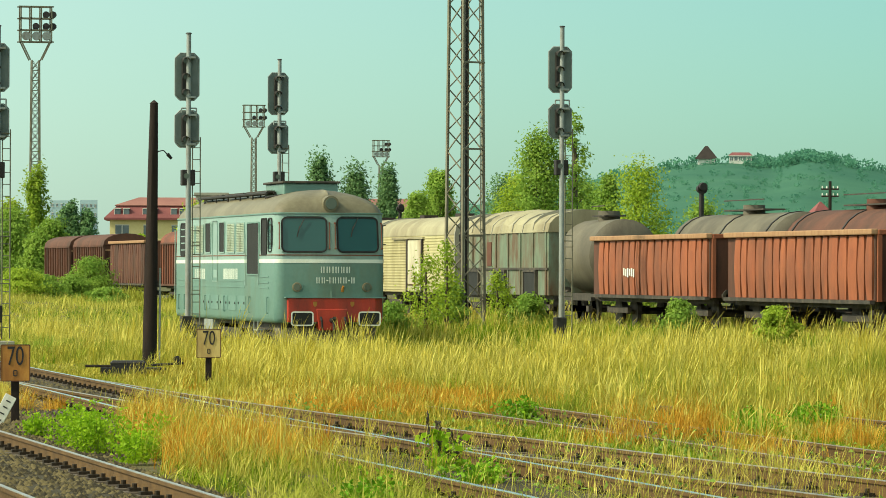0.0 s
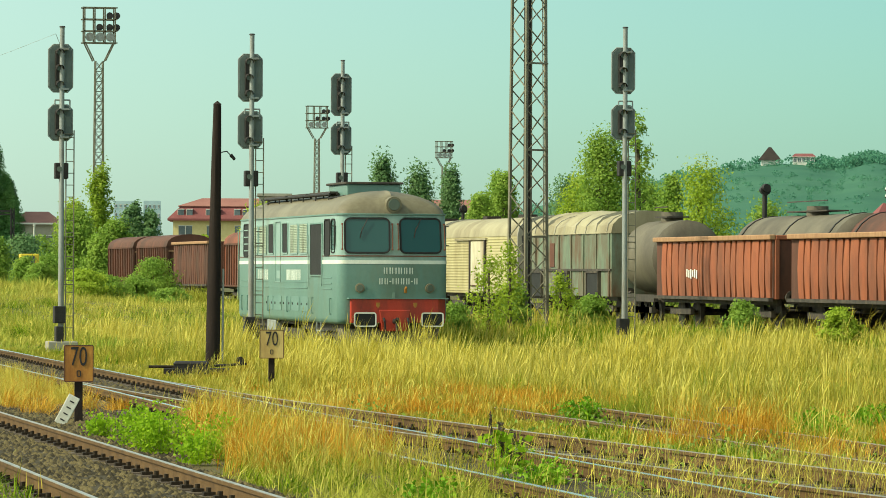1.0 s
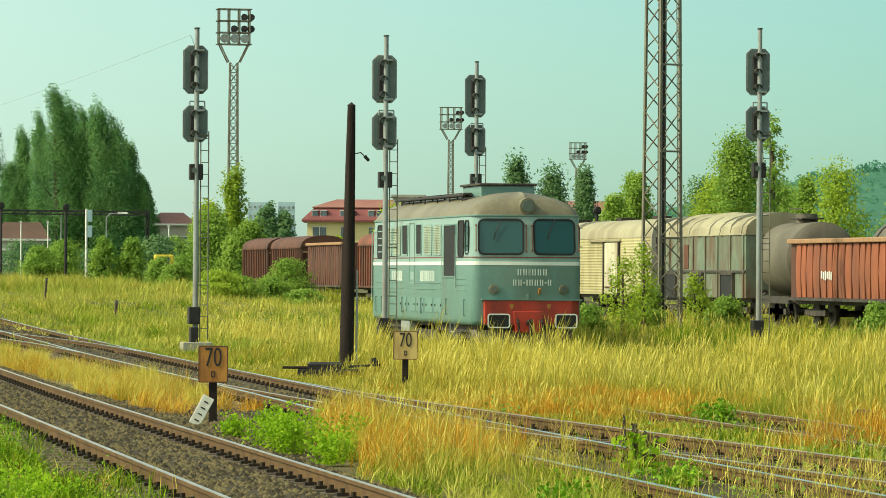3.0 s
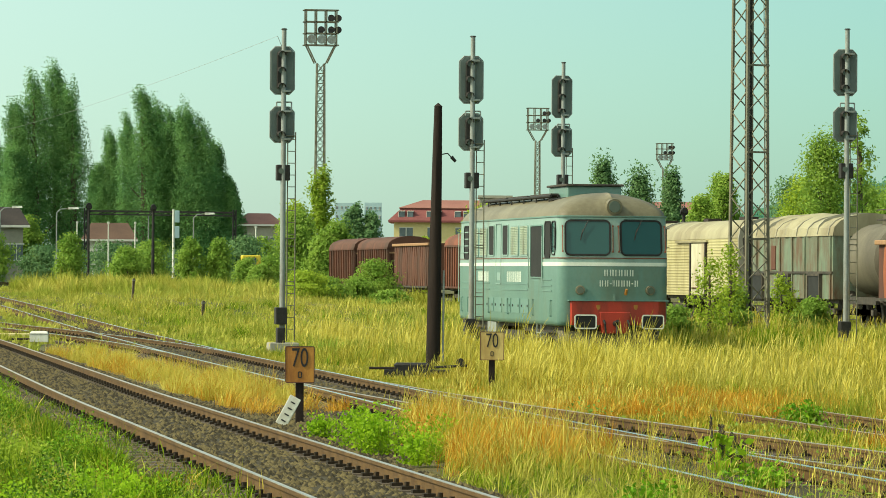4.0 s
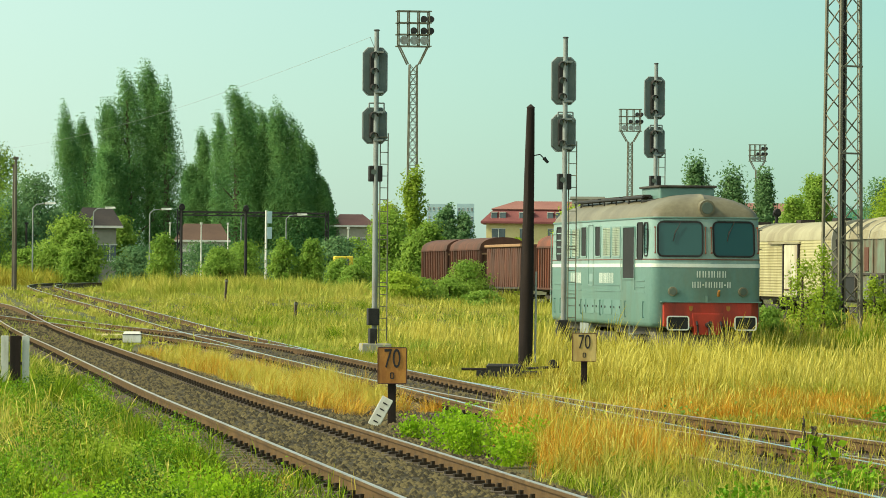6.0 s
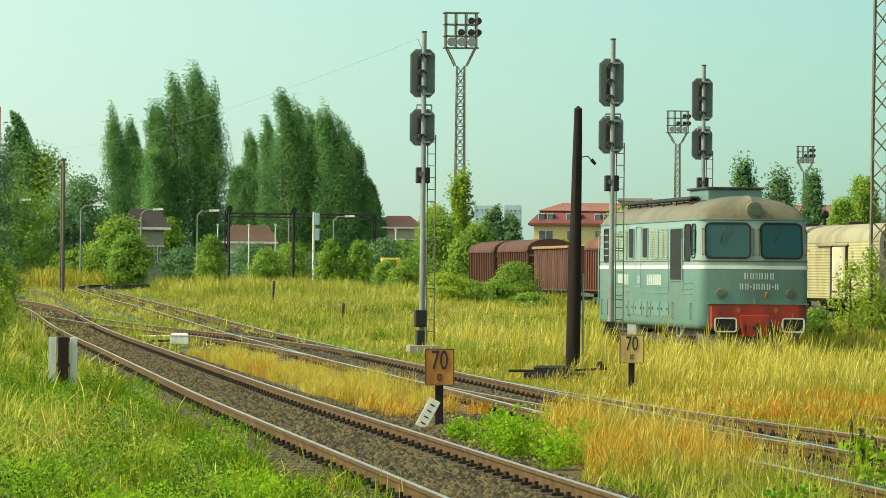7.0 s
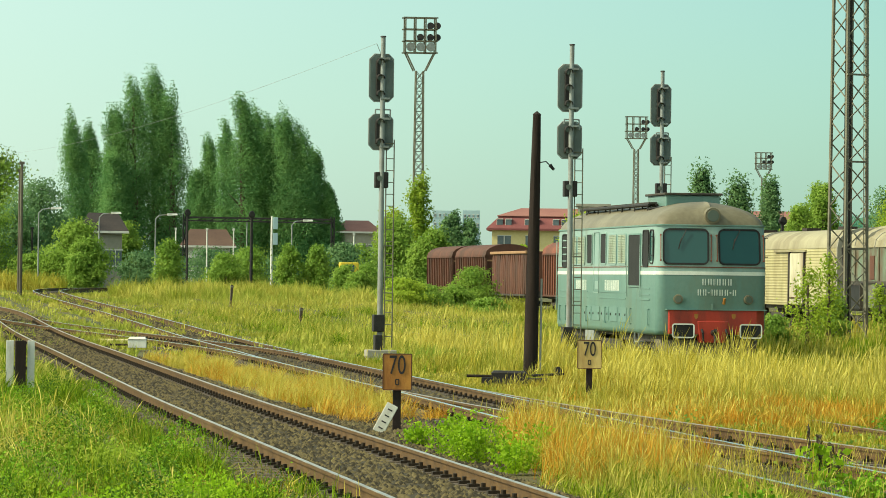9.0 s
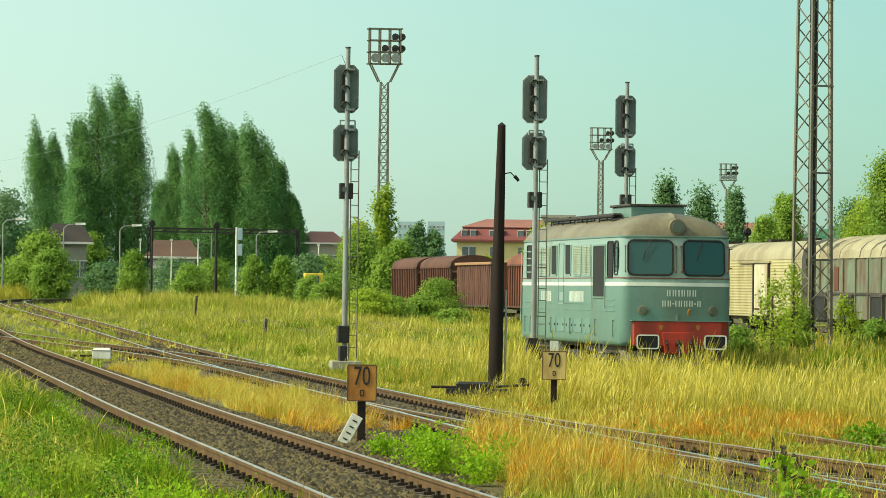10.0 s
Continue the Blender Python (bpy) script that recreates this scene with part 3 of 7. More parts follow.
    part("plough", Shape().loft(rings[::-1]), M["loco_roof"], t, "grey rounded plough", True)
    part("plough_bar", Shape().box(-1.04, 1.04, -0.27, -0.18, 0.13, 0.25), M["white"], t, "white plough edge")

    # side fittings, on both sides
    for sx in (-1, 1):
        def on_side(y, z, shape, name, material, label="", smooth=True, parent=None):
            return part(name, shape.moved(pose(sx * 1.473, y, z, 0, 0, -90 if sx < 0 else 90)), material, parent or t, label, smooth)

        for y in (12.22, 10.86, 6.12, 4.76):
            g = on_side(y, 3.20, ring_frame(1.06, 0.78, 0.05, 0.04, -0.01, 0.025), "grille_frame", M["loco_upper"], "pale louvred grille")
            s = Shape()
            for k in range(17):
                z = -0.37 + k * 0.0462
                s.loft([[(-0.53, -0.004, z), (0.53, -0.004, z), (0.53, -0.004, z + 0.03), (-0.53, -0.004, z + 0.03)], [(-0.53, -0.03, z - 0.012), (0.53, -0.03, z - 0.012), (0.53, -0.03, z - 0.004), (-0.53, -0.03, z - 0.004)]])
            s.box(-0.015, 0.015, -0.032, 0, -0.39, 0.39)
            on_side(y, 3.20, s, "louvres", M["grille"], "", False, g)
        for y in (9.58, 7.47):
            # no hole in the body: a near-black plate paints the window's inner shade
            on_side(y, 3.23, plate(0.76, 0.82, 0.05, -0.02, 0.006), "engine_window", M["inside_shade"], "open engine-room window, inner shade painted on a dark plate")
            on_side(y, 3.23, ring_frame(0.76, 0.82, 0.05, 0.04, -0.02, 0.025), "window_frame", M["loco_upper"])
        on_side(8.54, 2.85, ring_frame(0.72, 1.68, 0.04, 0.025, -0.01, 0.015), "inspection_panel", M["loco_upper"])
        on_side(8.5, 2.22, Shape().box(-0.25, 0.25, -0.006, 0, -0.12, 0.10), "data_panel", M["loco_upper"], "small white data panel", False)
        for yy in (2.98, 12.9 if sx > 0 else 99):
            if yy < 20:
                # the doorway's shade is a near-black plate on the closed side
                on_side(yy, 2.89, plate(1.56, 1.36, 0.04, -0.02, 0.016), "cab_doorway", M["inside_shade"], "open cab doorway, inner shade painted on a dark plate")
                on_side(yy, 2.89, ring_frame(1.56, 1.36, 0.04, 0.04, -0.02, 0.03), "door_frame", M["loco_green"])
        for yy in (1.50, 13.6):
            # side window: inner shade painted as a near-black plate
            on_side(yy, 3.20, plate(0.70, 0.92, 0.10, -0.02, 0.006), "cab_side_window", M["inside_shade"])
            on_side(yy, 3.20, ring_frame(0.70, 0.92, 0.10, 0.035, -0.02, 0.025), "side_window_frame", M["rubber"])
        on_side(0.72, 3.24, plate(0.44, 0.84, 0.10, -0.04, 0.0), "quarter_light", GLASS, "curved corner window")
        on_side(0.72, 3.24, ring_frame(0.44, 0.84, 0.10, 0.035, -0.04, 0.02), "quarter_light_seal", M["rubber"])
        for y0, y1, z in ((12.9, 14.6, 3.5), (12.9, 14.6, 3.3), (12.9, 14.6, 3.1), (12.9, 14.6, 2.9), (0.9, 2.2, 2.14), (0.9, 2.2, 1.98), (0.9, 2.2, 1.84), (9.9, 14.4, 2.02), (9.9, 14.4, 1.85), (4.2, 8.0, 2.02), (4.2, 8.0, 1.85)):
            on_side((y0 + y1) / 2, z, Shape().box(-(y1 - y0) / 2, (y1 - y0) / 2, -0.014, 0, -0.015, 0.015), "swage", M["loco_green" if z < 2.5 else "loco_upper"], "", False)
        for k in range(5):
            on_side(4.6 + 1.3 * k, 1.41, plate(1.05, 0.40, 0.03, 0, 0.014), "access_cover", M["loco_green"])
            for dy in (-0.4, 0.4):
                on_side(4.6 + 1.3 * k + dy, 1.41, Shape().box(-0.03, 0.03, -0.03, 0, -0.03, 0.03), "latch", M["black"], "", False)
        for y in (3.4, 7.0, 9.9, 13.2, 0.95, 14.2):
            on_side(y, 1.38, Shape().rod((0, -0.045, -0.22), (0, -0.045, 0.22), 0.016, n=6).box(-0.02, 0.02, -0.045, 0, -0.22, -0.19).box(-0.02, 0.02, -0.045, 0, 0.19, 0.22), "step_rail", M["loco_green"])
        for y in (2.05, 3.9, 14.7):
            on_side(y, 2.2 if y < 10 else 2.4, Shape().rod((0, -0.05, -0.95 if y > 10 else -0.3), (0, -0.05, 1.1), 0.014, n=6), "hand_rail", M["loco_upper"])
        for y, widths in ((10.85, (0.26, 0.26, 0.12, 0.26, 0.24, 0.26)), (6.2, (0.23, 0.23, 0.1, 0.12, 0.23, 0.23, 0.23, 0.1, 0.23))):
            for bar in text_bars(widths, 0.29):
                on_side(y, 2.06, bar, "lettering_bar", M["lettering"], "", False)
        # mirror bracket by the cab
        part("mirror", Shape().box(sx * 1.50 - 0.01, sx * 1.50 + 0.01, 0.40, 0.46, 2.95, 3.5).rod((sx * 1.45, 0.45, 3.5), (sx * 1.58, 0.4, 3.5), 0.012, n=5).rod((sx * 1.45, 0.45, 3.0), (sx * 1.58, 0.4, 3.0), 0.012, n=5), M["black"], t)
    # roof fittings
    for x in (-1.02, -0.80):
        s = Shape().rod((x, 3.4, 4.40), (x, 13.6, 4.40), 0.035, n=6)
        for y in (3.6, 5.4, 7.2, 9.0, 10.8, 12.6, 13.5):
            s.rod((x, y, 4.15), (x, y, 4.40), 0.022, n=5)
        part("roof_walkway_rail", s, M["black"], t, "dark roof rail", True)
    for y0, y1 in ((3.5, 6.4), (6.9, 9.6), (10.0, 13.4)):
        part("walkway_board", Shape().box(-1.0, -0.78, y0, y1, 4.42, 4.47), M["under"], t)
    part("roof_pipe", Shape().rod((-0.55, 2.2, 4.37), (-1.05, 3.4, 4.28), 0.028, n=6).rod((-0.55, 2.2, 4.37), (0.5, 2.1, 4.40), 0.028, n=6), M["black"], t, "", True)
    part("roof_hatch", Shape().loft([[(-0.74, y0, z), (0.74, y0, z), (0.74, y1, z), (-0.74, y1, z)] for y0, y1, z in ((2.5, 5.0, 4.22), (2.5, 5.0, 4.65))]), M["loco_green"], t, "raised green roof hatch", bevel=0.03)
    part("hatch_lid", Shape().box(-0.80, 0.80, 2.42, 5.08, 4.65, 4.71), M["under"], t, bevel=0.015)
    # underframe and bogies
    part("underframe", Shape().box(-1.25, 1.25, 0.4, 14.6, 0.72, 0.93), M["under"], t)
    part("fuel_tank", Shape().loft([[(-1.25, y, 0.85), (-1.25, y, 0.45), (-1.05, y, 0.30), (1.05, y, 0.30), (1.25, y, 0.45), (1.25, y, 0.85)] for y in (5.9, 9.1)]), M["under"], t, bevel=0.02)
    part("battery_box", Shape().box(-1.40, -1.2, 9.3, 10.6, 0.45, 0.92), M["grey_metal"], t, "pale grey equipment box", bevel=0.02)
    for yb in (3.2, 11.8):
        bogie = part("bogie", Shape().box(-1.18, -1.05, yb - 2.3, yb + 2.3, 0.55, 0.80).box(1.05, 1.18, yb - 2.3, yb + 2.3, 0.55, 0.80).box(-1.05, 1.05, yb - 0.3, yb + 0.3, 0.5, 0.7), M["under"], t, "dark greasy bogie", bevel=0.01)
        for dy in (-1.75, 0, 1.75):
            part("wheelset", Shape().rod((-0.80, yb + dy, 0.5), (-0.69, yb + dy, 0.5), 0.5, n=28).rod((0.69, yb + dy, 0.5), (0.80, yb + dy, 0.5), 0.5, n=28).rod((-1.1, yb + dy, 0.5), (1.1, yb + dy, 0.5), 0.09, n=12), M["under"], bogie, "", True)
            for sx in (-1.12, 1.12):
                part("axle_box", Shape().box(sx - 0.1, sx + 0.1, yb + dy - 0.16, yb + dy + 0.16, 0.36, 0.64), M["under"], bogie, bevel=0.02)
                for q in (-0.3, 0.3):
                    part("spring", Shape().loft([[(sx + (0.075 + 0.02 * (k % 2)) * math.cos(a * 0.785), yb + dy + q + (0.075 + 0.02 * (k % 2)) * math.sin(a * 0.785), 0.34 + 0.035 * k) for a in range(8)] for k in range(10)]), M["under"], bogie)
    for y in (2.6, 13.2):
        s = Shape()
        for k in range(3):
            s.box(-1.50, -1.28, y - 0.28, y + 0.28, 0.22 + 0.24 * k, 0.25 + 0.24 * k)
        s.box(-1.49, -1.46, y - 0.30, y - 0.27, 0.22, 0.95).box(-1.49, -1.46, y + 0.27, y + 0.30, 0.22, 0.95)
        part("cab_steps", s, M["grey_metal"], t, "grey boarding steps")
    t.matrix_world = m
    return t


build_locomotive(pose(22.2, 101.5, -0.45))


# ---- signals, masts and poles ----
def octagon(w, h, c):
    return [(w / 2, h / 2 - c), (w / 2 - c, h / 2), (-w / 2 + c, h / 2), (-w / 2, h / 2 - c), (-w / 2, -h / 2 + c), (-w / 2 + c, -h / 2), (w / 2 - c, -h / 2), (w / 2, -h / 2 + c)]


def signal_head(t, z, w, h, lamps, lean):
    """An octagonal plate with a dark lamp case, visors and lenses, clamped behind the mast."""
    m = pose(0, 0.10, z, 0, 0, lean)
    pts = octagon(w, h, 0.12)
    head = part("signal_head", Shape().loft([[(x - 0.02, 0.05, q) for x, q in pts][::-1], [(x - 0.02, 0.0, q) for x, q in pts][::-1]]).moved(m), M["signal_back"], t, "dark octagonal signal plate", bevel=0.012)
    rim = octagon(w + 0.03, h + 0.03, 0.125)
    s = Shape()
    for (ax, az), (bx, bz) in zip(rim, rim[1:] + rim[:1]):
        s.rod((ax - 0.02, 0.02, az), (bx - 0.02, 0.02, bz), 0.016, n=5)
    part("plate_rim", s.moved(m), M["grey_metal"], head)
    part("lamp_case", Shape().box(-0.17, -0.01, -0.08, 0.0, -h / 2 + 0.13, h / 2 - 0.13).moved(m), M["black"], head, "black lamp case", bevel=0.015)
    for k in range(lamps):
        q = (k - (lamps - 1) / 2) * (h - 0.36) / max(lamps - 1, 1)
        arcs = [[(-0.085 + r * math.cos(radians(a)), d, q + r * math.sin(radians(a)) - (0.02 if d < -0.2 else 0)) for a in range(-10, 191, 25)] for r, d in ((0.088, -0.08), (0.098, -0.08), (0.098, -0.24), (0.088, -0.24))]
        v = Shape().loft([[arc[k] for arc in arcs] for k in range(9)])
        part("visor", v.moved(m), M["black"], head)
        part("lens", Shape().rod((-0.085, -0.10, q), (-0.085, -0.115, q), 0.07, n=14).moved(m), LENS, head, "unlit round lens", smooth=True)
    for q in (-h / 2 + 0.06, h / 2 - 0.1):
        part("clamp", Shape().box(-0.06, 0.17, -0.19, 0.0, q - 0.025, q + 0.025).moved(pose(0, 0.10, z)), M["grey_metal"], head)
    return head


def build_signal(x, y, top, base, k, heads, label, lean=8, ladder_side=1):
    t = thing("railway_signal", label, "signal", group="colour-light signals")
    part("mast", Shape().rod((0, 0, base), (0, 0, top), 0.075, 0.06, n=14), M["grey_metal"], t, "grey steel tube mast", smooth=True)
    part("mast_cap", Shape().rod((0, 0, top), (0, 0, top + 0.03), 0.085, 0.06, n=14), M["black"], t)
    for z, h, n in heads:
        signal_head(t, z, 0.60 * k, h, n, lean)
    z = heads[-1][0] - heads[-1][1] / 2 - 0.78
    box = part("marker_lamp", Shape().box(-0.17, 0.17, -0.05, 0.2, z - 0.2, z + 0.2), M["black"], t, "small black marker lamp box", bevel=0.02)
    part("marker_lens", Shape().rod((-0.06, -0.05, z + 0.04), (-0.06, -0.075, z + 0.04), 0.07, n=12), LENS, box)
    s = Shape()
    ztop = heads[-1][0] - heads[-1][1] / 2 + 0.25
    for dx in (0.13, 0.33):
        s.rod((dx * ladder_side, 0.14, base + 0.1), (dx * ladder_side, 0.14, ztop), 0.016, n=6)
    q = base + 0.4
    while q < ztop:
        s.rod((0.13 * ladder_side, 0.14, q), (0.33 * ladder_side, 0.14, q), 0.011, n=5)
        q += 0.30
    for q in (base + 1.5, (base + ztop) / 2, ztop - 0.1):
        s.rod((0, 0, q), (0.33 * ladder_side, 0.14, q), 0.014, n=5)
    part("ladder", s, M["mast_metal"], t, "thin steel ladder")
    hoop = Shape()
    zz = heads[0][0] - heads[0][1] / 2 - 0.22
    hoop.rod((-0.18, 0, zz), (0.20, 0, zz), 0.02, n=6).rod((0.20, 0, zz), (0.20, 0, zz - 0.25), 0.02, n=6).rod((-0.18, 0, zz), (-0.18, 0, zz - 0.12), 0.02, n=6)
    part("head_bracket", hoop, M["grey_metal"], t)
    for z0, z1, w in ((base + 0.05, base + 0.44, 0.15), (base + 0.52, base + 0.95, 0.19)):
        part("relay_box", Shape().box(-w, w - 0.10, -0.22, 0.12, z0, z1), M["black"], t, "black cable box at the foot", bevel=0.02)
    part("foundation", Shape().box(-0.35, 0.40, -0.3, 0.35, base - 0.3, base + 0.06), M["wall_grey"], t, "concrete footing", bevel=0.02)
    t.matrix_world = pose(x, y, 0)
    return t


build_signal(13.12, 99.13, 7.97, 0.0, 1.0, ((6.94, 1.17, 3), (5.57, 0.87, 2)), "grey colour-light signal mast beside the running track")
build_signal(17.84, 98.4, 7.82, -0.25, 0.98, ((6.74, 1.16, 3), (5.42, 0.90, 2)), "grey colour-light signal mast in tall grass", lean=3)
build_signal(24.71, 120.49, 8.4, -0.3, 1.06, ((7.35, 1.27, 3), (5.97, 0.92, 2)), "slim colour-light signal mast behind the yard track", lean=10)
build_signal(28.1, 100.1, 8.28, -0.3, 1.02, ((7.16, 1.17, 3), (5.80, 0.87, 2)), "colour-light signal mast beside the wagon track", lean=5)


def build_wood_pole(x, y, top, base):
    t = thing("wooden_pole", "tarred dark wooden pole with a small bracket", "pole")
    rings = []
    for k in range(9):
        f = k / 8
        z = base + (top - base) * f
        r = 0.15 - 0.06 * f
        rings.append([(0.05 * f + r * math.cos(a) + 0.012 * math.sin(5 * f + a * 3), r * math.sin(a), z) for a in [i * math.pi / 5 for i in range(10)]])
    part("shaft", Shape().loft(rings).rod((0.05, 0, top), (0.05, 0, top + 0.07), 0.095, 0.01, n=10), M["tar_wood"], t, smooth=True)
    part("bracket", Shape().rod((0.1, -0.05, top - 1.0), (0.25, -0.05, top - 0.97), 0.012, n=5).rod((0.25, -0.05, top - 0.97), (0.36, -0.05, top - 1.08), 0.012, n=5).rod((0.33, -0.05, top - 1.04), (0.42, -0.05, top - 1.14), 0.04, 0.03, n=8), M["black"], t, "curved iron bracket")
    part("conduit", Shape().rod((0.20, -0.05, base), (0.20, -0.05, base + 2.2), 0.022, n=6), M["grey_metal"], t, "grey cable conduit")
    t.matrix_world = pose(x, y, 0, 0, 0.3, 0)


build_wood_pole(13.85, 80.82, 5.30, -0.3)


def lattice(s, w0, w1, z0, z1, step, leg, brace, rx=1.0, zigzag=False):
    """Four legs with crossed or zigzag braces, tapering from w0 to w1."""
    def corner(i, z):
        w = (w0 + (w1 - w0) * (z - z0) / (z1 - z0)) / 2
        return Vector(((-w, w, w, -w)[i] * rx, (-w, -w, w, w)[i], z))
    for i in range(4):
        s.bar(corner(i, z0), corner(i, z1), leg)
    n = max(1, round((z1 - z0) / step))
    for k in range(n):
        a, b = z0 + (z1 - z0) * k / n, z0 + (z1 - z0) * (k + 1) / n
        for i in range(4):
            j = (i + 1) % 4
            if zigzag:
                s.bar(corner(i, a if k % 2 else b), corner(j, b if k % 2 else a), brace)
                continue
            s.bar(corner(i, a), corner(j, a), brace)
            s.bar(corner(i, a), corner(j, b), brace)
            s.bar(corner(j, a), corner(i, b), brace)
    return s


def build_flood_mast(x, y, top, panel_w, panel_h, leg, label):
    t = thing("floodlight_mast", label, "floodlight mast", group="yard floodlight masts")
    neck = top - panel_h - 1.6
    part("shaft", lattice(Shape(), 0.95, 0.66, -0.2, neck, 0.9, leg * 0.85, leg * 0.4), M["mast_metal"], t, "slender lattice shaft")
    s = Shape()
    z0 = top - panel_h
    for i in (-0.5, 0.5):
        for j in (-0.5, 0.5):
            s.bar((i, j, neck), (i * panel_w * 0.95, j, z0), leg)
    for k in range(4):
        z = z0 + panel_h * k / 3
        for j in (-0.5, 0.5):
            s.bar((-panel_w / 2 - 0.2, j, z), (panel_w / 2 + 0.2, j, z), leg)
    for k in range(4):
        u = -panel_w / 2 + panel_w * k / 3
        for j in (-0.5, 0.5):
            s.bar((u, j, z0), (u, j, top), leg)
    part("lamp_frame", s, M["mast_metal"], t, "open rectangular lamp frame")
    for k in range(3):
        u = -panel_w / 3 + panel_w / 3 * k
        part("floodlight", Shape().rod((u, -0.55, z0 + 0.5), (u, -0.15, z0 + 0.5), 0.40, 0.25, n=14), M["grey_metal"], t, "round floodlight")
    for u, k in ((0.0, 1), (panel_w / 3, 1), (panel_w / 3, 2), (panel_w * 0.56, 1), (panel_w * 0.56, 2)):
        z = z0 + panel_h * k / 3
        part("floodlight", Shape().rod((u, -0.3, z + 0.35), (u, 0.3, z + 0.2), 0.32, 0.2, n=10).box(u - 0.08, u + 0.08, -0.1, 0.1, z, z + 0.3), M["black"], t, "dark floodlight")
    t.matrix_world = pose(x, y, 0)


p = polar(8.07, 350)
build_flood_mast(p.x, p.y, 25.0, 2.7, 3.1, 0.115, "tall lattice floodlight mast wrapped in vines at its foot")
p = polar(11.22, 600)
build_flood_mast(p.x, p.y, 26.9, 3.0, 3.3, 0.13, "far lattice floodlight mast behind the wagons")
p = polar(13.06, 750)
build_flood_mast(p.x, p.y, 26.6, 2.9, 3.1, 0.14, "slim lattice floodlight mast beyond the rooftops")


def build_lattice_mast(x, y):
    t = thing("lattice_mast", "tall square steel lattice mast with a cable ladder", "lattice mast")
    part("frame", lattice(Shape(), 0.90, 0.66, -0.4, 18, 0.68, 0.082, 0.032, zigzag=True), M["mast_metal"], t, "riveted angle-iron frame")
    s = Shape()
    for dx in (-0.06, 0.12):
        s.rod((dx, 0.1, 0), (dx, 0.1, 18), 0.045, n=6)
    part("cable_duct", s, M["black"], t, "dark cable ducts inside")
    s = Shape()
    for dx in (0.32, 0.50):
        s.rod((dx, -0.46, 0.4), (dx - 0.12, -0.35, 18), 0.016, n=5)
    for k in range(58):
        z = 0.5 + 0.3 * k
        s.rod((0.32 - 0.12 * z / 18, -0.46 + 0.11 * z / 18, z), (0.50 - 0.12 * z / 18, -0.46 + 0.11 * z / 18, z), 0.012, n=5)
    part("ladder", s, M["mast_metal"], t, "thin rung ladder")
    for k in range(6):
        part("platform_bar", Shape().bar((-0.44, -0.44, 3.0 + 2.8 * k), (0.44, -0.44, 3.0 + 2.8 * k), 0.06), M["mast_metal"], t)
    part("footing", Shape().box(-0.8, 0.8, -0.8, 0.8, -0.9, -0.35), M["wall_grey"], t, "concrete footing")
    t.matrix_world = pose(x, y, 0, 0, 0, 24)


p = polar(14.28, 128)
build_lattice_mast(p.x, p.y)


# ---- signs and small lineside things ----
def text_mesh(body, size, material):
    cu = bpy.data.curves.new("figures", "FONT")
    cu.body, cu.size, cu.align_x, cu.align_y, cu.extrude = body, size, "CENTER", "CENTER", 0.004
    tmp = new("figures", cu)
    bpy.context.view_layer.update()
    me = bpy.data.meshes.new_from_object(tmp.evaluated_get(bpy.context.evaluated_depsgraph_get()))
    bpy.data.objects.remove(tmp)
    me.materials.clear()
    me.materials.append(material)
    return me


def build_speed_sign(x, y, base, board0, board1, w, material, label, turn):
    t = thing("speed_sign", label, "sign", group="speed signs")
    zc, h = (board0 + board1) / 2, board1 - board0
    part("board", Shape().box(-w / 2, w / 2, -0.012, 0.012, board0, board1), M[material], t, bevel=0.008)
    part("board_edge", ring_frame(w - 0.012, h - 0.012, 0.01, 0.012, -0.016, 0.016).moved(pose(0, 0, zc)), M["oxide_dark"], t)
    fig = new("figures", text_mesh("70", 0.33, M["ink"]))
    fig.parent = t
    fig.matrix_basis = pose(0.0, -0.017, zc + h * 0.17, 90, 0, 0) @ Matrix.Diagonal((0.72, 1.12, 1, 1))
    part("small_mark", ring_frame(0.03, 0.06, 0.004, 0.014, 0.012, 0.017).moved(pose(0.0, 0, zc - h * 0.28)), M["ink"], t, "small unreadable letter")
    part("post", Shape().box(-0.055, 0.055, 0.013, 0.10, base - 0.2, board0 + 0.05), M["tar_wood"], t, "black post", bevel=0.008)
    t.matrix_world = pose(x, y, 0, 0, 0, turn)


p = polar(7.80, 54)
build_speed_sign(p.x, p.y, -0.2, 0.34, 0.83, 0.39, "sign_yellow", "rusty orange speed sign on a black post", -6)
p = polar(10.58, 72)
build_speed_sign(p.x, p.y, -0.3, 0.27, 0.78, 0.43, "sign_pale", "faded yellow speed sign in dry grass", -8)


def build_marker_stone():
    p = polar(7.53, 53)
    t = thing("white_marker_board", "small white board leaning by the speed sign", "marker")
    part("board", Shape().box(-0.08, 0.08, -0.02, 0.02, 0, 0.42), M["white"], t, bevel=0.008)
    s = Shape()
    for k in range(4):
        s.box(-0.03, 0.035, -0.026, -0.02, 0.06 + 0.09 * k, 0.078 + 0.09 * k)
    part("marks", s, M["ink"], t, "dark unreadable marks")
    t.matrix_world = pose(p.x, p.y, -0.20, 0, 28, -10)


build_marker_stone()


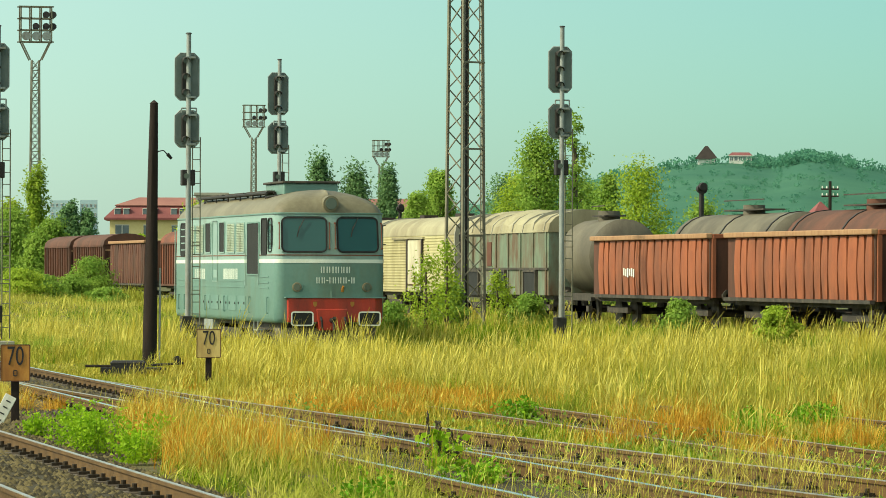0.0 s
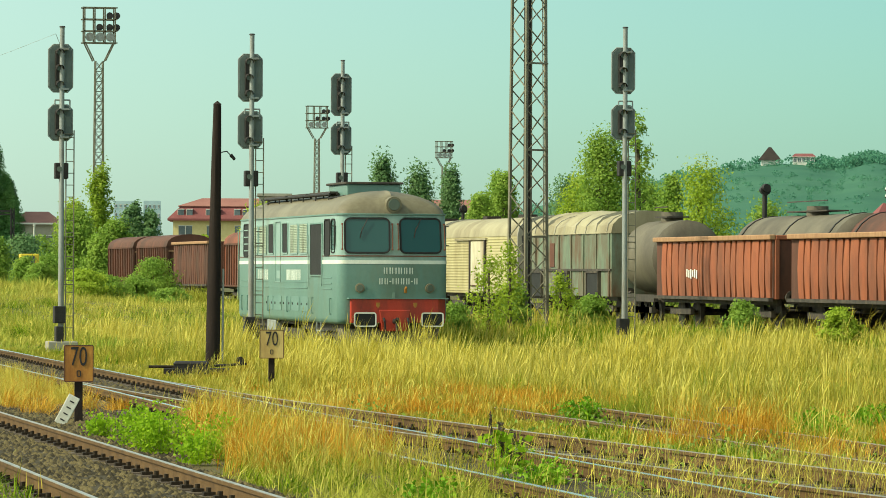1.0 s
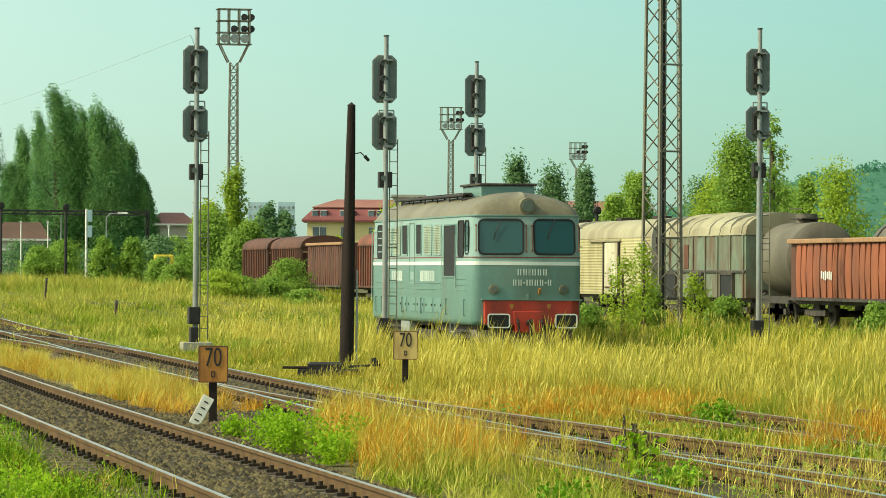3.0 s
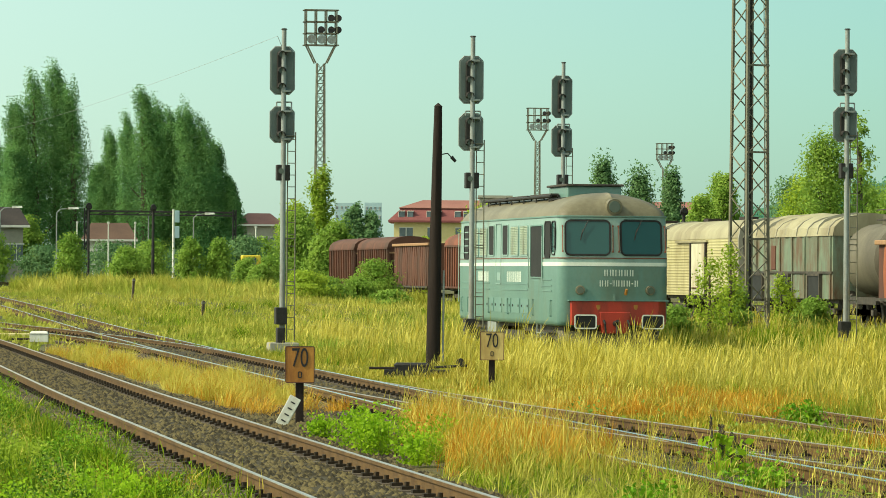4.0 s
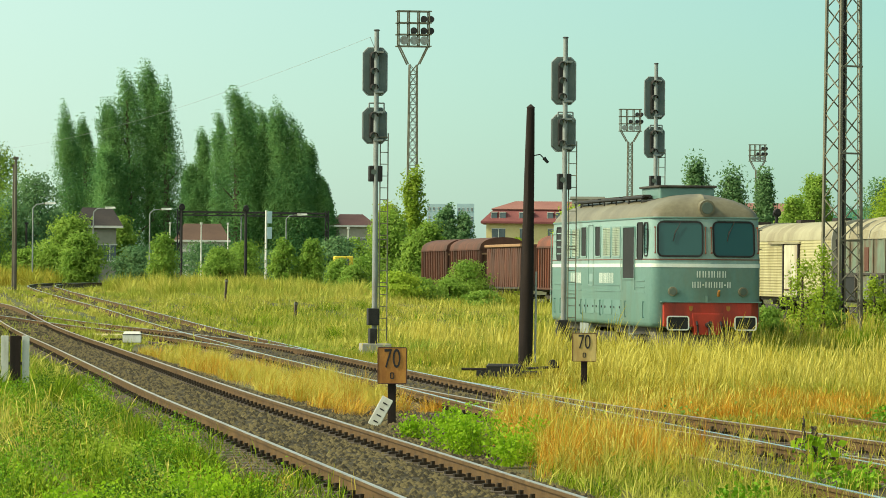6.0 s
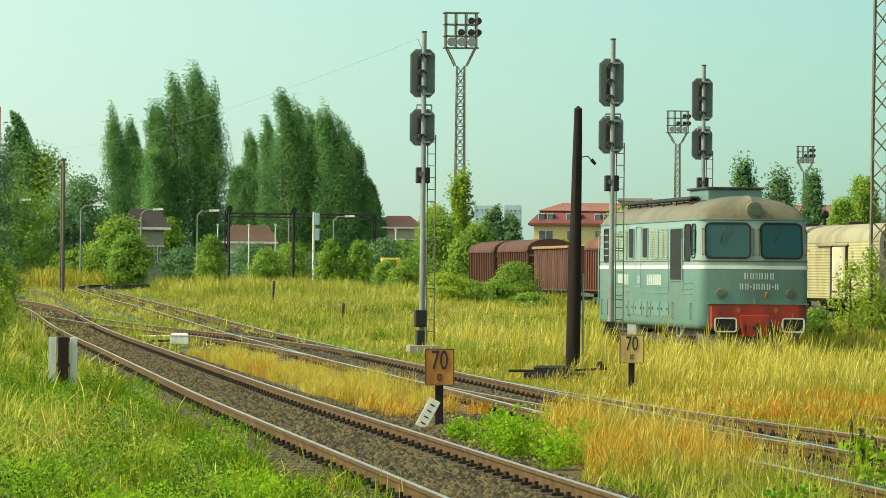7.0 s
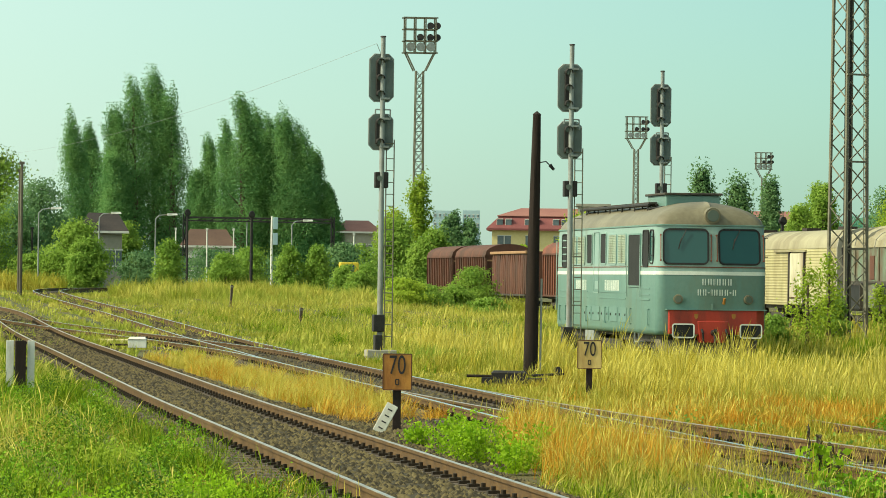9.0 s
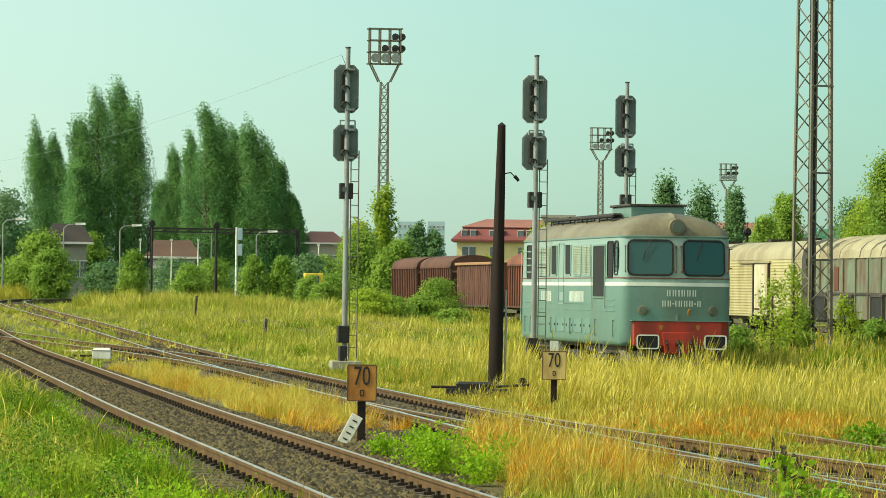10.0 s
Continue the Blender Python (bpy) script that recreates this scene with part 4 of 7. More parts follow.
def build_marker_post():
    p = polar(2.365, 67)
    t = thing("marker_post", "dark wooden post with two white plates", "marker")
    part("post", Shape().box(-0.09, 0.09, -0.07, 0.07, -0.35, 0.74), M["tar_wood"], t, bevel=0.01)
    for u0, u1 in ((-0.24, -0.11), (0.12, 0.24)):
        part("plate", Shape().box(u0, u1, 0.075, 0.09, -0.05, 0.74), M["white"], t, "white enamel plate", bevel=0.005)
    part("plate_bracket", Shape().box(-0.22, 0.22, 0.092, 0.10, 0.25, 0.30), M["black"], t)
    t.matrix_world = pose(p.x, p.y, 0)


build_marker_post()


def build_point_machine(x, y, z, turn, w, h, material, label, lever=False):
    t = thing("point_machine", label, "point machine", group="point machines")
    part("case", Shape().loft([[(-w / 2, -0.25, 0), (w / 2, -0.25, 0), (w / 2, 0.25, 0), (-w / 2, 0.25, 0)], [(-w / 2, -0.25, h * 0.8), (w / 2, -0.25, h * 0.8), (w / 2, 0.25, h * 0.8), (-w / 2, 0.25, h * 0.8)], [(-w / 2 + 0.04, -0.2, h), (w / 2 - 0.04, -0.2, h), (w / 2 - 0.04, 0.2, h), (-w / 2 + 0.04, 0.2, h)]]), M[material], t, bevel=0.012)
    part("lid_seam", Shape().box(-w / 2 - 0.008, w / 2 + 0.008, -0.258, 0.258, h * 0.72, h * 0.78), M["black"], t)
    part("rod", Shape().rod((-w / 2, 0, 0.08), (-w / 2 - 0.5, 0, 0.08), 0.03, n=8), M["clip"], t, "iron throw rod")
    if lever:
        part("counterweight", Shape().rod((w / 2 + 0.1, 0, 0.10), (w / 2 + 0.75, 0, 0.14), 0.025, n=6).rod((w / 2 + 0.62, -0.09, 0.2), (w / 2 + 0.62, 0.09, 0.2), 0.085, n=14), M["black"], t, "lever with round weight", smooth=True)
        part("base_plate", Shape().box(-w / 2 - 0.2, w / 2 + 0.4, -0.3, 0.3, -0.15, 0.05), M["black"], t)
    t.matrix_world = pose(x, y, z, 0, 0, turn)


p = polar(4.04, 109)
build_point_machine(p.x, p.y, -0.12, -6, 0.50, 0.30, "white", "pale grey point machine beside the crossover")
p = polar(9.42, 79)
build_point_machine(p.x, p.y, -0.14, -9, 0.70, 0.19, "black", "black point machine with a weighted lever", True)
p = polar(17.17, 60)
build_point_machine(p.x, p.y, -0.42, -17, 0.34, 0.24, "black", "small black box beside the overgrown siding")


def build_wire():
    a, b = Vector((12.95, 99.1, 7.8)), polar(1.6, 240, 9.0)
    s = Shape()
    last = a
    for k in range(1, 25):
        f = k / 24
        q = a.lerp(b, f) - Vector((0, 0, 3.0 * f * (1 - f)))
        s.rod(last, q, 0.0045, n=4)
        last = q
    s.rod(a, Vector((13.1, 99.13, 7.45)), 0.008, n=4)
    solid("overhead_wire", s, M["grey_metal"], "thin pale wire running from the signal mast", "wire")


build_wire()


# ---- wagons ----
def arch(w, h, z, n=10):
    """Points of an arched roof from one eave to the other."""
    return [(w / 2 - w / 2 * math.cos(math.pi * k / n), z + h * math.sin(math.pi * k / n) ** 0.8) for k in range(n + 1)]


def running_gear(t, length, w=2.8):
    for u in (0.25, w - 0.40):
        part("sole_bar", Shape().box(u, u + 0.15, 0.2, length - 0.2, 0.80, 1.05), M["under"], t, "dark underframe")
    for yb in (2.1, length - 2.1):
        bogie = part("bogie", Shape().box(0.28, 0.42, yb - 1.2, yb + 1.2, 0.42, 0.62).box(w - 0.42, w - 0.28, yb - 1.2, yb + 1.2, 0.42, 0.62).box(0.42, w - 0.42, yb - 0.2, yb + 0.2, 0.45, 0.6), M["under"], t)
        for dy in (-0.9, 0.9):
            part("wheelset", Shape().rod((w / 2 - 0.80, yb + dy, 0.46), (w / 2 - 0.68, yb + dy, 0.46), 0.46, n=20).rod((w / 2 + 0.68, yb + dy, 0.46), (w / 2 + 0.80, yb + dy, 0.46), 0.46, n=20).rod((0.35, yb + dy, 0.46), (w - 0.35, yb + dy, 0.46), 0.08, n=8), M["under"], bogie)
    for y0, y1 in ((-0.5, 0.0), (length, length + 0.5)):
        for u in (w / 2 - 0.88, w / 2 + 0.88):
            part("buffer", Shape().rod((u, y0, 1.05), (u, y1, 1.05), 0.11, n=12).rod((u, y0 if y0 < 0 else y1 - 0.04, 1.05), (u, (y0 + 0.04) if y0 < 0 else y1, 1.05), 0.22, n=14), M["under"], t)


WX, WZ = 37.7, 0.05


def build_reefer(y0, length, label):
    t = thing("refrigerated_wagon", label, "wagon", group="cream wagons")
    w, e = 2.8, 3.25
    body = [(0, 0.95)] + [(0, e)] + [(w, e), (w, 0.95)]
    part("body", Shape().loft([[(u, y, z) for u, z in body][::-1] for y in (0.12, length - 0.12)]), M["beige"], t, "cream ribbed body")
    roof = arch(w + 0.04, 0.78, e - 0.02)
    part("roof", Shape().loft([[(u - 0.02, y, z) for u, z in roof] for y in (0.12, length - 0.12)]), M["beige_roof"], t, "grimy arched roof", smooth=True)
    for y in (0.0, length - 0.13):
        rim = [(u - 0.03, z) for u, z in arch(w + 0.06, 0.80, e)]
        part("end_wall", Shape().loft([[(-0.03, yy, 0.95)] + [(u, yy, z) for u, z in rim] + [(w + 0.03, yy, 0.95)] for yy in (y, y + 0.13)]), M["wall_grey"], t, "grey-brown end frame")
    door0, door1 = length * 0.40, length * 0.40 + 2.5
    s = Shape()
    k = 0
    while 1.02 + 0.115 * k < e - 0.05:
        z = 1.02 + 0.115 * k
        for a, b in ((0.15, door0 - 0.05), (door1 + 0.05, length - 0.15)):
            s.loft([[(0.002, a, z), (0.002, b, z), (0.002, b, z + 0.075), (0.002, a, z + 0.075)], [(-0.014, a, z + 0.02), (-0.014, b, z + 0.02), (-0.014, b, z + 0.055), (-0.014, a, z + 0.055)]])
        k += 1
    part("side_ribs", s, M["beige"], t)
    door = part("door", Shape().box(-0.05, 0, door0 + 0.05, door1 - 0.05, 0.98, 3.05), M["door_cream"], t, "dirty cream sliding door", bevel=0.01)
    for q in (door0 - 0.12, door1 - 0.05):
        part("door_stile", Shape().box(-0.09, 0, q, q + 0.17, 0.95, 3.12), M["roof_dark"], door, "rusty dark door stile")
    part("door_bolt", Shape().rod((-0.08, door0 + 0.3, 1.25), (-0.08, door1 - 0.3, 1.25), 0.03, n=6).rod((-0.08, door0 + 1.1, 1.05), (-0.08, door0 + 1.1, 1.6), 0.03, n=6), M["oxide_dark"], door)
    part("door_rail", Shape().box(-0.10, 0, door0 - 0.3, door1 + 2.6, 3.10, 3.18), M["beige_roof"], t, "door rail")
    for y in (length - 0.8, 0.7):
        part("vent_box", Shape().box(-0.05, 0, y - 0.25, y + 0.25, 1.3, 1.75), M["roof_dark"], t, bevel=0.01)
    for y in (length * 0.3, length * 0.75):
        part("roof_hatch", Shape().box(1.1, 1.7, y - 0.4, y + 0.4, 3.98, 4.12), M["roof_dark"], t)
    running_gear(t, length)
    t.matrix_world = pose(WX, y0, WZ)


for y0, label in ((177.4, "cream refrigerated wagon with ribbed sides in the grass"), (163.5, "cream refrigerated wagon with a dirty white door"), (149.6, "cream refrigerated wagon half hidden by shrubs")):
    build_reefer(y0, 13.4, label)


def build_derelict(y0, length, label):
    """A stripped insulated wagon: peeling sides, a sagging torn roof, frames and lockers hanging below."""
    t = thing("derelict_wagon", label, "wagon")
    w, e = 2.8, 3.22
    part("body", Shape().box(0, w, 0.1, length - 0.1, 0.95, e), M["rust_pale"], t, "peeling grey-green side")
    rings = []
    for k in range(25):
        y = 0.05 + (length - 0.1) * k / 24
        sag = 0.10 * math.sin(k * 1.7) + 0.07 * math.sin(k * 4.3 + 1)
        rings.append([(u - 0.04 + 0.03 * math.sin(3 * k + u), y, z + sag * (z - e) * 1.3) for u, z in arch(w + 0.08, 0.76, e - 0.01)])
    part("roof", Shape().loft(rings), M["beige_roof"], t, "torn buckled roof sheeting")
    for k in range(9):
        y = 0.6 + k * (length - 1.2) / 8
        part("roof_rib", Shape().loft([[(u - 0.06, yy, z + 0.05 + 0.04 * math.sin(k * 2.1)) for u, z in arch(w + 0.12, 0.79, e - 0.02)] for yy in (y, y + 0.05)]), M["wall_grey"], t, "bare roof hoop")
    for k in range(8):
        y = 0.3 + k * (length - 0.7) / 7
        part("side_post", Shape().box(-0.05, 0, y, y + 0.10, 0.95, e), M["rust_pale"], t)
    part("waist_rail", Shape().box(-0.06, 0, 0.1, length - 0.1, 1.86, 1.94), M["under"], t, "dark waist rail")
    for y in (1.6, 5.9, 9.8):
        # solid box; its near-black colour paints the shade inside the locker
        locker = part("locker", Shape().box(-0.10, 0, y, y + 1.5, 0.9, 1.82), M["inside_shade"], t, "open locker, inner shade painted as a dark box face")
        part("locker_frame", Shape().box(-0.13, 0, y - 0.08, y, 0.88, 1.86).box(-0.13, 0, y + 1.5, y + 1.58, 0.88, 1.86).box(-0.13, 0, y, y + 1.5, 1.78, 1.86), M["under"], locker)
    part("rust_sheet", Shape().box(-0.03, 0, 8.1, 8.7, 2.0, 2.9), M["oxide_dark"], t, "rust-red patch of bare sheet", bevel=0.01)
    part("loose_pipe", Shape().rod((-0.08, length - 0.5, 2.2), (-0.12, length - 0.4, 3.2), 0.03, n=6).rod((-0.12, length - 0.4, 3.2), (0.5, length - 1.2, 3.75), 0.03, n=6), M["black"], t)
    running_gear(t, length)
    t.matrix_world = pose(WX, y0, WZ)


build_derelict(135.9, 13.0, "derelict pale wagon with peeling paint and torn roof")


def build_boxcar(y0, length, colour, end, label, broken):
    t = thing("boxcar", label, "wagon", group="brown boxcars")
    w, e = 2.8, 3.30
    part("body", Shape().loft([[(0, y, 0.98), (0, y, e), (w, y, e), (w, y, 0.98)][::-1] for y in (0.06, length)]), M[colour], t)
    roof = [(u - 0.06, z) for u, z in arch(w + 0.12, 0.72, e)]
    part("roof", Shape().loft([[(u, y, z) for u, z in roof] for y in (-0.05, length + 0.05)]), M[colour], t, "arched sheet roof", smooth=True)
    s = Shape()
    for k in range(int(length / 0.75) + 1):
        y = 0.1 + k * (length - 0.25) / int(length / 0.75)
        s.box(-0.07, 0.0, y, y + 0.12, 0.98, e)
    s.box(-0.08, 0, 0, length, e - 0.08, e + 0.02).box(-0.08, 0, 0, length, 0.95, 1.05)
    part("side_frame", s, M["oxide_dark"], t, "pressed steel side posts")
    part("end_header", Shape().box(-0.03, w + 0.03, -0.07, 0.06, 2.95, 3.05), M["plank"], t, "pale end beam")
    for k in range(11):
        u = 0.08 + k * (w - 0.16) / 10
        tilt = 0.10 * math.sin(k * 2.3) if broken else 0
        part("end_plank", Shape().loft([[(u - 0.09, -0.03, 1.0), (u + 0.10, -0.03, 1.0), (u + 0.10, 0.055, 1.0), (u - 0.09, 0.055, 1.0)], [(u - 0.09 + tilt, -0.03, 2.95), (u + 0.08 + tilt, -0.03, 2.95), (u + 0.08 + tilt, 0.055, 2.95), (u - 0.09 + tilt, 0.055, 2.95)]]), M[end], t)
    for u in (0.0, 0.7, 1.4, 2.1, w):
        part("end_post", Shape().box(u - 0.05, u + 0.05, -0.12, -0.03, 0.95, 3.15), M["oxide_dark"], t)
    running_gear(t, length)
    t.matrix_world = pose(WX, y0, WZ)


build_boxcar(204.6, 11.5, "oxide", "plank", "red-brown boxcar with bleached end planks", True)
build_boxcar(236.2, 12.0, "oxide_dark", "oxide_dark", "dark brown boxcar far along the wagon row", False)
build_boxcar(249.8, 11.0, "oxide_dark", "oxide_dark", "dark brown boxcar at the end of the row", False)


def build_gondola(y0, length, colour, label, graffiti=False, e=2.95):
    t = thing("open_wagon", label, "wagon", group="open wagons")
    w = 2.8
    part("side_wall", Shape().box(0.06, 0.11, 0, length, 1.0, e), M["oxide_dark"], t)
    part("side_wall", Shape().box(w - 0.05, w, 0, length, 1.0, e), M[colour], t)
    part("end_wall", Shape().box(0.11, w - 0.05, 0, 0.05, 1.0, e), M["oxide_dark"], t)
    part("end_wall", Shape().box(0.11, w - 0.05, length - 0.05, length, 1.0, e), M["oxide_dark"], t)
    part("wagon_floor", Shape().box(0.11, w - 0.05, 0.05, length - 0.05, 1.0, 1.1), M["oxide_dark"], t)
    part("top_rail", Shape().box(-0.09, 0.12, -0.05, length + 0.05, e - 0.10, e + 0.06), M["plank"], t, "thick dented top rail of paler paint", bevel=0.03)
    part("end_rail", Shape().box(0.12, w + 0.05, -0.09, 0.05, e - 0.10, e + 0.04), M[colour], t, bevel=0.02)
    # bulged sheets between slim dark gaps: narrow bays in pairs, then a wide bay of three door leaves
    bays, y = [], 0.06
    while y < length - 0.5:
        for width in (0.62, 0.62, 0.80, 0.80, 0.80):
            if y + width < length - 0.02:
                bays.append((y, y + width))
            y += width
    for k, (a, b) in enumerate(bays):
        rings = []
        for f in (0.0, 0.25, 0.5, 0.75, 1.0):
            out = 0.055 * math.sin(math.pi * f) + 0.02
            pinch = 0.075 * abs(2 * f - 1) ** 1.5 * (1 + 0.7 * math.sin(k * 2.7)) + 0.030
            z = 1.04 + (e - 1.16) * f
            ring = [(0.06, a + pinch, z)]
            for g in (0.0, 0.33, 0.67, 1.0):
                q = a + pinch + (b - a - 2 * pinch) * g
                ring.append((0.03 - out * (0.35 + 0.65 * math.sin(math.pi * (0.15 + 0.7 * g))), q, z))
            ring.append((0.06, b - pinch, z))
            rings.append(ring[::-1])
        part("side_sheet", Shape().loft(rings), M[colour], t, smooth=True)
    for k in range(5):
        u = 0.1 + k * (w - 0.25) / 4
        part("end_stake", Shape().box(u, u + 0.12, -0.10, 0, 1.0, e - 0.1), M[colour], t)
    part("bottom_rail", Shape().box(-0.10, 0.05, 0, length, 0.93, 1.035), M["under"], t)
    if graffiti:
        for k in range(6):
            part("chalk_bar", Shape().box(-0.075, -0.06, length - 5.2 + 0.22 * k, length - 5.08 + 0.22 * k, 1.62 + 0.03 * (k % 3), 1.90 + 0.03 * (k % 2)), M["white"], t, "faded white scrawl")
    running_gear(t, length)
    t.matrix_world = pose(WX, y0, WZ)


build_gondola(221.6, 12.6, "oxide_dark", "brown open wagon with warped ribs", e=3.45)
build_gondola(117.4, 13.0, "orange", "orange-red open wagon with bulged sides", True)
build_gondola(102.6, 13.0, "orange", "orange-red open wagon beside the signal")
build_gondola(88.2, 13.0, "orange", "orange-red open wagon with a thick top rail")


def build_tank(x, y0, length, r, z, colour, label, bands=True):
    t = thing("tank_wagon", label, "wagon", group="tank wagons")
    zc = z
    rings = []
    for y, k in ((-0.28, 0.35), (-0.22, 0.7), (-0.1, 0.92), (0.0, 1.0), (length, 1.0), (length + 0.1, 0.92), (length + 0.22, 0.7), (length + 0.28, 0.35)):
        rings.append([(1.4 + r * k * math.cos(a), y, zc + r * k * math.sin(a)) for a in [i * math.pi / 12 for i in range(24)]])
    part("barrel", Shape().loft(rings), M[colour], t, "rounded steel barrel", smooth=True)
    if bands:
        for y in (0.6, length / 2, length - 0.6):
            part("band", Shape().loft([[(1.4 + (r + 0.03) * math.cos(a), yy, zc + (r + 0.03) * math.sin(a)) for a in [i * math.pi / 12 for i in range(24)]] for yy in (y, y + 0.12)]), M["black"], t)
    part("dome", Shape().rod((1.4, length / 2, zc + r - 0.05), (1.4, length / 2, zc + r + 0.3), 0.4, 0.38, n=14), M[colour], t, smooth=True)
    part("catwalk", Shape().box(1.0, 1.8, length * 0.3, length * 0.7, zc + r + 0.10, zc + r + 0.15).box(1.0, 1.04, length * 0.3, length * 0.7, zc + r + 0.45, zc + r + 0.49), M["under"], t, "thin roof walkway")
    running_gear(t, length)
    t.matrix_world = pose(x, y0, WZ)


build_tank(WX, 131.2, 3.9, 1.28, 2.35, "grime", "short grimy tank wagon beyond the open wagons", False)
for y0 in (101.0, 113.5, 126.0):
    build_tank(42.5, y0, 11.0, 1.40, 2.45, "grime" if y0 != 113.5 else "oxide_dark", "grimy tank wagon behind the open wagons")
solid("ground_track_far", Shape().box(43.1, 43.2, 80, 330, -0.30, 0.05).box(44.6, 44.7, 80, 330, -0.30, 0.05), M["rail_side"], "rusty rails of the far wagon track", "railway track", kind="structure")


# ---- buildings and distance ----
def build_block(name, label, az0, az1, d, base, eave, ridge, wall, roof, rows, depth=14.0, hip=3.0, category="building", dormers=0):
    """A long building across the view with a hipped roof and rows of windows."""
    a, b = polar(az0, d), polar(az1, d)
    w = (b - a).length
    t = thing(name, label, category)
    part("wall", Shape().box(0, w, 0, depth, base, eave), M[wall], t)
    if ridge > eave + 0.1:
        s = Shape()
        o = 0.5
        s.v = [(-o, -o, eave), (w + o, -o, eave), (w + o, depth + o, eave), (-o, depth + o, eave), (hip, depth * 0.5, ridge), (w - hip, depth * 0.5, ridge)]
        s.f = [(3, 2, 1, 0), (0, 1, 5, 4), (2, 3, 4, 5), (1, 2, 5), (3, 0, 4)]
        part("roof", s, M[roof], t, "tiled hipped roof")
        part("eave", Shape().box(-o, w + o, -o, -o + 0.12, eave - 0.15, eave + 0.02), M["wall_white"], t)
    for z0, z1, n, ww in rows:
        for k in range(n):
            u = (k + 0.5) * w / n
            win = part("window", Shape().box(u - ww / 2, u + ww / 2, -0.05, 0.02, z0, z1), M["pane_far"], t, "dark window")
            part("frame", Shape().box(u - ww / 2 - 0.1, u + ww / 2 + 0.1, -0.10, -0.04, z0 - 0.1, z0).box(u - ww / 2 - 0.1, u + ww / 2 + 0.1, -0.10, -0.04, z1, z1 + 0.1).box(u - 0.04, u + 0.04, -0.09, -0.04, z0, z1), M["wall_white"], win)
    for k in range(dormers):
        u = (k + 0.5) * w / dormers
        z = eave + (ridge - eave) * 0.30
        f = (z - eave) / (ridge - eave) * depth * 0.5
        for q in (-0.65, 0.65):
            win = part("roof_window", Shape().box(u + q - 0.42, u + q + 0.42, f - 0.25, f + 0.5, z - 0.45, z + 0.50), M["pane_far"], t, "roof window")
            part("frame", Shape().box(u + q - 0.5, u + q + 0.5, f - 0.28, f + 0.5, z + 0.48, z + 0.58).box(u + q - 0.5, u + q - 0.42, f - 0.27, f + 0.5, z - 0.5, z + 0.5), M["wall_white"], win)
    d_ = (b - a).normalized()
    t.matrix_world = Matrix.Translation(a) @ Matrix.Rotation(math.atan2(d_.y, d_.x), 4, "Z")
    return t


def build_mansard():
    """The long building with a steep red lower roof, roof windows and a flat red top."""
    a, b = polar(9.10, 500), polar(12.35, 500)
    w = (b - a).length
    t = thing("station_building", "long yellow building with a red mansard roof", "building")
    part("wall", Shape().box(0.4, w - 0.4, 0.4, 13.6, -0.3, 8.2), M["wall_yellow"], t, "yellow plaster wall")
    rings = [[(o, o, z), (w - o, o, z), (w - o, 14 - o, z), (o, 14 - o, z)] for o, z in ((-0.3, 8.2), (-0.3, 8.45), (1.3, 10.0))]
    part("lower_roof", Shape().loft(rings), M["roof_red"], t, "steep dark red roof")
    part("upper_roof", Shape().loft([[(o, o, z), (w - o, o, z), (w - o, 14 - o, z), (o, 14 - o, z)] for o, z in ((1.0, 10.0), (1.0, 10.08), (4.0, 11.1))]), M["roof_orange"], t, "paler red upper roof")
    for k in range(8):
        u = (k + 0.55) * w / 8
        for q in (-0.55, 0.55):
            win = part("roof_window", Shape().box(u + q - 0.36, u + q + 0.36, 0.15, 1.0, 8.85, 9.6), M["pane_far"], t, "roof window")
            part("frame", Shape().box(u + q - 0.42, u + q + 0.42, 0.10, 1.0, 9.58, 9.68).box(u + q - 0.42, u + q - 0.36, 0.12, 1.0, 8.8, 9.6), M["wall_white"], win)
        win = part("window", Shape().box(u - 0.85, u + 0.85, 0.34, 0.42, 6.3, 7.5), M["pane_far"], t, "dark window")
        part("frame", Shape().box(u - 0.92, u + 0.92, 0.30, 0.36, 6.2, 6.3).box(u - 0.05, u + 0.05, 0.30, 0.36, 6.3, 7.5).box(u - 0.92, u + 0.92, 0.30, 0.36, 7.5, 7.6), M["wall_white"], win)
    u0 = w * 0.395
    tower = part("stair_tower", Shape().box(u0, u0 + 4.0, -0.8, 6, 5.5, 11.45).box(u0 - 0.2, u0 + 4.2, -1.0, 6.2, 11.3, 11.65).box(u0 + 2.2, u0 + 6.5, -0.6, 5, 5.5, 10.0), M["wall_grey"], t, "grey concrete stair tower")
    for q in (0.6, 2.2):
        part("tower_window", Shape().box(u0 + 2.4 + q, u0 + 3.2 + q, -0.85, -0.5, 9.0, 9.8), M["pane_far"], tower)
    d_ = (b - a).normalized()
    t.matrix_world = Matrix.Translation(a) @ Matrix.Rotation(math.atan2(d_.y, d_.x), 4, "Z")


build_mansard()
build_block("warehouse", "low building with an orange tiled roof behind trees", 12.37, 13.75, 560, -0.3, 10.2, 12.2, "wall_yellow", "roof_orange", [(7.5, 8.8, 6, 1.4)])
build_block("house", "dark-roofed house among the poplars", 3.25, 3.80, 290, -0.3, 5.1, 6.5, "wall_grey", "roof_dark", [(2.6, 3.7, 3, 0.9)], depth=7, hip=0.3, category="house")
build_block("house", "low house with a faded red-brown roof", 4.72, 5.36, 325, -0.3, 4.4, 5.8, "wall_white", "roof_brown", [(2.4, 3.4, 3, 0.8)], depth=7, hip=0.3, category="house")
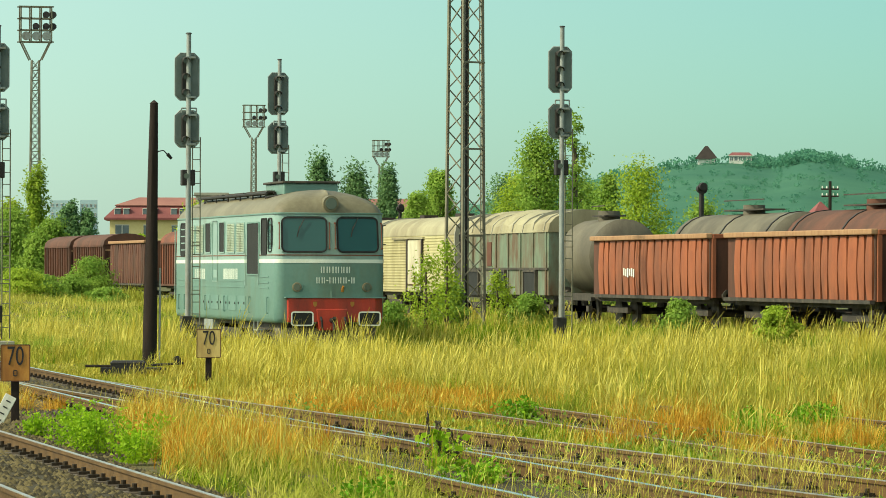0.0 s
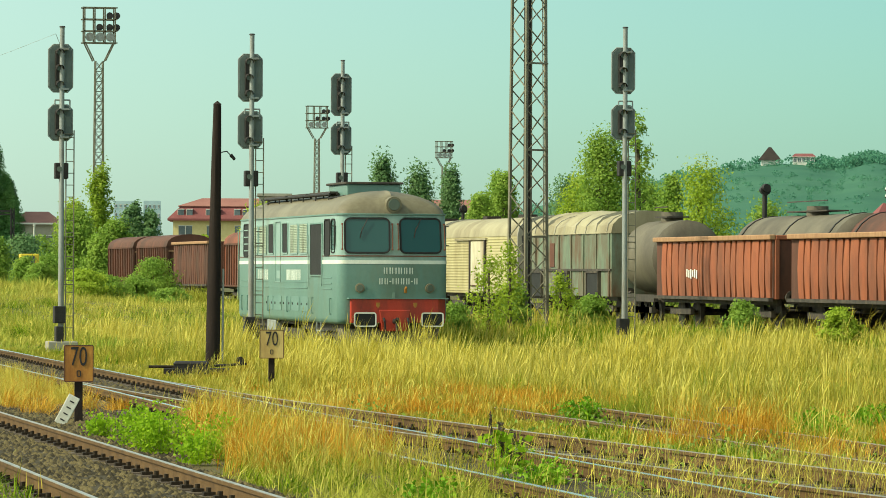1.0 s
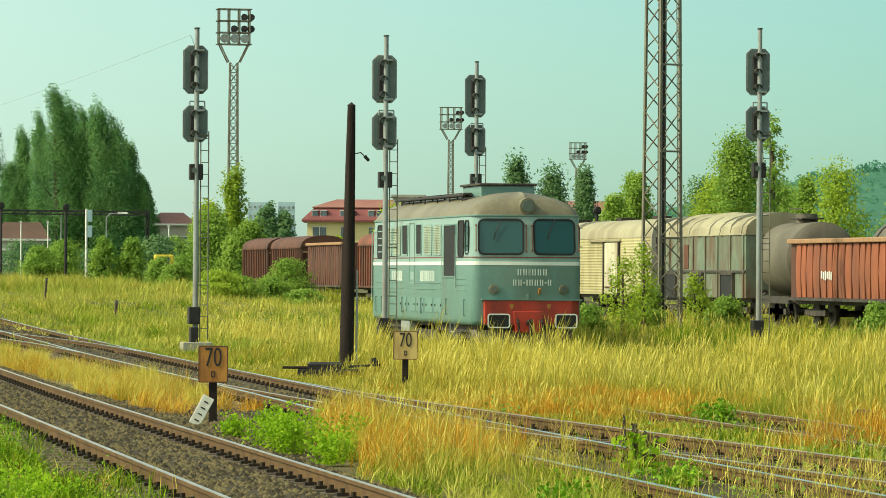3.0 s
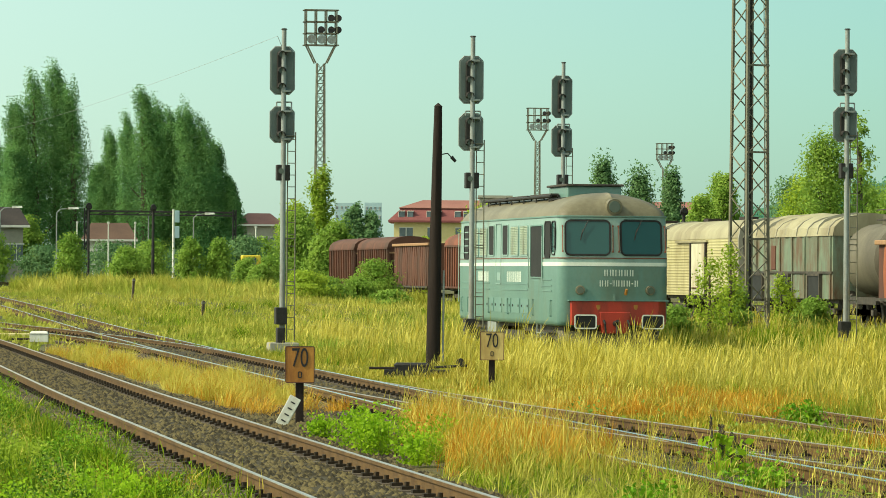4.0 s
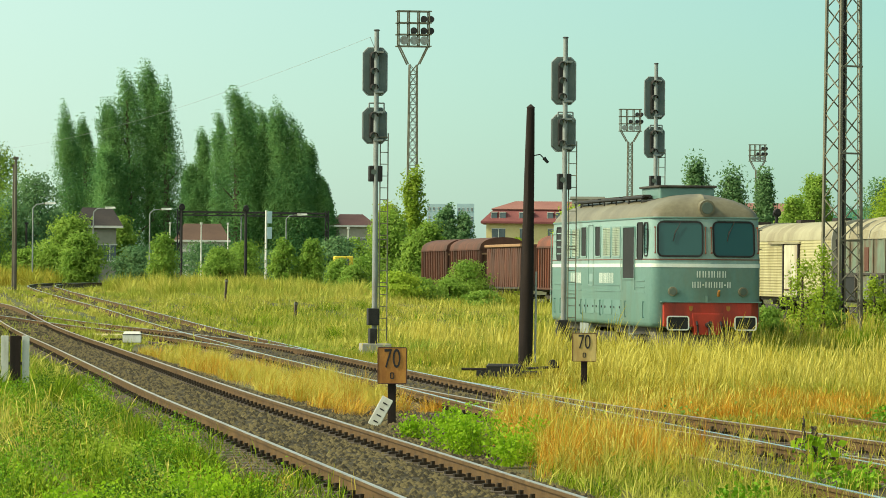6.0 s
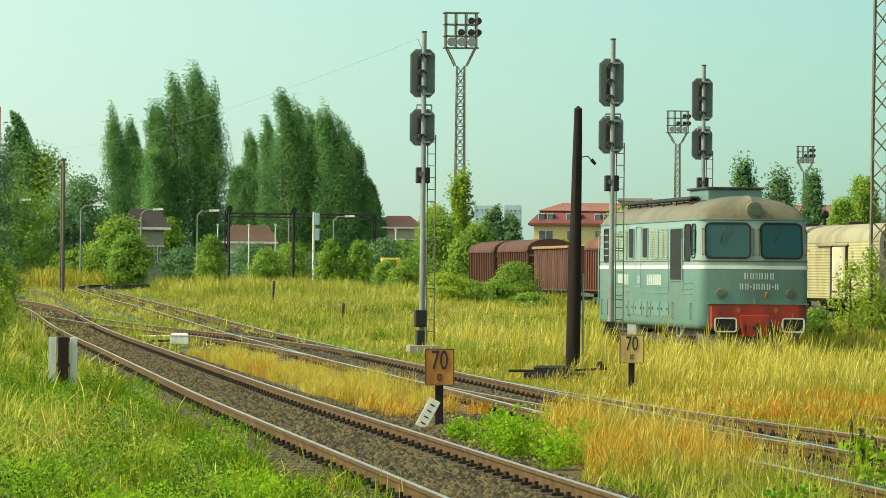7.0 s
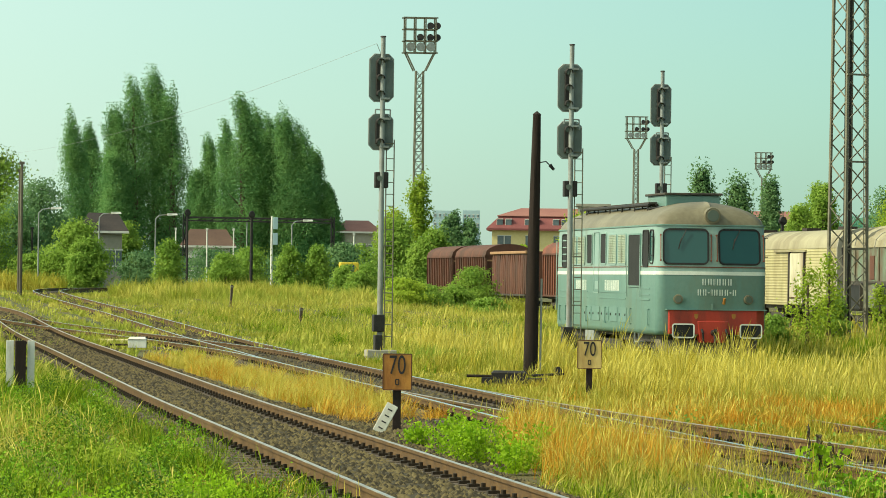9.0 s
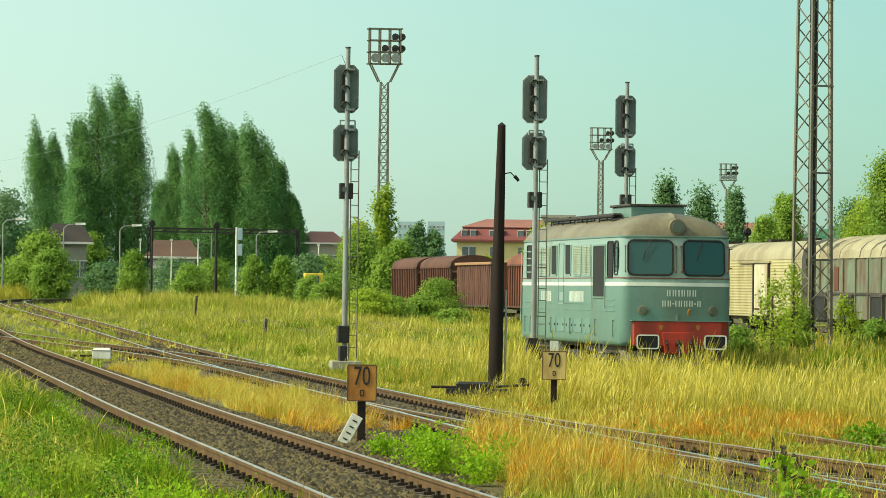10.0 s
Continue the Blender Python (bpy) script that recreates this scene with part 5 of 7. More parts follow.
build_block("house", "pale house with a red tiled roof", 6.88, 7.50, 400, -0.3, 6.6, 7.8, "wall_grey", "roof_orange", [(4.4, 5.3, 4, 0.8)], depth=8, hip=1.0, category="house")
build_block("tower_block", "hazy pale blue tower block on the skyline", 8.29, 8.62, 900, -0.3, 17.6, 17.6, "wall_blue", "roof_red", [(16.2, 16.8, 5, 0.4), (14.2, 14.8, 5, 0.4), (12.2, 12.8, 5, 0.4)], depth=10, category="apartment block")
build_block("tower_block", "hazy pale tower block on the skyline", 8.72, 8.97, 905, -0.3, 17.8, 17.8, "wall_blue", "roof_red", [(16.2, 16.8, 4, 0.4), (14.2, 14.8, 4, 0.4), (12.2, 12.8, 4, 0.4)], depth=10, category="apartment block")
build_block("brick_tower", "brown brick tower behind the trees", 0.9, 1.44, 300, -0.3, 14.2, 14.2, "brick", "roof_red", [(12.0, 13.2, 2, 0.5)], depth=4, category="tower")


def build_hill():
    azs = np.linspace(14, 30, 110)
    ds = np.linspace(700, 1750, 26)
    prof_a = [14, 15.5, 16.87, 17.5, 18.2, 18.7, 19.2, 19.8, 20.4, 22, 26, 30]
    prof_z = [26, 36, 43.5, 46, 46.5, 45.5, 48, 46, 42.5, 40, 44, 38]
    top = np.interp(azs, prof_a, prof_z)
    s = Shape()
    for d in ds:
        f = np.clip((d - 700) / 900, 0, 1)
        k = f ** 1.1
        for a, h in zip(azs, top):
            z = -1.5 + (h + 1.5) * k + 1.6 * noise.noise(Vector((a * 1.3, d * 0.012, 0))) * k
            s.v.append(tuple(polar(a, d, z)))
    w = len(azs)
    s.f = [(j * w + i, j * w + i + 1, (j + 1) * w + i + 1, (j + 1) * w + i) for j in range(len(ds) - 1) for i in range(w - 1)]
    # slope and woods share the colour with distance haze mixed in
    solid("hill", s, M["hill_haze_leaf"], "green wooded hill beyond the yard, haze put into its colour", "hill", kind="structure", smooth=True)
    # woodland and scrub on the slope
    n = 900
    az = 14 + 8 * RNG.random(n)
    d = 760 + 830 * RNG.random(n) ** 0.6
    crest = 160
    az[:crest] = np.concatenate([RNG.uniform(18.3, 19.9, 110), RNG.uniform(15.5, 20.4, 50)])
    d[:crest] = RNG.uniform(1540, 1610, crest)
    blobs = []
    for k in range(n):
        h = float(np.interp(az[k], prof_a, prof_z))
        f = min(max((d[k] - 700) / 900, 0), 1)
        z = -1.5 + (h + 1.5) * f ** 1.1
        size = RNG.uniform(1.4, 2.9) * (1.25 if k < crest else 0.55)
        m = 40
        p = RNG.normal(0, 1, (m, 3))
        p /= np.linalg.norm(p, axis=1)[:, None]
        p *= (RNG.random(m) ** 0.4)[:, None] * np.array([size, size, size * 0.75])
        c = np.array(polar(az[k], d[k], z + size * 0.45))
        blobs.append(np.concatenate([p + c, np.full((m, 1), size * 0.22)], 1))
    add_leaves("hill_wood", np.concatenate(blobs), M["hill_haze_leaf"], "scattered woods and scrub on the hill, haze put into their colour", "woods", kind="stuff")
    t = thing("hill_house", "grey pointed roof on the hilltop", "house")
    part("wall", Shape().box(-3.4, 3.4, -3, 3, -3, 0.5), M["wall_white"], t)
    part("roof", Shape().loft([[(-4.6, -4, 0.4), (4.6, -4, 0.4), (4.6, 4, 0.4), (-4.6, 4, 0.4)], [(-0.5, -0.5, 5.6), (0.5, -0.5, 5.6), (0.5, 0.5, 5.6), (-0.5, 0.5, 5.6)]]), M["roof_dark"], t, "pointed grey roof")
    t.matrix_world = Matrix.Translation(polar(17.77, 1570, 46.2)) @ Matrix.Rotation(radians(-17), 4, "Z")
    build_block("hill_house", "long house with a red roof on the hilltop", 18.10, 18.42, 1575, 42, 48.2, 49.6, "wall_white", "roof_red", [(46.2, 47.6, 5, 1.2)], depth=9, hip=1, category="house")


def add_leaves(name, pts, material, label="", category="", kind="", parent=None, outward=None, small=False):
    """Loose leaf blades, one for each row of x, y, z, size; each turned its own way. small: three-cornered ones."""
    n = len(pts)
    c, s = pts[:, None, :3], pts[:, 3]
    u = RNG.normal(0, 1, (n, 3))
    u /= np.linalg.norm(u, axis=1)[:, None]
    if outward is not None:  # leaves of a crown lie roughly over its outside
        w = outward / (np.linalg.norm(outward, axis=1)[:, None] + 1e-6) + 0.55 * RNG.normal(0, 1, (n, 3))
        u = np.cross(u, w)
        u /= np.linalg.norm(u, axis=1)[:, None]
        v = np.cross(w, u)
    else:
        v = np.cross(u, RNG.normal(0, 1, (n, 3)))
    v /= np.linalg.norm(v, axis=1)[:, None]
    s = (s * RNG.uniform(0.7, 1.3, n))[:, None]
    quad = np.stack([u * s, v * s * 0.62, -u * s, -v * s * 0.62], 1) + c
    if small:
        me = cloud_mesh(name, quad[:, :3] + 0.25 * (v * s)[:, None, :] * np.array([-1, 1, -1])[None, :, None], np.array([(0, 1, 2)]), material)
    else:
        me = cloud_mesh(name, quad, np.array([(0, 1, 2, 3)]), material)
    ob = new(name, me)
    if parent is not None:
        ob.parent = parent
    return tagged(ob, label, category, kind=kind)


def trunk_shape(h, r, limbs, reach, lean=0.0):
    s = Shape()
    pts = [(lean * h * f * f, 0, h * f, r * (1 - 0.8 * f)) for f in (0, 0.12, 0.3, 0.5, 0.7, 0.9)]
    rings = []
    for x, y, z, q in pts:
        q = q * (1.35 if z == 0 else 1)
        rings.append([(x + q * math.cos(a), y + q * math.sin(a), z) for a in [i * math.pi / 4 for i in range(8)]])
    s.loft(rings)
    for k in range(limbs):
        f = 0.2 + 0.65 * k / max(limbs, 1)
        a = k * 2.4
        b = (lean * h * f * f, 0, h * f)
        s.rod(b, (b[0] + reach * math.cos(a) * (1.1 - f), reach * math.sin(a) * (1.1 - f), b[2] + reach * 0.9 * (1.15 - f)), r * 0.32 * (1.1 - f), r * 0.08, n=5)
    return s


def build_tree(kind, az, d, top, radius, label, leaf, count, size, name="tree", category="tree"):
    base = polar(az, d)
    gz = float(ground_z(base.x, base.y)) - 0.05
    h = top - gz
    t = thing(name, label, category)
    lean = 0.0
    if kind == "poplar":
        lean = -0.018
        part("trunk", trunk_shape(h * 0.95, 0.022 * h, 10, radius * 1.1, lean), M["bark"], t)
        clumps = 230
        f = RNG.random(clumps) ** 0.9
        tongues = 5  # upright tongues of foliage side by side
        k = RNG.integers(0, tongues, clumps)
        ta, tr, tt = RNG.random(tongues) * 6.283, radius * RNG.uniform(0.25, 0.62, tongues), RNG.uniform(0.86, 1.0, tongues)
        tt[0], tr[0] = 1.0, radius * 0.10
        rad = radius * np.sin(np.pi * (0.07 + 0.89 * f)) ** 0.55
        a = RNG.random(clumps) * 6.283
        rr = 0.62 * rad * np.sqrt(RNG.uniform(0.1, 1, clumps))
        inward = np.clip(rad / radius, 0, 1)
        cx = rr * np.cos(a) + tr[k] * inward * np.cos(ta[k]) + lean * h * f * f
        cy = rr * np.sin(a) + tr[k] * inward * np.sin(ta[k])
        cz = h * (0.06 + 0.895 * f * tt[k])
        m = count // clumps
        g = np.clip(RNG.normal(0, 1, (clumps, m, 3)), -1.8, 1.8)
        spread = np.stack([np.clip(rad * 0.25, 0.16, 0.6), np.clip(rad * 0.25, 0.16, 0.6), np.full(clumps, h * 0.036)], 1)[:, None, :]
        p = np.stack([cx, cy, cz], 1)[:, None, :] + g * spread
        p[..., 0] -= 0.14 * g[..., 2] * (0.4 + f[:, None])
    elif kind == "vine":
        clumps = 60
        f = RNG.random(clumps)
        a = RNG.random(clumps) * 6.283
        rr = radius * RNG.uniform(0.2, 0.8, clumps) * (1.25 - 0.75 * f)
        m = count // clumps
        p = np.stack([rr * np.cos(a), rr * np.sin(a), h * f], 1)[:, None, :] + RNG.normal(0, 1, (clumps, m, 3)) * np.array([0.25, 0.25, 0.5])
        part("trunk", trunk_shape(h * 0.9, 0.05, 6, radius, 0), M["bark"], t, "twisted stem")
    else:
        low = 0.10 if kind != "sparse" else 0.15
        part("trunk", trunk_shape(h * 0.9, 0.028 * h if kind != "bush" else 0.02 * h, 9, radius * 0.9), M["bark"], t)
        clumps = 70 if kind != "sparse" else 40
        f = (np.arange(clumps) + RNG.random(clumps)) / clumps
        shape = np.sin(np.pi * np.clip(f * 0.86 + 0.14, 0, 1)) ** 0.65 if kind != "cyl" else np.clip(1.02 - (np.clip(f - 0.3, 0, 1) / 0.72) ** 2.4, 0.05, 1) * (0.75 + 0.25 * np.clip(f / 0.3, 0, 1))
        a = RNG.random(clumps) * 6.283
        rr = radius * shape * np.sqrt(RNG.uniform(0.1, 1, clumps)) * RNG.uniform(0.62, 1.12, clumps)
        cz = h * (low + (0.93 - low) * f)
        m = count // clumps
        blob = radius * (0.27 if kind == "cyl" else 0.22)
        p = np.stack([rr * np.cos(a), rr * np.sin(a), cz], 1)[:, None, :] + np.clip(RNG.normal(0, 1, (clumps, m, 3)), -2.3, 2.3) * RNG.uniform(0.7, 1.25, (clumps, 1, 1)) * np.array([blob, blob, min(blob, h * 0.05) * (1.8 if kind == "cyl" else 1.0)])
    middle = p.mean(axis=1, keepdims=True)
    axis = np.array([0, 0, 0.45 * h])
    away = ((p - middle) * np.array([1, 1, 0.8]) + 0.55 * (middle - axis) * np.array([1, 1, 0.35 * radius / h])).reshape(-1, 3)
    away[:, 2] += 0.25 * radius
    p = p.reshape(-1, 3)
    p[:, 2] = np.clip(p[:, 2], 0.05, None)
    add_leaves("crown", np.concatenate([p, np.full((len(p), 1), size)], 1), M[leaf], parent=t, outward=away, small=True)
    t.matrix_world = Matrix.Translation((base.x, base.y, gz)) @ Matrix.Rotation(RNG.random() * 0.4 - radians(az), 4, "Z")
    return t


build_hill()
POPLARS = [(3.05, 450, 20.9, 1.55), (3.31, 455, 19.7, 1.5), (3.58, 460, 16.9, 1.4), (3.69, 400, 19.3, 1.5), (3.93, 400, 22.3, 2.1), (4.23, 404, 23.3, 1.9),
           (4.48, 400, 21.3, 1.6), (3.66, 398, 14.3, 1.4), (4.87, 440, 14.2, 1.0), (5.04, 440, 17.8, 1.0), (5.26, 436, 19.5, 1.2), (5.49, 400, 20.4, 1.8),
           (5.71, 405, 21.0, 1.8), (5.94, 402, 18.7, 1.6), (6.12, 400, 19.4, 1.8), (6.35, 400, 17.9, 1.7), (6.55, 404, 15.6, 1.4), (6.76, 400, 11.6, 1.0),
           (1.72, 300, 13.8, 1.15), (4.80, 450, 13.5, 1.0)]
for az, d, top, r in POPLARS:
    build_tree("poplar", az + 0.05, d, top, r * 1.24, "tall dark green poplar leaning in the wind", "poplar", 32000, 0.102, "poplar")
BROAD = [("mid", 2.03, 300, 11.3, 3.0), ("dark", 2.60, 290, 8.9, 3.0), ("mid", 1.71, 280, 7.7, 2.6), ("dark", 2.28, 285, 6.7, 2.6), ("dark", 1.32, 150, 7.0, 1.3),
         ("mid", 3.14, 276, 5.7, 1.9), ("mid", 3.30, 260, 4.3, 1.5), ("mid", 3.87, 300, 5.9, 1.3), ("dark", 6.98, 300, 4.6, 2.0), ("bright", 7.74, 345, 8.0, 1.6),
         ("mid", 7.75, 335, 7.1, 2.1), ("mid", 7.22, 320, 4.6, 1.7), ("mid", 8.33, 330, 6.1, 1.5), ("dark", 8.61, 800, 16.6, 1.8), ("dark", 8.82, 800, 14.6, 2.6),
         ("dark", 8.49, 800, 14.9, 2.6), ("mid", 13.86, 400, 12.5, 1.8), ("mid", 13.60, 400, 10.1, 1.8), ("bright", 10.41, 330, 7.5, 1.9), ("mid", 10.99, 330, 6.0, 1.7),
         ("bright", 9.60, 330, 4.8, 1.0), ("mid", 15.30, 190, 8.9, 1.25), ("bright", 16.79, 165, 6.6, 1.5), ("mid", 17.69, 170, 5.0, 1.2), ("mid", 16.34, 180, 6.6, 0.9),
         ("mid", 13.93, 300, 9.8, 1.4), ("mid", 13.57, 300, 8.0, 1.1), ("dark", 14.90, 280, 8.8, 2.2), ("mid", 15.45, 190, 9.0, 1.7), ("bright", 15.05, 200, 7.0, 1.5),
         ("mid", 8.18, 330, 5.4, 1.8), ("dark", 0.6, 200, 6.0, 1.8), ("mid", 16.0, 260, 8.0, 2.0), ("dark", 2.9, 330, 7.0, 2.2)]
WORDS = {"mid": "leafy green tree", "dark": "dark green leafy tree", "bright": "yellow-green leafy tree"}
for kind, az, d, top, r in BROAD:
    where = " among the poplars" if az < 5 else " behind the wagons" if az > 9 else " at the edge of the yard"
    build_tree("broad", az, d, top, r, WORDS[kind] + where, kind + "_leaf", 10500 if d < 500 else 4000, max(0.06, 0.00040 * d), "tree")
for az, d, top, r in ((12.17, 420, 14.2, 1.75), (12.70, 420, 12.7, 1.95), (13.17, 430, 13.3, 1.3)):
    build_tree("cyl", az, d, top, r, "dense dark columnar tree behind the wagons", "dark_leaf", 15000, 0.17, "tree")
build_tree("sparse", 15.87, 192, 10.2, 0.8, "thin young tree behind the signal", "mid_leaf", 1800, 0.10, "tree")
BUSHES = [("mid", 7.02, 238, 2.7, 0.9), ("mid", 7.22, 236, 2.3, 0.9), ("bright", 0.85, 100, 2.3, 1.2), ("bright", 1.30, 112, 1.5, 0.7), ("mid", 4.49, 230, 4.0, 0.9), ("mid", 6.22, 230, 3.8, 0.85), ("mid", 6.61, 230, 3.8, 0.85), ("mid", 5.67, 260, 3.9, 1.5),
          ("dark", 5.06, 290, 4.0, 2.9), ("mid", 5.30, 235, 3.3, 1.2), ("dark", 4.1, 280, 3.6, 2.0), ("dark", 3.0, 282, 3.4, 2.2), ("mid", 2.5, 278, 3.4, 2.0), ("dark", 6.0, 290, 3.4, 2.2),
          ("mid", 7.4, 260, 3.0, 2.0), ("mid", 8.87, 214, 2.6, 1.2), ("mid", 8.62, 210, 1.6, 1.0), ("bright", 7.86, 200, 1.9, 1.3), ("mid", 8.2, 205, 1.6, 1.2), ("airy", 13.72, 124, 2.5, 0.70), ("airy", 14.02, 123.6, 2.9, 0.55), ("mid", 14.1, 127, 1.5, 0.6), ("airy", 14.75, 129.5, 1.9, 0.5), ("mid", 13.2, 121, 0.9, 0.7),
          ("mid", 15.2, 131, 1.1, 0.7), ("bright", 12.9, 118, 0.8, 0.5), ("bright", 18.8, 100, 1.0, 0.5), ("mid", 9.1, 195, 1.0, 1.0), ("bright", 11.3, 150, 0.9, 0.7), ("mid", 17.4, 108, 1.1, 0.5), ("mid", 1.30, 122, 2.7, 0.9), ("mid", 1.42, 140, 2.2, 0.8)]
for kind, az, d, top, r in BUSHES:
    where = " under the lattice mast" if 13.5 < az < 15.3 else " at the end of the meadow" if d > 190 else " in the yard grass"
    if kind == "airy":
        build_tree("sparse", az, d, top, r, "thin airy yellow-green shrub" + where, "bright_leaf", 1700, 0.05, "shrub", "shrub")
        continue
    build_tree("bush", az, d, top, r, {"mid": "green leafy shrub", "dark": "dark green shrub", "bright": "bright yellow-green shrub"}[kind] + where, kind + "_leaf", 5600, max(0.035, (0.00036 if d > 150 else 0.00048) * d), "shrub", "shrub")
build_tree("vine", 8.07, 348.6, 10.6, 2.0, "yellow-green vine climbing the floodlight mast", "vine_leaf", 7500, 0.15, "climbing_vine", "vine")


# ---- far lineside posts ----
def build_street_lamp(az, d, top):
    t = thing("street_lamp", "grey street lamp with a curved arm", "street lamp", group="street lamps")
    part("post", Shape().rod((0, 0, -0.3), (0, 0, top - 0.3), 0.065, 0.045, n=8), M["grey_metal"], t)
    part("arm", Shape().rod((0, 0, top - 0.3), (0.25, 0, top - 0.05), 0.035, n=6).rod((0.25, 0, top - 0.05), (0.9, 0, top), 0.035, n=6), M["grey_metal"], t)
    part("lantern", Shape().loft([[(0.8, -0.12, top - 0.06), (1.5, -0.10, top - 0.02), (1.5, 0.10, top - 0.02), (0.8, 0.12, top - 0.06)], [(0.8, -0.10, top + 0.10), (1.45, -0.06, top + 0.10), (1.45, 0.06, top + 0.10), (0.8, 0.10, top + 0.10)]]), M["white"], t, "pale lantern")
    t.matrix_world = Matrix.Translation(polar(az, d))


for az, d, top in ((1.54, 250, 6.3), (2.60, 260, 6.2), (3.47, 270, 6.1), (4.28, 270, 6.05), (6.25, 280, 5.9), (5.6, 300, 6.3)):
    build_street_lamp(az, d, top)


def build_gantry():
    t = thing("cable_gantry", "dark portal gantry carrying cables over the tracks", "gantry")
    a, c = polar(4.70, 300), polar(6.84, 300)
    for q, top in ((a, 6.6), (c, 6.5)):
        part("post", lattice(Shape(), 0.22, 0.22, -0.3, top, 1.2, 0.07, 0.04).moved(Matrix.Translation(q)), M["black"], t)
    s = Shape()
    s.bar(a + Vector((0, 0, 6.35)), c + Vector((0, 0, 6.3)), 0.14).bar(a + Vector((0, 0, 6.1)), c + Vector((0, 0, 6.05)), 0.10)
    for k in range(12):
        s.bar(a.lerp(c, k / 12) + Vector((0, 0, 6.1)), a.lerp(c, (k + 0.5) / 12) + Vector((0, 0, 6.33)), 0.06)
    part("beam", s, M["black"], t, "thin truss beam")


build_gantry()


def build_far_pole(az, d, top, r, material, label, name="lineside_pole", ball=False):
    t = thing(name, label, "pole", group="far lineside poles")
    part("shaft", Shape().rod((0, 0, -0.3), (0, 0, top), r, r * 0.75, n=8), M[material], t)
    if ball:
        part("lamp_head", Shape().rod((0, -0.15, top), (0, 0.2, top), 0.20, 0.16, n=12).rod((0, -0.3, top + 0.08), (0, -0.1, top + 0.08), 0.15, 0.17, n=10), M["black"], t, "round black lamp head", smooth=True)
    else:
        part("cap", Shape().box(-r * 1.3, r * 1.3, -r, r, top - 0.05, top + 0.1), M[material], t)
    t.matrix_world = Matrix.Translation(polar(az, d))


build_far_pole(5.667, 238, 5.6, 0.11, "black", "dark signal post with a round lamp head", ball=True)
build_far_pole(4.74, 240, 5.7, 0.08, "black", "dark signal post with a round lamp head", ball=True)
build_far_pole(2.35, 220, 8.0, 0.11, "grime", "weathered wooden line pole")
build_far_pole(2.32, 221, 7.6, 0.08, "grime", "weathered wooden line pole propped beside another")
build_far_pole(2.51, 280, 5.1, 0.10, "black", "short dark pole by the trees")
for az in (4.574, 5.024, 5.408):
    build_far_pole(az, 280, 5.2, 0.06, "white", "slim pale lineside post")
build_far_pole(7.15, 300, 5.2, 0.07, "white", "slim pale lineside post")
build_far_pole(13.34, 200, 5.0, 0.10, "black", "dark signal post behind the wagons", ball=True)
build_far_pole(17.70, 150, 5.0, 0.12, "black", "dark signal post beyond the open wagons", ball=True)


def build_telegraph_pole(az, d, top):
    t = thing("telegraph_pole", "wooden telegraph pole with two crossarms", "pole")
    part("shaft", Shape().rod((0, 0, -0.3), (0, 0, top), 0.15, 0.10, n=8), M["tar_wood"], t)
    for z in (top - 0.5, top - 0.95):
        arm = part("crossarm", Shape().box(-0.55, 0.55, -0.05, 0.05, z - 0.05, z + 0.05), M["tar_wood"], t)
        for u in (-0.48, -0.2, 0.2, 0.48):
            part("insulator", Shape().rod((u, 0, z + 0.05), (u, 0, z + 0.2), 0.05, 0.035, n=8), M["white"], arm)
    t.matrix_world = Matrix.Translation(polar(az, d)) @ Matrix.Rotation(radians(-20), 4, "Z")


build_telegraph_pole(19.55, 250, 7.6)


def build_watch_hut(az, d):
    t = thing("watch_hut", "small hut on posts with a red pointed roof", "hut")
    for u in (-0.5, 0.5):
        for v in (-0.5, 0.5):
            part("post", Shape().box(u - 0.07, u + 0.07, v - 0.07, v + 0.07, -0.3, 6.3), M["tar_wood"], t)
    part("cabin", Shape().box(-0.55, 0.55, -0.55, 0.55, 4.4, 5.2), M["oxide_dark"], t)
    part("roof", Shape().loft([[(-0.8, -0.8, 6.3), (0.8, -0.8, 6.3), (0.8, 0.8, 6.3), (-0.8, 0.8, 6.3)], [(-0.05, -0.05, 7.2), (0.05, -0.05, 7.2), (0.05, 0.05, 7.2), (-0.05, 0.05, 7.2)]]), M["roof_red"], t, "red pointed roof")
    t.matrix_world = Matrix.Translation(polar(az, d))


build_watch_hut(19.41, 300)


def build_white_signal():
    t = thing("dwarf_signal", "pale slim signal with two plates", "signal")
    part("post", Shape().rod((0, 0, -0.3), (0, 0, 6.2), 0.10, 0.08, n=8), M["white"], t)
    for z in (5.7, 4.6):
        part("plate", Shape().box(0.08, 0.42, -0.08, 0.08, z - 0.42, z + 0.42), M["wall_blue"], t, "pale plate", bevel=0.03)
    t.matrix_world = Matrix.Translation(polar(5.96, 280))


build_white_signal()


def build_yellow_machine():
    t = thing("yellow_digger", "small yellow machine half hidden by shrubs", "machine")
    part("cab", Shape().box(-0.7, 0.5, -0.5, 0.5, 1.2, 3.1), M["yellow_body"], t, bevel=0.06)
    part("chassis", Shape().box(-0.8, 0.7, -0.7, 0.7, 0.5, 1.4), M["yellow_body"], t, bevel=0.05)
    part("cab_window", Shape().box(-0.4, 0.2, -0.53, -0.48, 2.5, 2.95), M["pane_far"], t)
    for u in (-0.5, 0.45):
        part("wheel", Shape().rod((u, -0.9, 0.35), (u, -0.55, 0.35), 0.45, n=16), M["rubber"], t)
    t.matrix_world = Matrix.Translation(polar(7.10, 256, -0.2))


build_yellow_machine()


# ---- grass and weeds ----
def chance(i, j, k):
    """A fixed random number from 0 to 1 for each cell of the plan."""
    q = np.sin(i * 12.9898 + j * 78.233 + k * 37.719) * 43758.5453
    return q - np.floor(q)


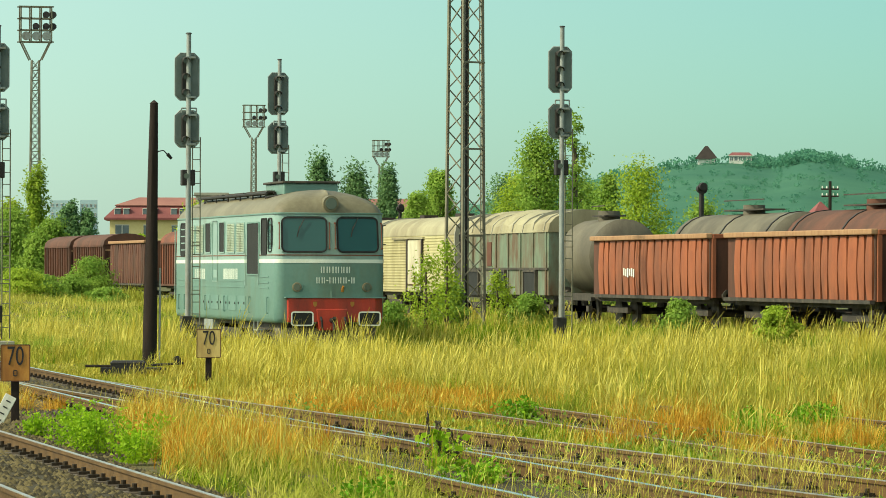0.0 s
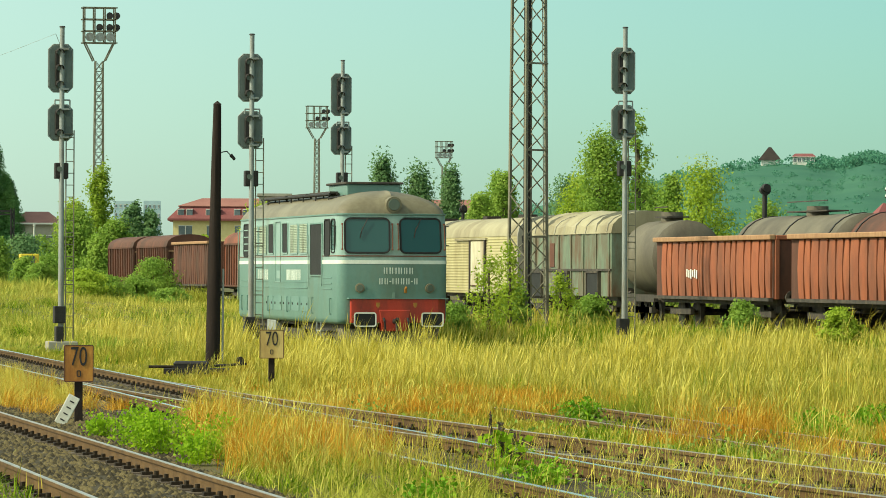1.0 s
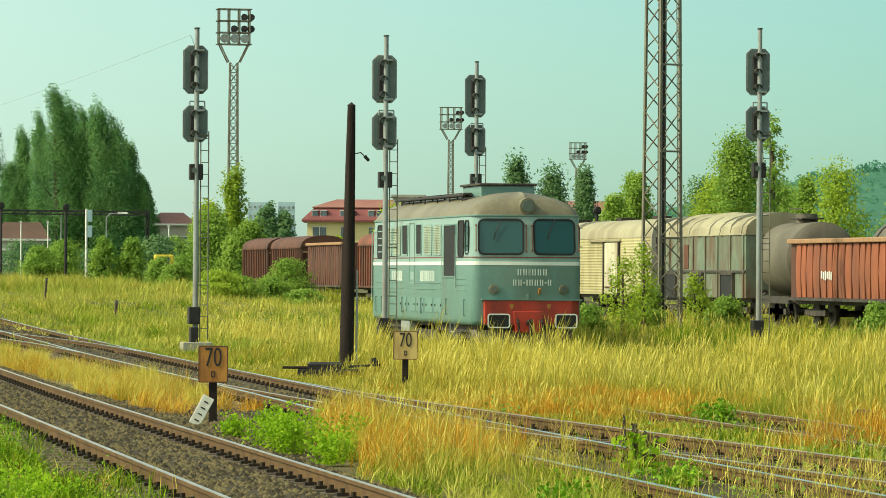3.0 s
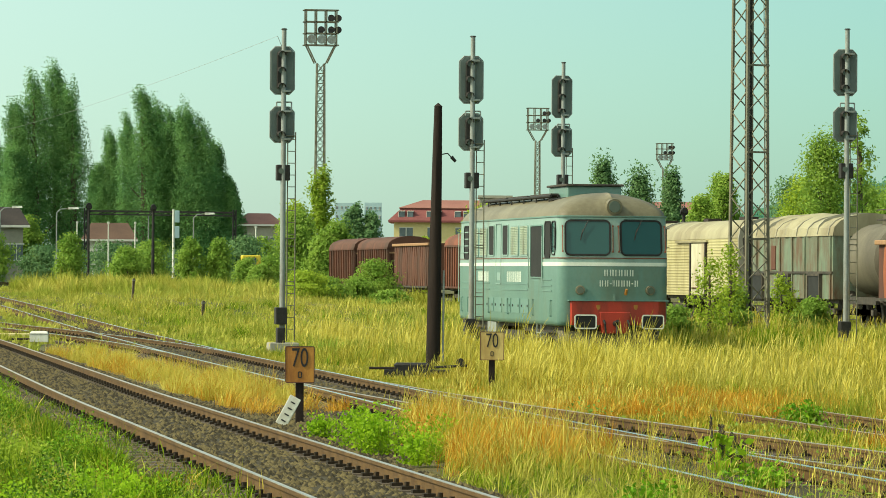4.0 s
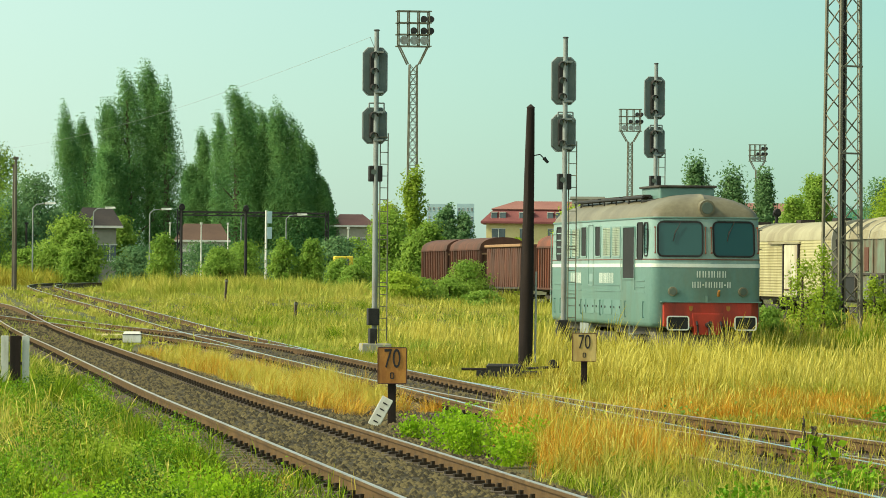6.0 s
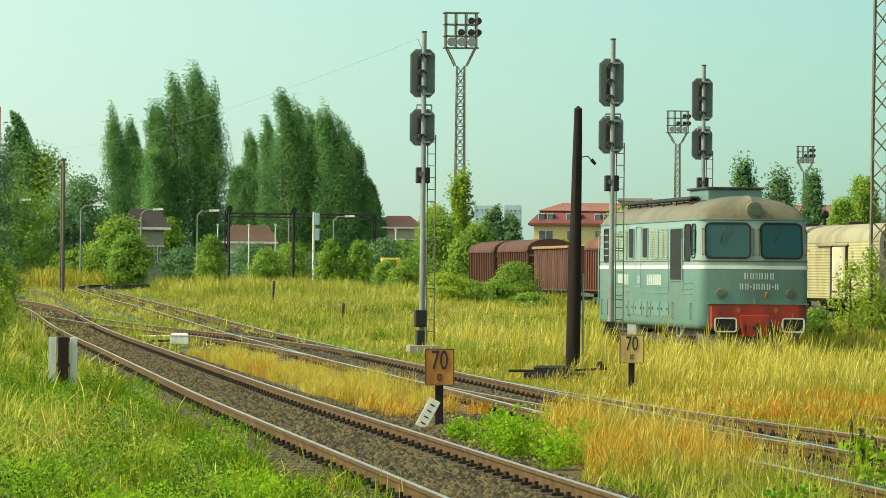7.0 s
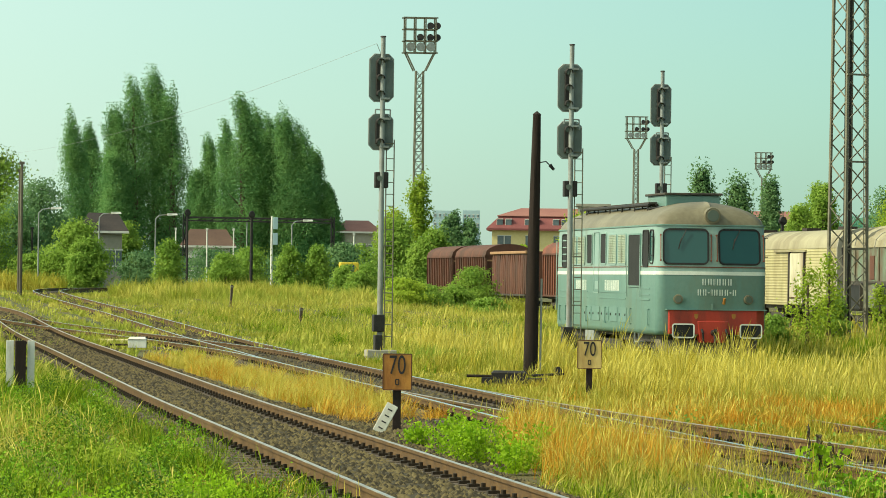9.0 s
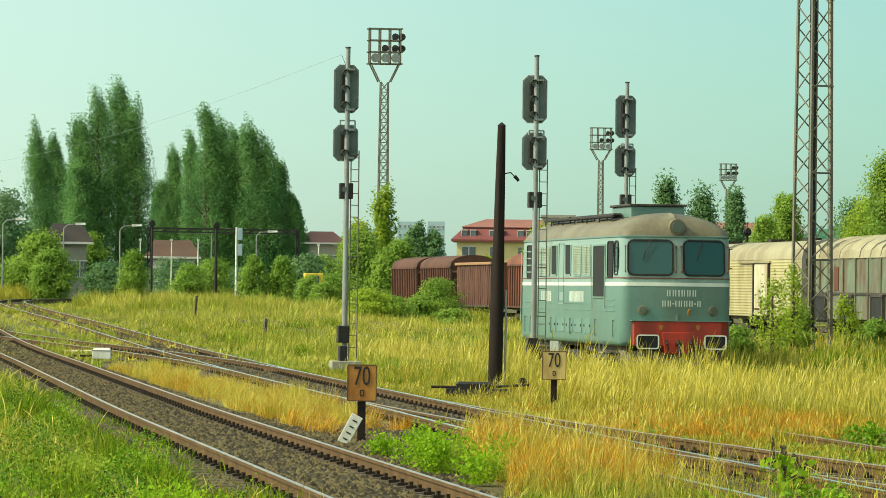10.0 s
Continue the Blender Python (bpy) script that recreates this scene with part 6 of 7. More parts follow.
def blades(name, x, y, h, half, material, label, droop=0.28, head=0.0, tuft=0.6, wind=0.04):
    """Grass in tufts: blades fan out from each tuft's middle, bend over and taper to a tip; with head, a seed head swells near the top."""
    inside = x > 0.0217 * y - 0.8  # the yard ends at its western hedge
    x, y, h, half = x[inside], y[inside], h[inside], half[inside]
    n = len(x)
    i, j = np.floor(x / tuft), np.floor(y / tuft)
    cx, cy = (i + 0.2 + 0.6 * chance(i, j, 1)) * tuft, (j + 0.2 + 0.6 * chance(i, j, 2)) * tuft
    dx, dy = x - cx, y - cy
    out = np.hypot(dx, dy) / tuft
    pull = 0.75 - 0.35 * chance(i, j, 3)
    x, y = cx + dx * pull, cy + dy * pull
    h = np.clip(h * (0.52 + 0.72 * chance(i, j, 4)) * (1.12 - 0.3 * out), 0.04, None)
    z = ground_z(x, y)
    on_bed = np.zeros(n)
    for line, zz in ((A_LINE, -0.17), (B_LINE, -0.17)):
        ys, xs = bend(line)
        on_bed = np.where(np.abs(x - np.interp(y, ys, xs)) < np.where(y > 120, 0.9, 1.6), 1, on_bed)
    z = np.where(on_bed > 0, -0.19 + rise(x, y), z)
    a = np.arctan2(dy, dx) + RNG.normal(0, 0.9, n)
    face = RNG.normal(0, 0.7, n)
    side = np.stack([np.cos(face), np.sin(face), np.zeros(n)], 1)
    by = np.abs(RNG.normal(0, droop, n)) * (0.55 + 1.1 * out) + 0.05
    lean = wind * (0.4 + 1.2 * chance(i, j, 5))
    way = np.stack([np.cos(a) * by + lean, np.sin(a) * by, -0.30 * by], 1) * h[:, None]
    root = np.stack([x, y, z - 0.03], 1)
    up = np.zeros((n, 3))
    up[:, 2] = h
    hw = half[:, None] * side

    def at(f):
        return root + up * f + way * f * f

    if head:
        v = np.stack([root, at(0.70) + hw * 0.3, at(0.70) - hw * 0.3, at(0.86) + hw, at(0.86) - hw, at(1.0)], 1)
        faces = np.array([(0, 1, 2), (2, 1, 3), (2, 3, 4), (4, 3, 5)])
    else:
        v = np.stack([root, at(0.5) + hw, at(0.5) - hw, at(1.0)], 1)
        faces = np.array([(0, 1, 2), (2, 1, 3)])
    me = cloud_mesh(name, v, faces, M[material])
    return tagged(new(name, me), label, "grass", kind="stuff")


def scatter(n, x0, x1, y0, y1, slope=None, near=1.0, patch=0.0, seed=0.0):
    """Plan places, thicker towards the camera's end of the yard; slope bounds x by x1 <= slope * y."""
    y = y0 + (y1 - y0) * RNG.random(n) ** near
    hi = np.minimum(x1, slope * y) if slope else np.full(n, x1)
    x = x0 + (hi - x0) * RNG.random(n)
    keep = hi > x0
    if patch:
        f = np.sin(x * 1.7 + seed) * np.sin(y * 0.9 + 2 * seed) + 0.6 * np.sin(x * 0.6 - y * 0.35 + seed) + 0.5 * np.sin(x * 4.1 + y * 2.3)
        keep &= RNG.random(n) < np.clip(0.5 + f * patch, 0.04, 1)
    return x[keep], y[keep]


def clear_of(x, y, lines, width):
    keep = np.ones(len(x), bool)
    for line in lines:
        ys, xs = bend(line)
        inside = (y > ys[0]) & (y < ys[-1])
        keep &= ~(inside & (np.abs(x - np.interp(y, ys, xs)) < width))
    return x[keep], y[keep]


def lay(name, pts, h0, h1, w0, w1, material, label, **kw):
    x, y = pts
    n = len(x)
    blades(name, x, y, RNG.uniform(h0, h1, n) * RNG.uniform(0.75, 1.1, n), RNG.uniform(w0, w1, n), material, label, **kw)


def near_b(y):
    ys, xs = bend(B_LINE)
    return np.interp(y, ys, xs)


def field(n, y0, y1, off0, xmax, slope, near=1.0, patch=0.0, seed=0.0, right_of=None):
    """Places right of the second track, from off0 metres beside it out to xmax."""
    y = y0 + (y1 - y0) * RNG.random(n) ** near
    lo, hi = near_b(y) + off0, np.minimum(xmax, slope * y)
    x = lo + (hi - lo) * RNG.random(n)
    keep = hi > lo
    if patch:
        f = np.sin(x * 1.1 + seed) * np.sin(y * 0.6 + 2 * seed) + 0.7 * np.sin(x * 0.5 - y * 0.3 + seed) + 0.5 * np.sin(x * 3.1 + y * 1.7)
        keep &= RNG.random(n) < np.clip(0.45 + f * patch, 0.03, 1)
    return x[keep], y[keep]


def tall(pts, h0, h1):
    """Heights that swell and sink over the field, low beside the second track and by the turnout."""
    x, y = pts
    n = len(x)
    h = RNG.uniform(h0, h1, n) * (0.80 + 0.36 * np.sin(x * 0.8 + 0.5 * y) * np.sin(0.33 * y - 0.4 * x) + 0.12 * np.sin(2.3 * x + 1.1 * y))
    beside = smoothstep(1.4, 4.8, x - near_b(y))
    front = smoothstep(51, 65, y)
    return np.clip(h * (0.30 + 0.70 * beside) * (0.22 + 0.78 * front), 0.07, None)


def lay_tall(name, pts, h0, h1, w0, w1, material, label, **kw):
    n = len(pts[0])
    blades(name, pts[0], pts[1], tall(pts, h0, h1), RNG.uniform(w0, w1, n), material, label, **kw)


# tall dry grass before the yard track
C_CLEAR = [C_LINE, [(30, 15.1), (58, 15.1)]]
lay_tall("dry_grass", clear_of(*field(160000, 44, 100, 1.3, 36, 0.385), C_CLEAR, 0.95), 0.40, 0.78, 0.0040, 0.0075, "grass_dry", "tall dry straw-coloured grass", droop=0.36, tuft=0.8)
lay_tall("dry_grass_stalks", clear_of(*field(60000, 46, 100, 1.6, 36, 0.385, 0.95, 0.5, 1.0), C_CLEAR, 0.9), 0.62, 1.0, 0.0035, 0.0075, "grass_pale", "pale seeding grass stalks", head=1, droop=0.17, tuft=0.7, wind=0.08)
lay_tall("tall_grass", field(52000, 80, 118, 5.0, 31, 0.385, 1.0, 0.4, 3.0), 0.75, 1.22, 0.0045, 0.0085, "grass_pale", "tall dry grass round the locomotive", head=1, droop=0.16, tuft=0.9, wind=0.10)
lay_tall("green_undergrowth", clear_of(*field(75000, 34, 100, 1.2, 36, 0.385, 0.9, 0.6, 5.0), C_CLEAR, 0.8), 0.30, 0.62, 0.004, 0.009, "grass_green", "green undergrowth below the dry grass", droop=0.6, tuft=1.1)
lay_tall("orange_grass", clear_of(*field(60000, 50, 76, 2.0, 30, 0.385, 0.9, 0.7, 8.0), C_CLEAR, 0.9), 0.30, 0.62, 0.003, 0.006, "grass_gold", "orange-gold dry grass before the yard track", droop=0.6, tuft=0.9)
# meadow beyond
lay_tall("meadow_grass", field(150000, 96, 240, 1.9, 62, 0.36, 1.3), 0.40, 0.74, 0.0065, 0.0135, "grass_mixed", "yellow-green meadow grass", droop=0.55, tuft=1.6)
lay_tall("meadow_stalks", field(42000, 94, 190, 2.2, 50, 0.36, 1.2, 0.55, 2.0), 0.5, 0.85, 0.005, 0.010, "grass_pale", "dry stalks in the meadow", head=1, tuft=1.3, wind=0.08)
lay_tall("meadow_green", field(90000, 92, 180, 2.2, 50, 0.36, 1.1, 0.6, 6.0), 0.35, 0.65, 0.006, 0.013, "grass_green", "green tufts in the meadow", droop=0.6, tuft=2.0)
lay("far_meadow_grass", clear_of(*clear_of(*scatter(95000, -8, 24, 98, 330, None, 1.35), [A_LINE], 1.1), [B_LINE, X_LINE, [(98, 7.6), (110, 7.7)]], 0.5), 0.12, 0.34, 0.011, 0.022, "grass_mixed", "yellow-green grass along the curving tracks", droop=0.6, tuft=1.5)


# between the running tracks
def tuft(n, y0, y1, grow):
    y = y0 + (y1 - y0) * RNG.random(n)
    lo = 6.75 + np.clip(y - 37, 0, None) * grow
    x = lo + (8.75 - lo) * RNG.random(n)
    return x, y


lay("golden_grass", tuft(21000, 39.3, 49.0, 0.11), 0.20, 0.60, 0.0018, 0.0042, "grass_gold", "golden dry grass tuft between the tracks", droop=0.42, tuft=0.65)
lay("golden_stalks", tuft(2900, 35.0, 50.0, 0.10), 0.42, 0.85, 0.0018, 0.0036, "grass_pale", "pale stalks above the golden tuft", head=1, droop=0.24, tuft=0.5, wind=0.08)
lay("tuft_green", tuft(7000, 35.0, 50.0, 0.11), 0.14, 0.36, 0.0025, 0.0055, "grass_green", "green grass at the foot of the golden tuft", droop=0.8, tuft=0.8)
lay("tuft_straw", tuft(4500, 38.0, 50.0, 0.12), 0.25, 0.66, 0.0018, 0.0042, "grass_dry", "pale straw in the golden tuft", droop=0.6, tuft=0.7)


def clumps_at(spots, n, spread):
    k = RNG.integers(0, len(spots), n)
    p = np.array(spots)[k] + RNG.normal(0, spread, (n, 2))
    return p[:, 0], p[:, 1]


ORANGE_SPOTS = [(15.45, 49.0), (14.9, 44.6), (17.2, 54.2), (14.1, 47.4), (18.6, 51.5)]
PLUME_SPOTS = [(15.2, 75.0), (15.0, 72.5), (15.4, 70.0), (15.6, 67.5), (16.3, 73.5), (15.9, 77.0), (17.4, 75.5)]
lay("pale_plumes", clumps_at(PLUME_SPOTS, 10000, 0.60), 0.62, 1.0, 0.0032, 0.0060, "grass_pale", "dense pale plumes of seeding grass beside the sign", head=1, droop=0.18, tuft=0.6, wind=0.10)
lay("mast_green", clumps_at([(25.0, 104.0), (26.4, 107.0), (27.6, 110.5), (28.6, 113.5), (29.8, 112.0), (26.0, 100.5)], 30000, 1.5), 0.45, 0.95, 0.005, 0.011, "grass_green", "dark green grass and scrub before the lattice mast", droop=0.5, tuft=1.3)
lay("orange_mat", clumps_at([(15.8, 63.0), (17.2, 64.5), (14.6, 62.0), (18.8, 66.0), (20.5, 68.0)], 12000, 0.85), 0.25, 0.50, 0.0028, 0.0055, "grass_gold", "matted orange grass behind the turnout", droop=0.6, tuft=0.8)
lay("turnout_grass", scatter(15000, 8.4, 13.6, 29, 41, None, 0.9, 0.55, 6.0), 0.08, 0.28, 0.0025, 0.0055, "grass_mixed", "yellow-green grass growing between the turnout rails", droop=0.7, tuft=0.5)
lay("turnout_stalks", scatter(1500, 9.0, 13.4, 30, 38, None, 0.9, 0.7, 1.2), 0.38, 0.72, 0.0026, 0.0050, "grass_pale", "pale seed stalks growing between the turnout rails", head=1, droop=0.28, tuft=0.45, wind=0.06)
lay("siding_green", clear_of(*scatter(26000, 13.0, 24.0, 43, 62, 0.385, 1.0, 0.5, 3.1), [[(30, 15.1), (62, 15.1)]], 0.5), 0.08, 0.32, 0.003, 0.007, "grass_green", "low green grass round the overgrown siding", droop=0.8, tuft=0.7)
lay("siding_tufts", clumps_at(ORANGE_SPOTS, 2600, 0.30), 0.30, 0.75, 0.002, 0.0045, "grass_gold", "orange dry tufts beside the siding", droop=0.5, tuft=0.5)
lay("orange_patch", clumps_at([(14.3, 59.0), (15.6, 62.0), (13.0, 57.5), (17.5, 60.5)], 7000, 0.8), 0.22, 0.50, 0.0025, 0.0055, "grass_gold", "orange grass patch behind the turnout", droop=0.55, tuft=0.7)
lay("siding_stalks", clumps_at(ORANGE_SPOTS, 420, 0.24), 0.85, 1.25, 0.004, 0.0075, "grass_pale", "tall pale seeding stalks beside the siding", head=1, droop=0.22, tuft=0.4, wind=0.06)
lay("verge_mix", scatter(12000, 6.7, 8.6, 27, 38.5, None, 1.0, 0.5, 2.0), 0.12, 0.36, 0.003, 0.007, "grass_mixed", "green and yellow grass beside the main track", droop=0.8, tuft=0.4)
lay("golden_grass_low", scatter(15000, 6.95, 8.35, 56, 97, None, 1.3, 0.9, 0.4), 0.16, 0.50, 0.0016, 0.0036, "grass_gold", "low golden grass between the tracks", droop=0.75, tuft=1.1)
lay("golden_grass_pale", scatter(46000, 7.0, 8.3, 57, 97, None, 1.3, 0.6, 1.4), 0.2, 0.5, 0.0016, 0.0036, "grass_pale", "pale dry grass between the tracks", droop=0.5, tuft=1.1, wind=0.08)
lay("rail_stalks", scatter(3000, 6.8, 13.5, 28, 45, None, 0.8, 0.6, 0.5), 0.35, 0.75, 0.0018, 0.0036, "grass_pale", "pale grass stalks standing among the rails", head=1, droop=0.22, tuft=0.5, wind=0.08)
lay("track_weeds", clear_of(*scatter(22000, 8.3, 14.5, 28, 50, None, 1.0, 0.65, 4.0), [B_LINE, C_LINE], 0.9), 0.05, 0.20, 0.0035, 0.007, "grass_mixed", "weedy grass growing through the turnout", droop=0.8, tuft=0.5)
lay("track_straw", clear_of(*scatter(15000, 8.6, 17.0, 30, 58, None, 1.0, 0.6, 7.0), [B_LINE, C_LINE], 0.85), 0.06, 0.26, 0.0035, 0.007, "grass_dry", "dry straw lying among the turnout rails", droop=0.9, tuft=0.6)
lay("verge_grass", scatter(14000, 6.9, 8.5, 111, 150, None, 1.2, 0.5, 1.0), 0.12, 0.35, 0.008, 0.016, "grass_mixed", "thin grass between the tracks")
# lush near verge
lay("lush_grass", scatter(120000, 0.0, 3.75, 23, 75, None, 1.5, 0.6, 1.7), 0.12, 0.42, 0.003, 0.0075, "grass_green", "fresh green grass beside the main track", droop=0.9, tuft=1.0)
lay("lush_straw", scatter(11000, -3.0, 3.8, 23, 80, None, 1.4, 0.6, 2.2), 0.10, 0.36, 0.003, 0.006, "grass_mixed", "olive dry grass mixed into the green verge", droop=0.9, tuft=0.6)
lay("lush_grass_far", scatter(30000, -6.0, 4.0, 70, 150, None, 1.2), 0.2, 0.5, 0.007, 0.015, "grass_mixed", "green-yellow grass along the main track", droop=0.7, tuft=1.0)
lay("lush_green_far", scatter(26000, 0.5, 4.0, 62, 130, None, 1.2, 0.5, 0.9), 0.2, 0.5, 0.006, 0.013, "grass_green", "green grass in the far verge of the main track", droop=0.7, tuft=1.4)
lay("tall_verge_grass", scatter(9000, -3.0, 4.2, 104, 158, None, 1.0, 0.4, 2.7), 0.5, 1.05, 0.009, 0.018, "grass_mixed", "tall yellow-green grass beside the bend of the main track", droop=0.5, tuft=1.2)
lay("ragged_verge", scatter(24000, 3.3, 4.35, 24, 90, None, 1.3, 0.7, 4.4), 0.06, 0.30, 0.003, 0.007, "grass_green", "ragged grass creeping up to the rail", droop=0.9, tuft=0.5)
lay("bed_weeds", scatter(1500, 4.7, 5.9, 26, 100, None, 1.2, 0.9, 6.4), 0.04, 0.13, 0.003, 0.006, "grass_mixed", "sparse grass in the ballast of the main track", droop=0.9, tuft=0.6)


def on_track(n, line, y0, y1, o0, o1):
    ys, xs = bend(line)
    y = y0 + (y1 - y0) * RNG.random(n)
    return np.interp(y, ys, xs) + RNG.uniform(o0, o1, n), y


lay("track_grass_main", on_track(2600, A_LINE, 108, 172, -0.6, 1.3), 0.08, 0.22, 0.008, 0.016, "grass_mixed", "grass in the far ballast of the main track", droop=0.7, tuft=2.2)
lay("track_grass_second", on_track(6500, B_LINE, 128, 222, -1.4, -0.2), 0.12, 0.36, 0.010, 0.020, "grass_mixed", "grass growing over the far second track", droop=0.7, tuft=2.0)
lay("far_tall_grass", clear_of(*scatter(26000, -8, 13, 238, 268, None), [B_LINE], 1.3), 0.7, 1.35, 0.012, 0.024, "grass_dry", "tall pale grass beyond the bend of the track", droop=0.5, tuft=2.0)
lay("far_tall_meadow", scatter(28000, 14.5, 38, 208, 232, None), 0.6, 1.2, 0.010, 0.022, "grass_mixed", "tall meadow grass before the shrubs", droop=0.5, tuft=2.0)
lay("verge_stalks", scatter(1200, -2.5, 3.0, 24, 80, None, 1.3, 0.6, 0.2), 0.30, 0.60, 0.0035, 0.006, "grass_pale", "pale seeding stalks in the green verge", head=1, droop=0.5, tuft=0.4)


def herbs(name, n, x0, x1, y0, y1, near, top, size, leaf, label, seed):
    x, y = scatter(n, x0, x1, y0, y1, None, near, 0.65, seed)
    m = len(x)
    mound = np.clip(0.45 + 0.55 * np.sin(x * 2.1 + seed) * np.sin(y * 0.8 + seed) + 0.35 * np.sin(x * 4.7 - y * 0.5), 0.06, 1.3)
    keep = RNG.random(m) < np.clip((mound - 0.22) * 2.2, 0.03, 1)
    x, y, mound = x[keep], y[keep], mound[keep]
    m = len(x)
    z = ground_z(x, y) + 1.25 * top * RNG.random(m) ** 0.7 * mound
    add_leaves(name, np.stack([x, y, z + 0.02, np.full(m, size)], 1), M[leaf], label, "herbs", kind="stuff", small=True)


herbs("verge_herbs", 70000, 0.0, 3.6, 24, 62, 1.4, 0.38, 0.015, "weed_leaf", "small broad-leaved herbs in the verge", 0.7)
herbs("verge_herbs_dark", 60000, 0.0, 3.5, 26, 75, 1.3, 0.36, 0.017, "verge_dark", "darker leafy herbs in the verge", 3.3)
herbs("verge_herbs_bright", 36000, 0.0, 3.7, 24, 70, 1.4, 0.34, 0.015, "bright_leaf", "yellow-green leafy herbs in the verge", 5.1)
lay("verge_tall_stalks", clumps_at([(1.5, 45.0), (1.1, 41.0), (2.0, 47.5), (1.3, 50.0), (0.9, 38.0)], 900, 0.55), 0.45, 0.85, 0.003, 0.0055, "grass_pale", "tall pale seeding grass standing in the green verge", head=1, droop=0.45, tuft=0.5, wind=0.08)
lay("verge_dry_tufts", clumps_at([(1.5, 45.5), (2.2, 52.0), (1.6, 58.0), (2.8, 48.0), (2.9, 36.0)], 1600, 0.7), 0.2, 0.5, 0.003, 0.006, "grass_dry", "dry tufts in the green verge", droop=0.7, tuft=0.6)
herbs("turnout_herbs", 5000, 8.6, 16.0, 30, 58, 1.0, 0.22, 0.032, "mid_leaf", "low leafy herbs round the turnout", 2.0)


def build_weed(x, y, r, h, count, leaf, label, size=0.034):
    count = int(count * 3.0)
    z = float(ground_z(x, y)) + 0.02
    t = thing("weed_clump", label, "weed", group="weed clumps")
    s = Shape()
    pts = []
    stems = max(6, count // 60)
    for k in range(stems):
        a, q = RNG.random() * 6.283, r * math.sqrt(RNG.random())
        b = (q * math.cos(a) * 0.75, q * math.sin(a) * 0.75, 0)
        top = (q * math.cos(a) * 1.1, q * math.sin(a) * 1.1, h * RNG.uniform(0.6, 1.05) * (1.1 - 0.45 * q / r))
        s.rod(b, top, 0.006, 0.003, n=4)
        m = count // stems
        f = RNG.random((m, 1)) ** 0.7
        p = np.array(b) * (1 - f) + np.array(top) * f + RNG.normal(0, 1, (m, 3)) * np.array([0.07, 0.07, 0.04])
        pts.append(p)
    tagged(part("stem", s, M["mid_leaf"], t), kind="stuff")
    p = np.concatenate(pts)
    p[:, 2] = np.clip(p[:, 2], 0.02, None)
    add_leaves("foliage", np.concatenate([p, np.full((len(p), 1), size)], 1), M[leaf], parent=t)
    t.matrix_world = Matrix.Translation((x, y, z))


for x, y, r, h, n in ((7.0, 44.0, 0.42, 0.46, 420), (7.35, 42.7, 0.36, 0.36, 300), (6.9, 45.6, 0.3, 0.34, 220), (6.95, 41.6, 0.30, 0.28, 200), (7.3, 46.6, 0.25, 0.3, 200), (7.0, 48.6, 0.25, 0.22, 160), (7.9, 52.0, 0.2, 0.22, 120)):
    build_weed(x, y, r * 0.85, h * 1.35, n, "weed_bright", "bright green broad-leaved weeds between the tracks", 0.026)
for x, y, r, h, n in ((9.75, 38.9, 0.18, 0.40, 130), (10.1, 39.8, 0.16, 0.32, 100), (7.6, 33.0, 0.25, 0.3, 200), (9.2, 36.0, 0.3, 0.35, 260)):
    build_weed(x, y, r, h, n, "weed_leaf", "green weeds growing by the turnout", 0.026)
for x, y, r, h, n in ((14.75, 55.0, 0.34, 0.48, 230), (19.0, 57.0, 0.5, 0.45, 400), (21.0, 60.0, 0.6, 0.5, 500), (17.5, 52.5, 0.5, 0.4, 350)):
    build_weed(x, y, r * 0.8, h, n, "weed_leaf", "leafy green weeds in the dry grass", 0.03)
for x, y, r, h, n in ((3.0, 33.5, 0.5, 0.42, 700), (1.9, 31.5, 0.5, 0.40, 600), (1.0, 36.0, 0.6, 0.5, 600), (2.6, 41.0, 0.5, 0.42, 500), (0.9, 43.5, 0.7, 0.55, 600), (1.8, 49.0, 0.6, 0.5, 500), (3.2, 29.5, 0.4, 0.32, 500), (0.6, 55.0, 0.8, 0.7, 600), (1.2, 68.0, 0.9, 0.8, 600), (3.3, 26.8, 0.4, 0.3, 400)):
    build_weed(x, y, r, h, n, "weed_bright" if y < 40 else "bright_leaf", "fresh green weeds in the lush verge", 0.02)


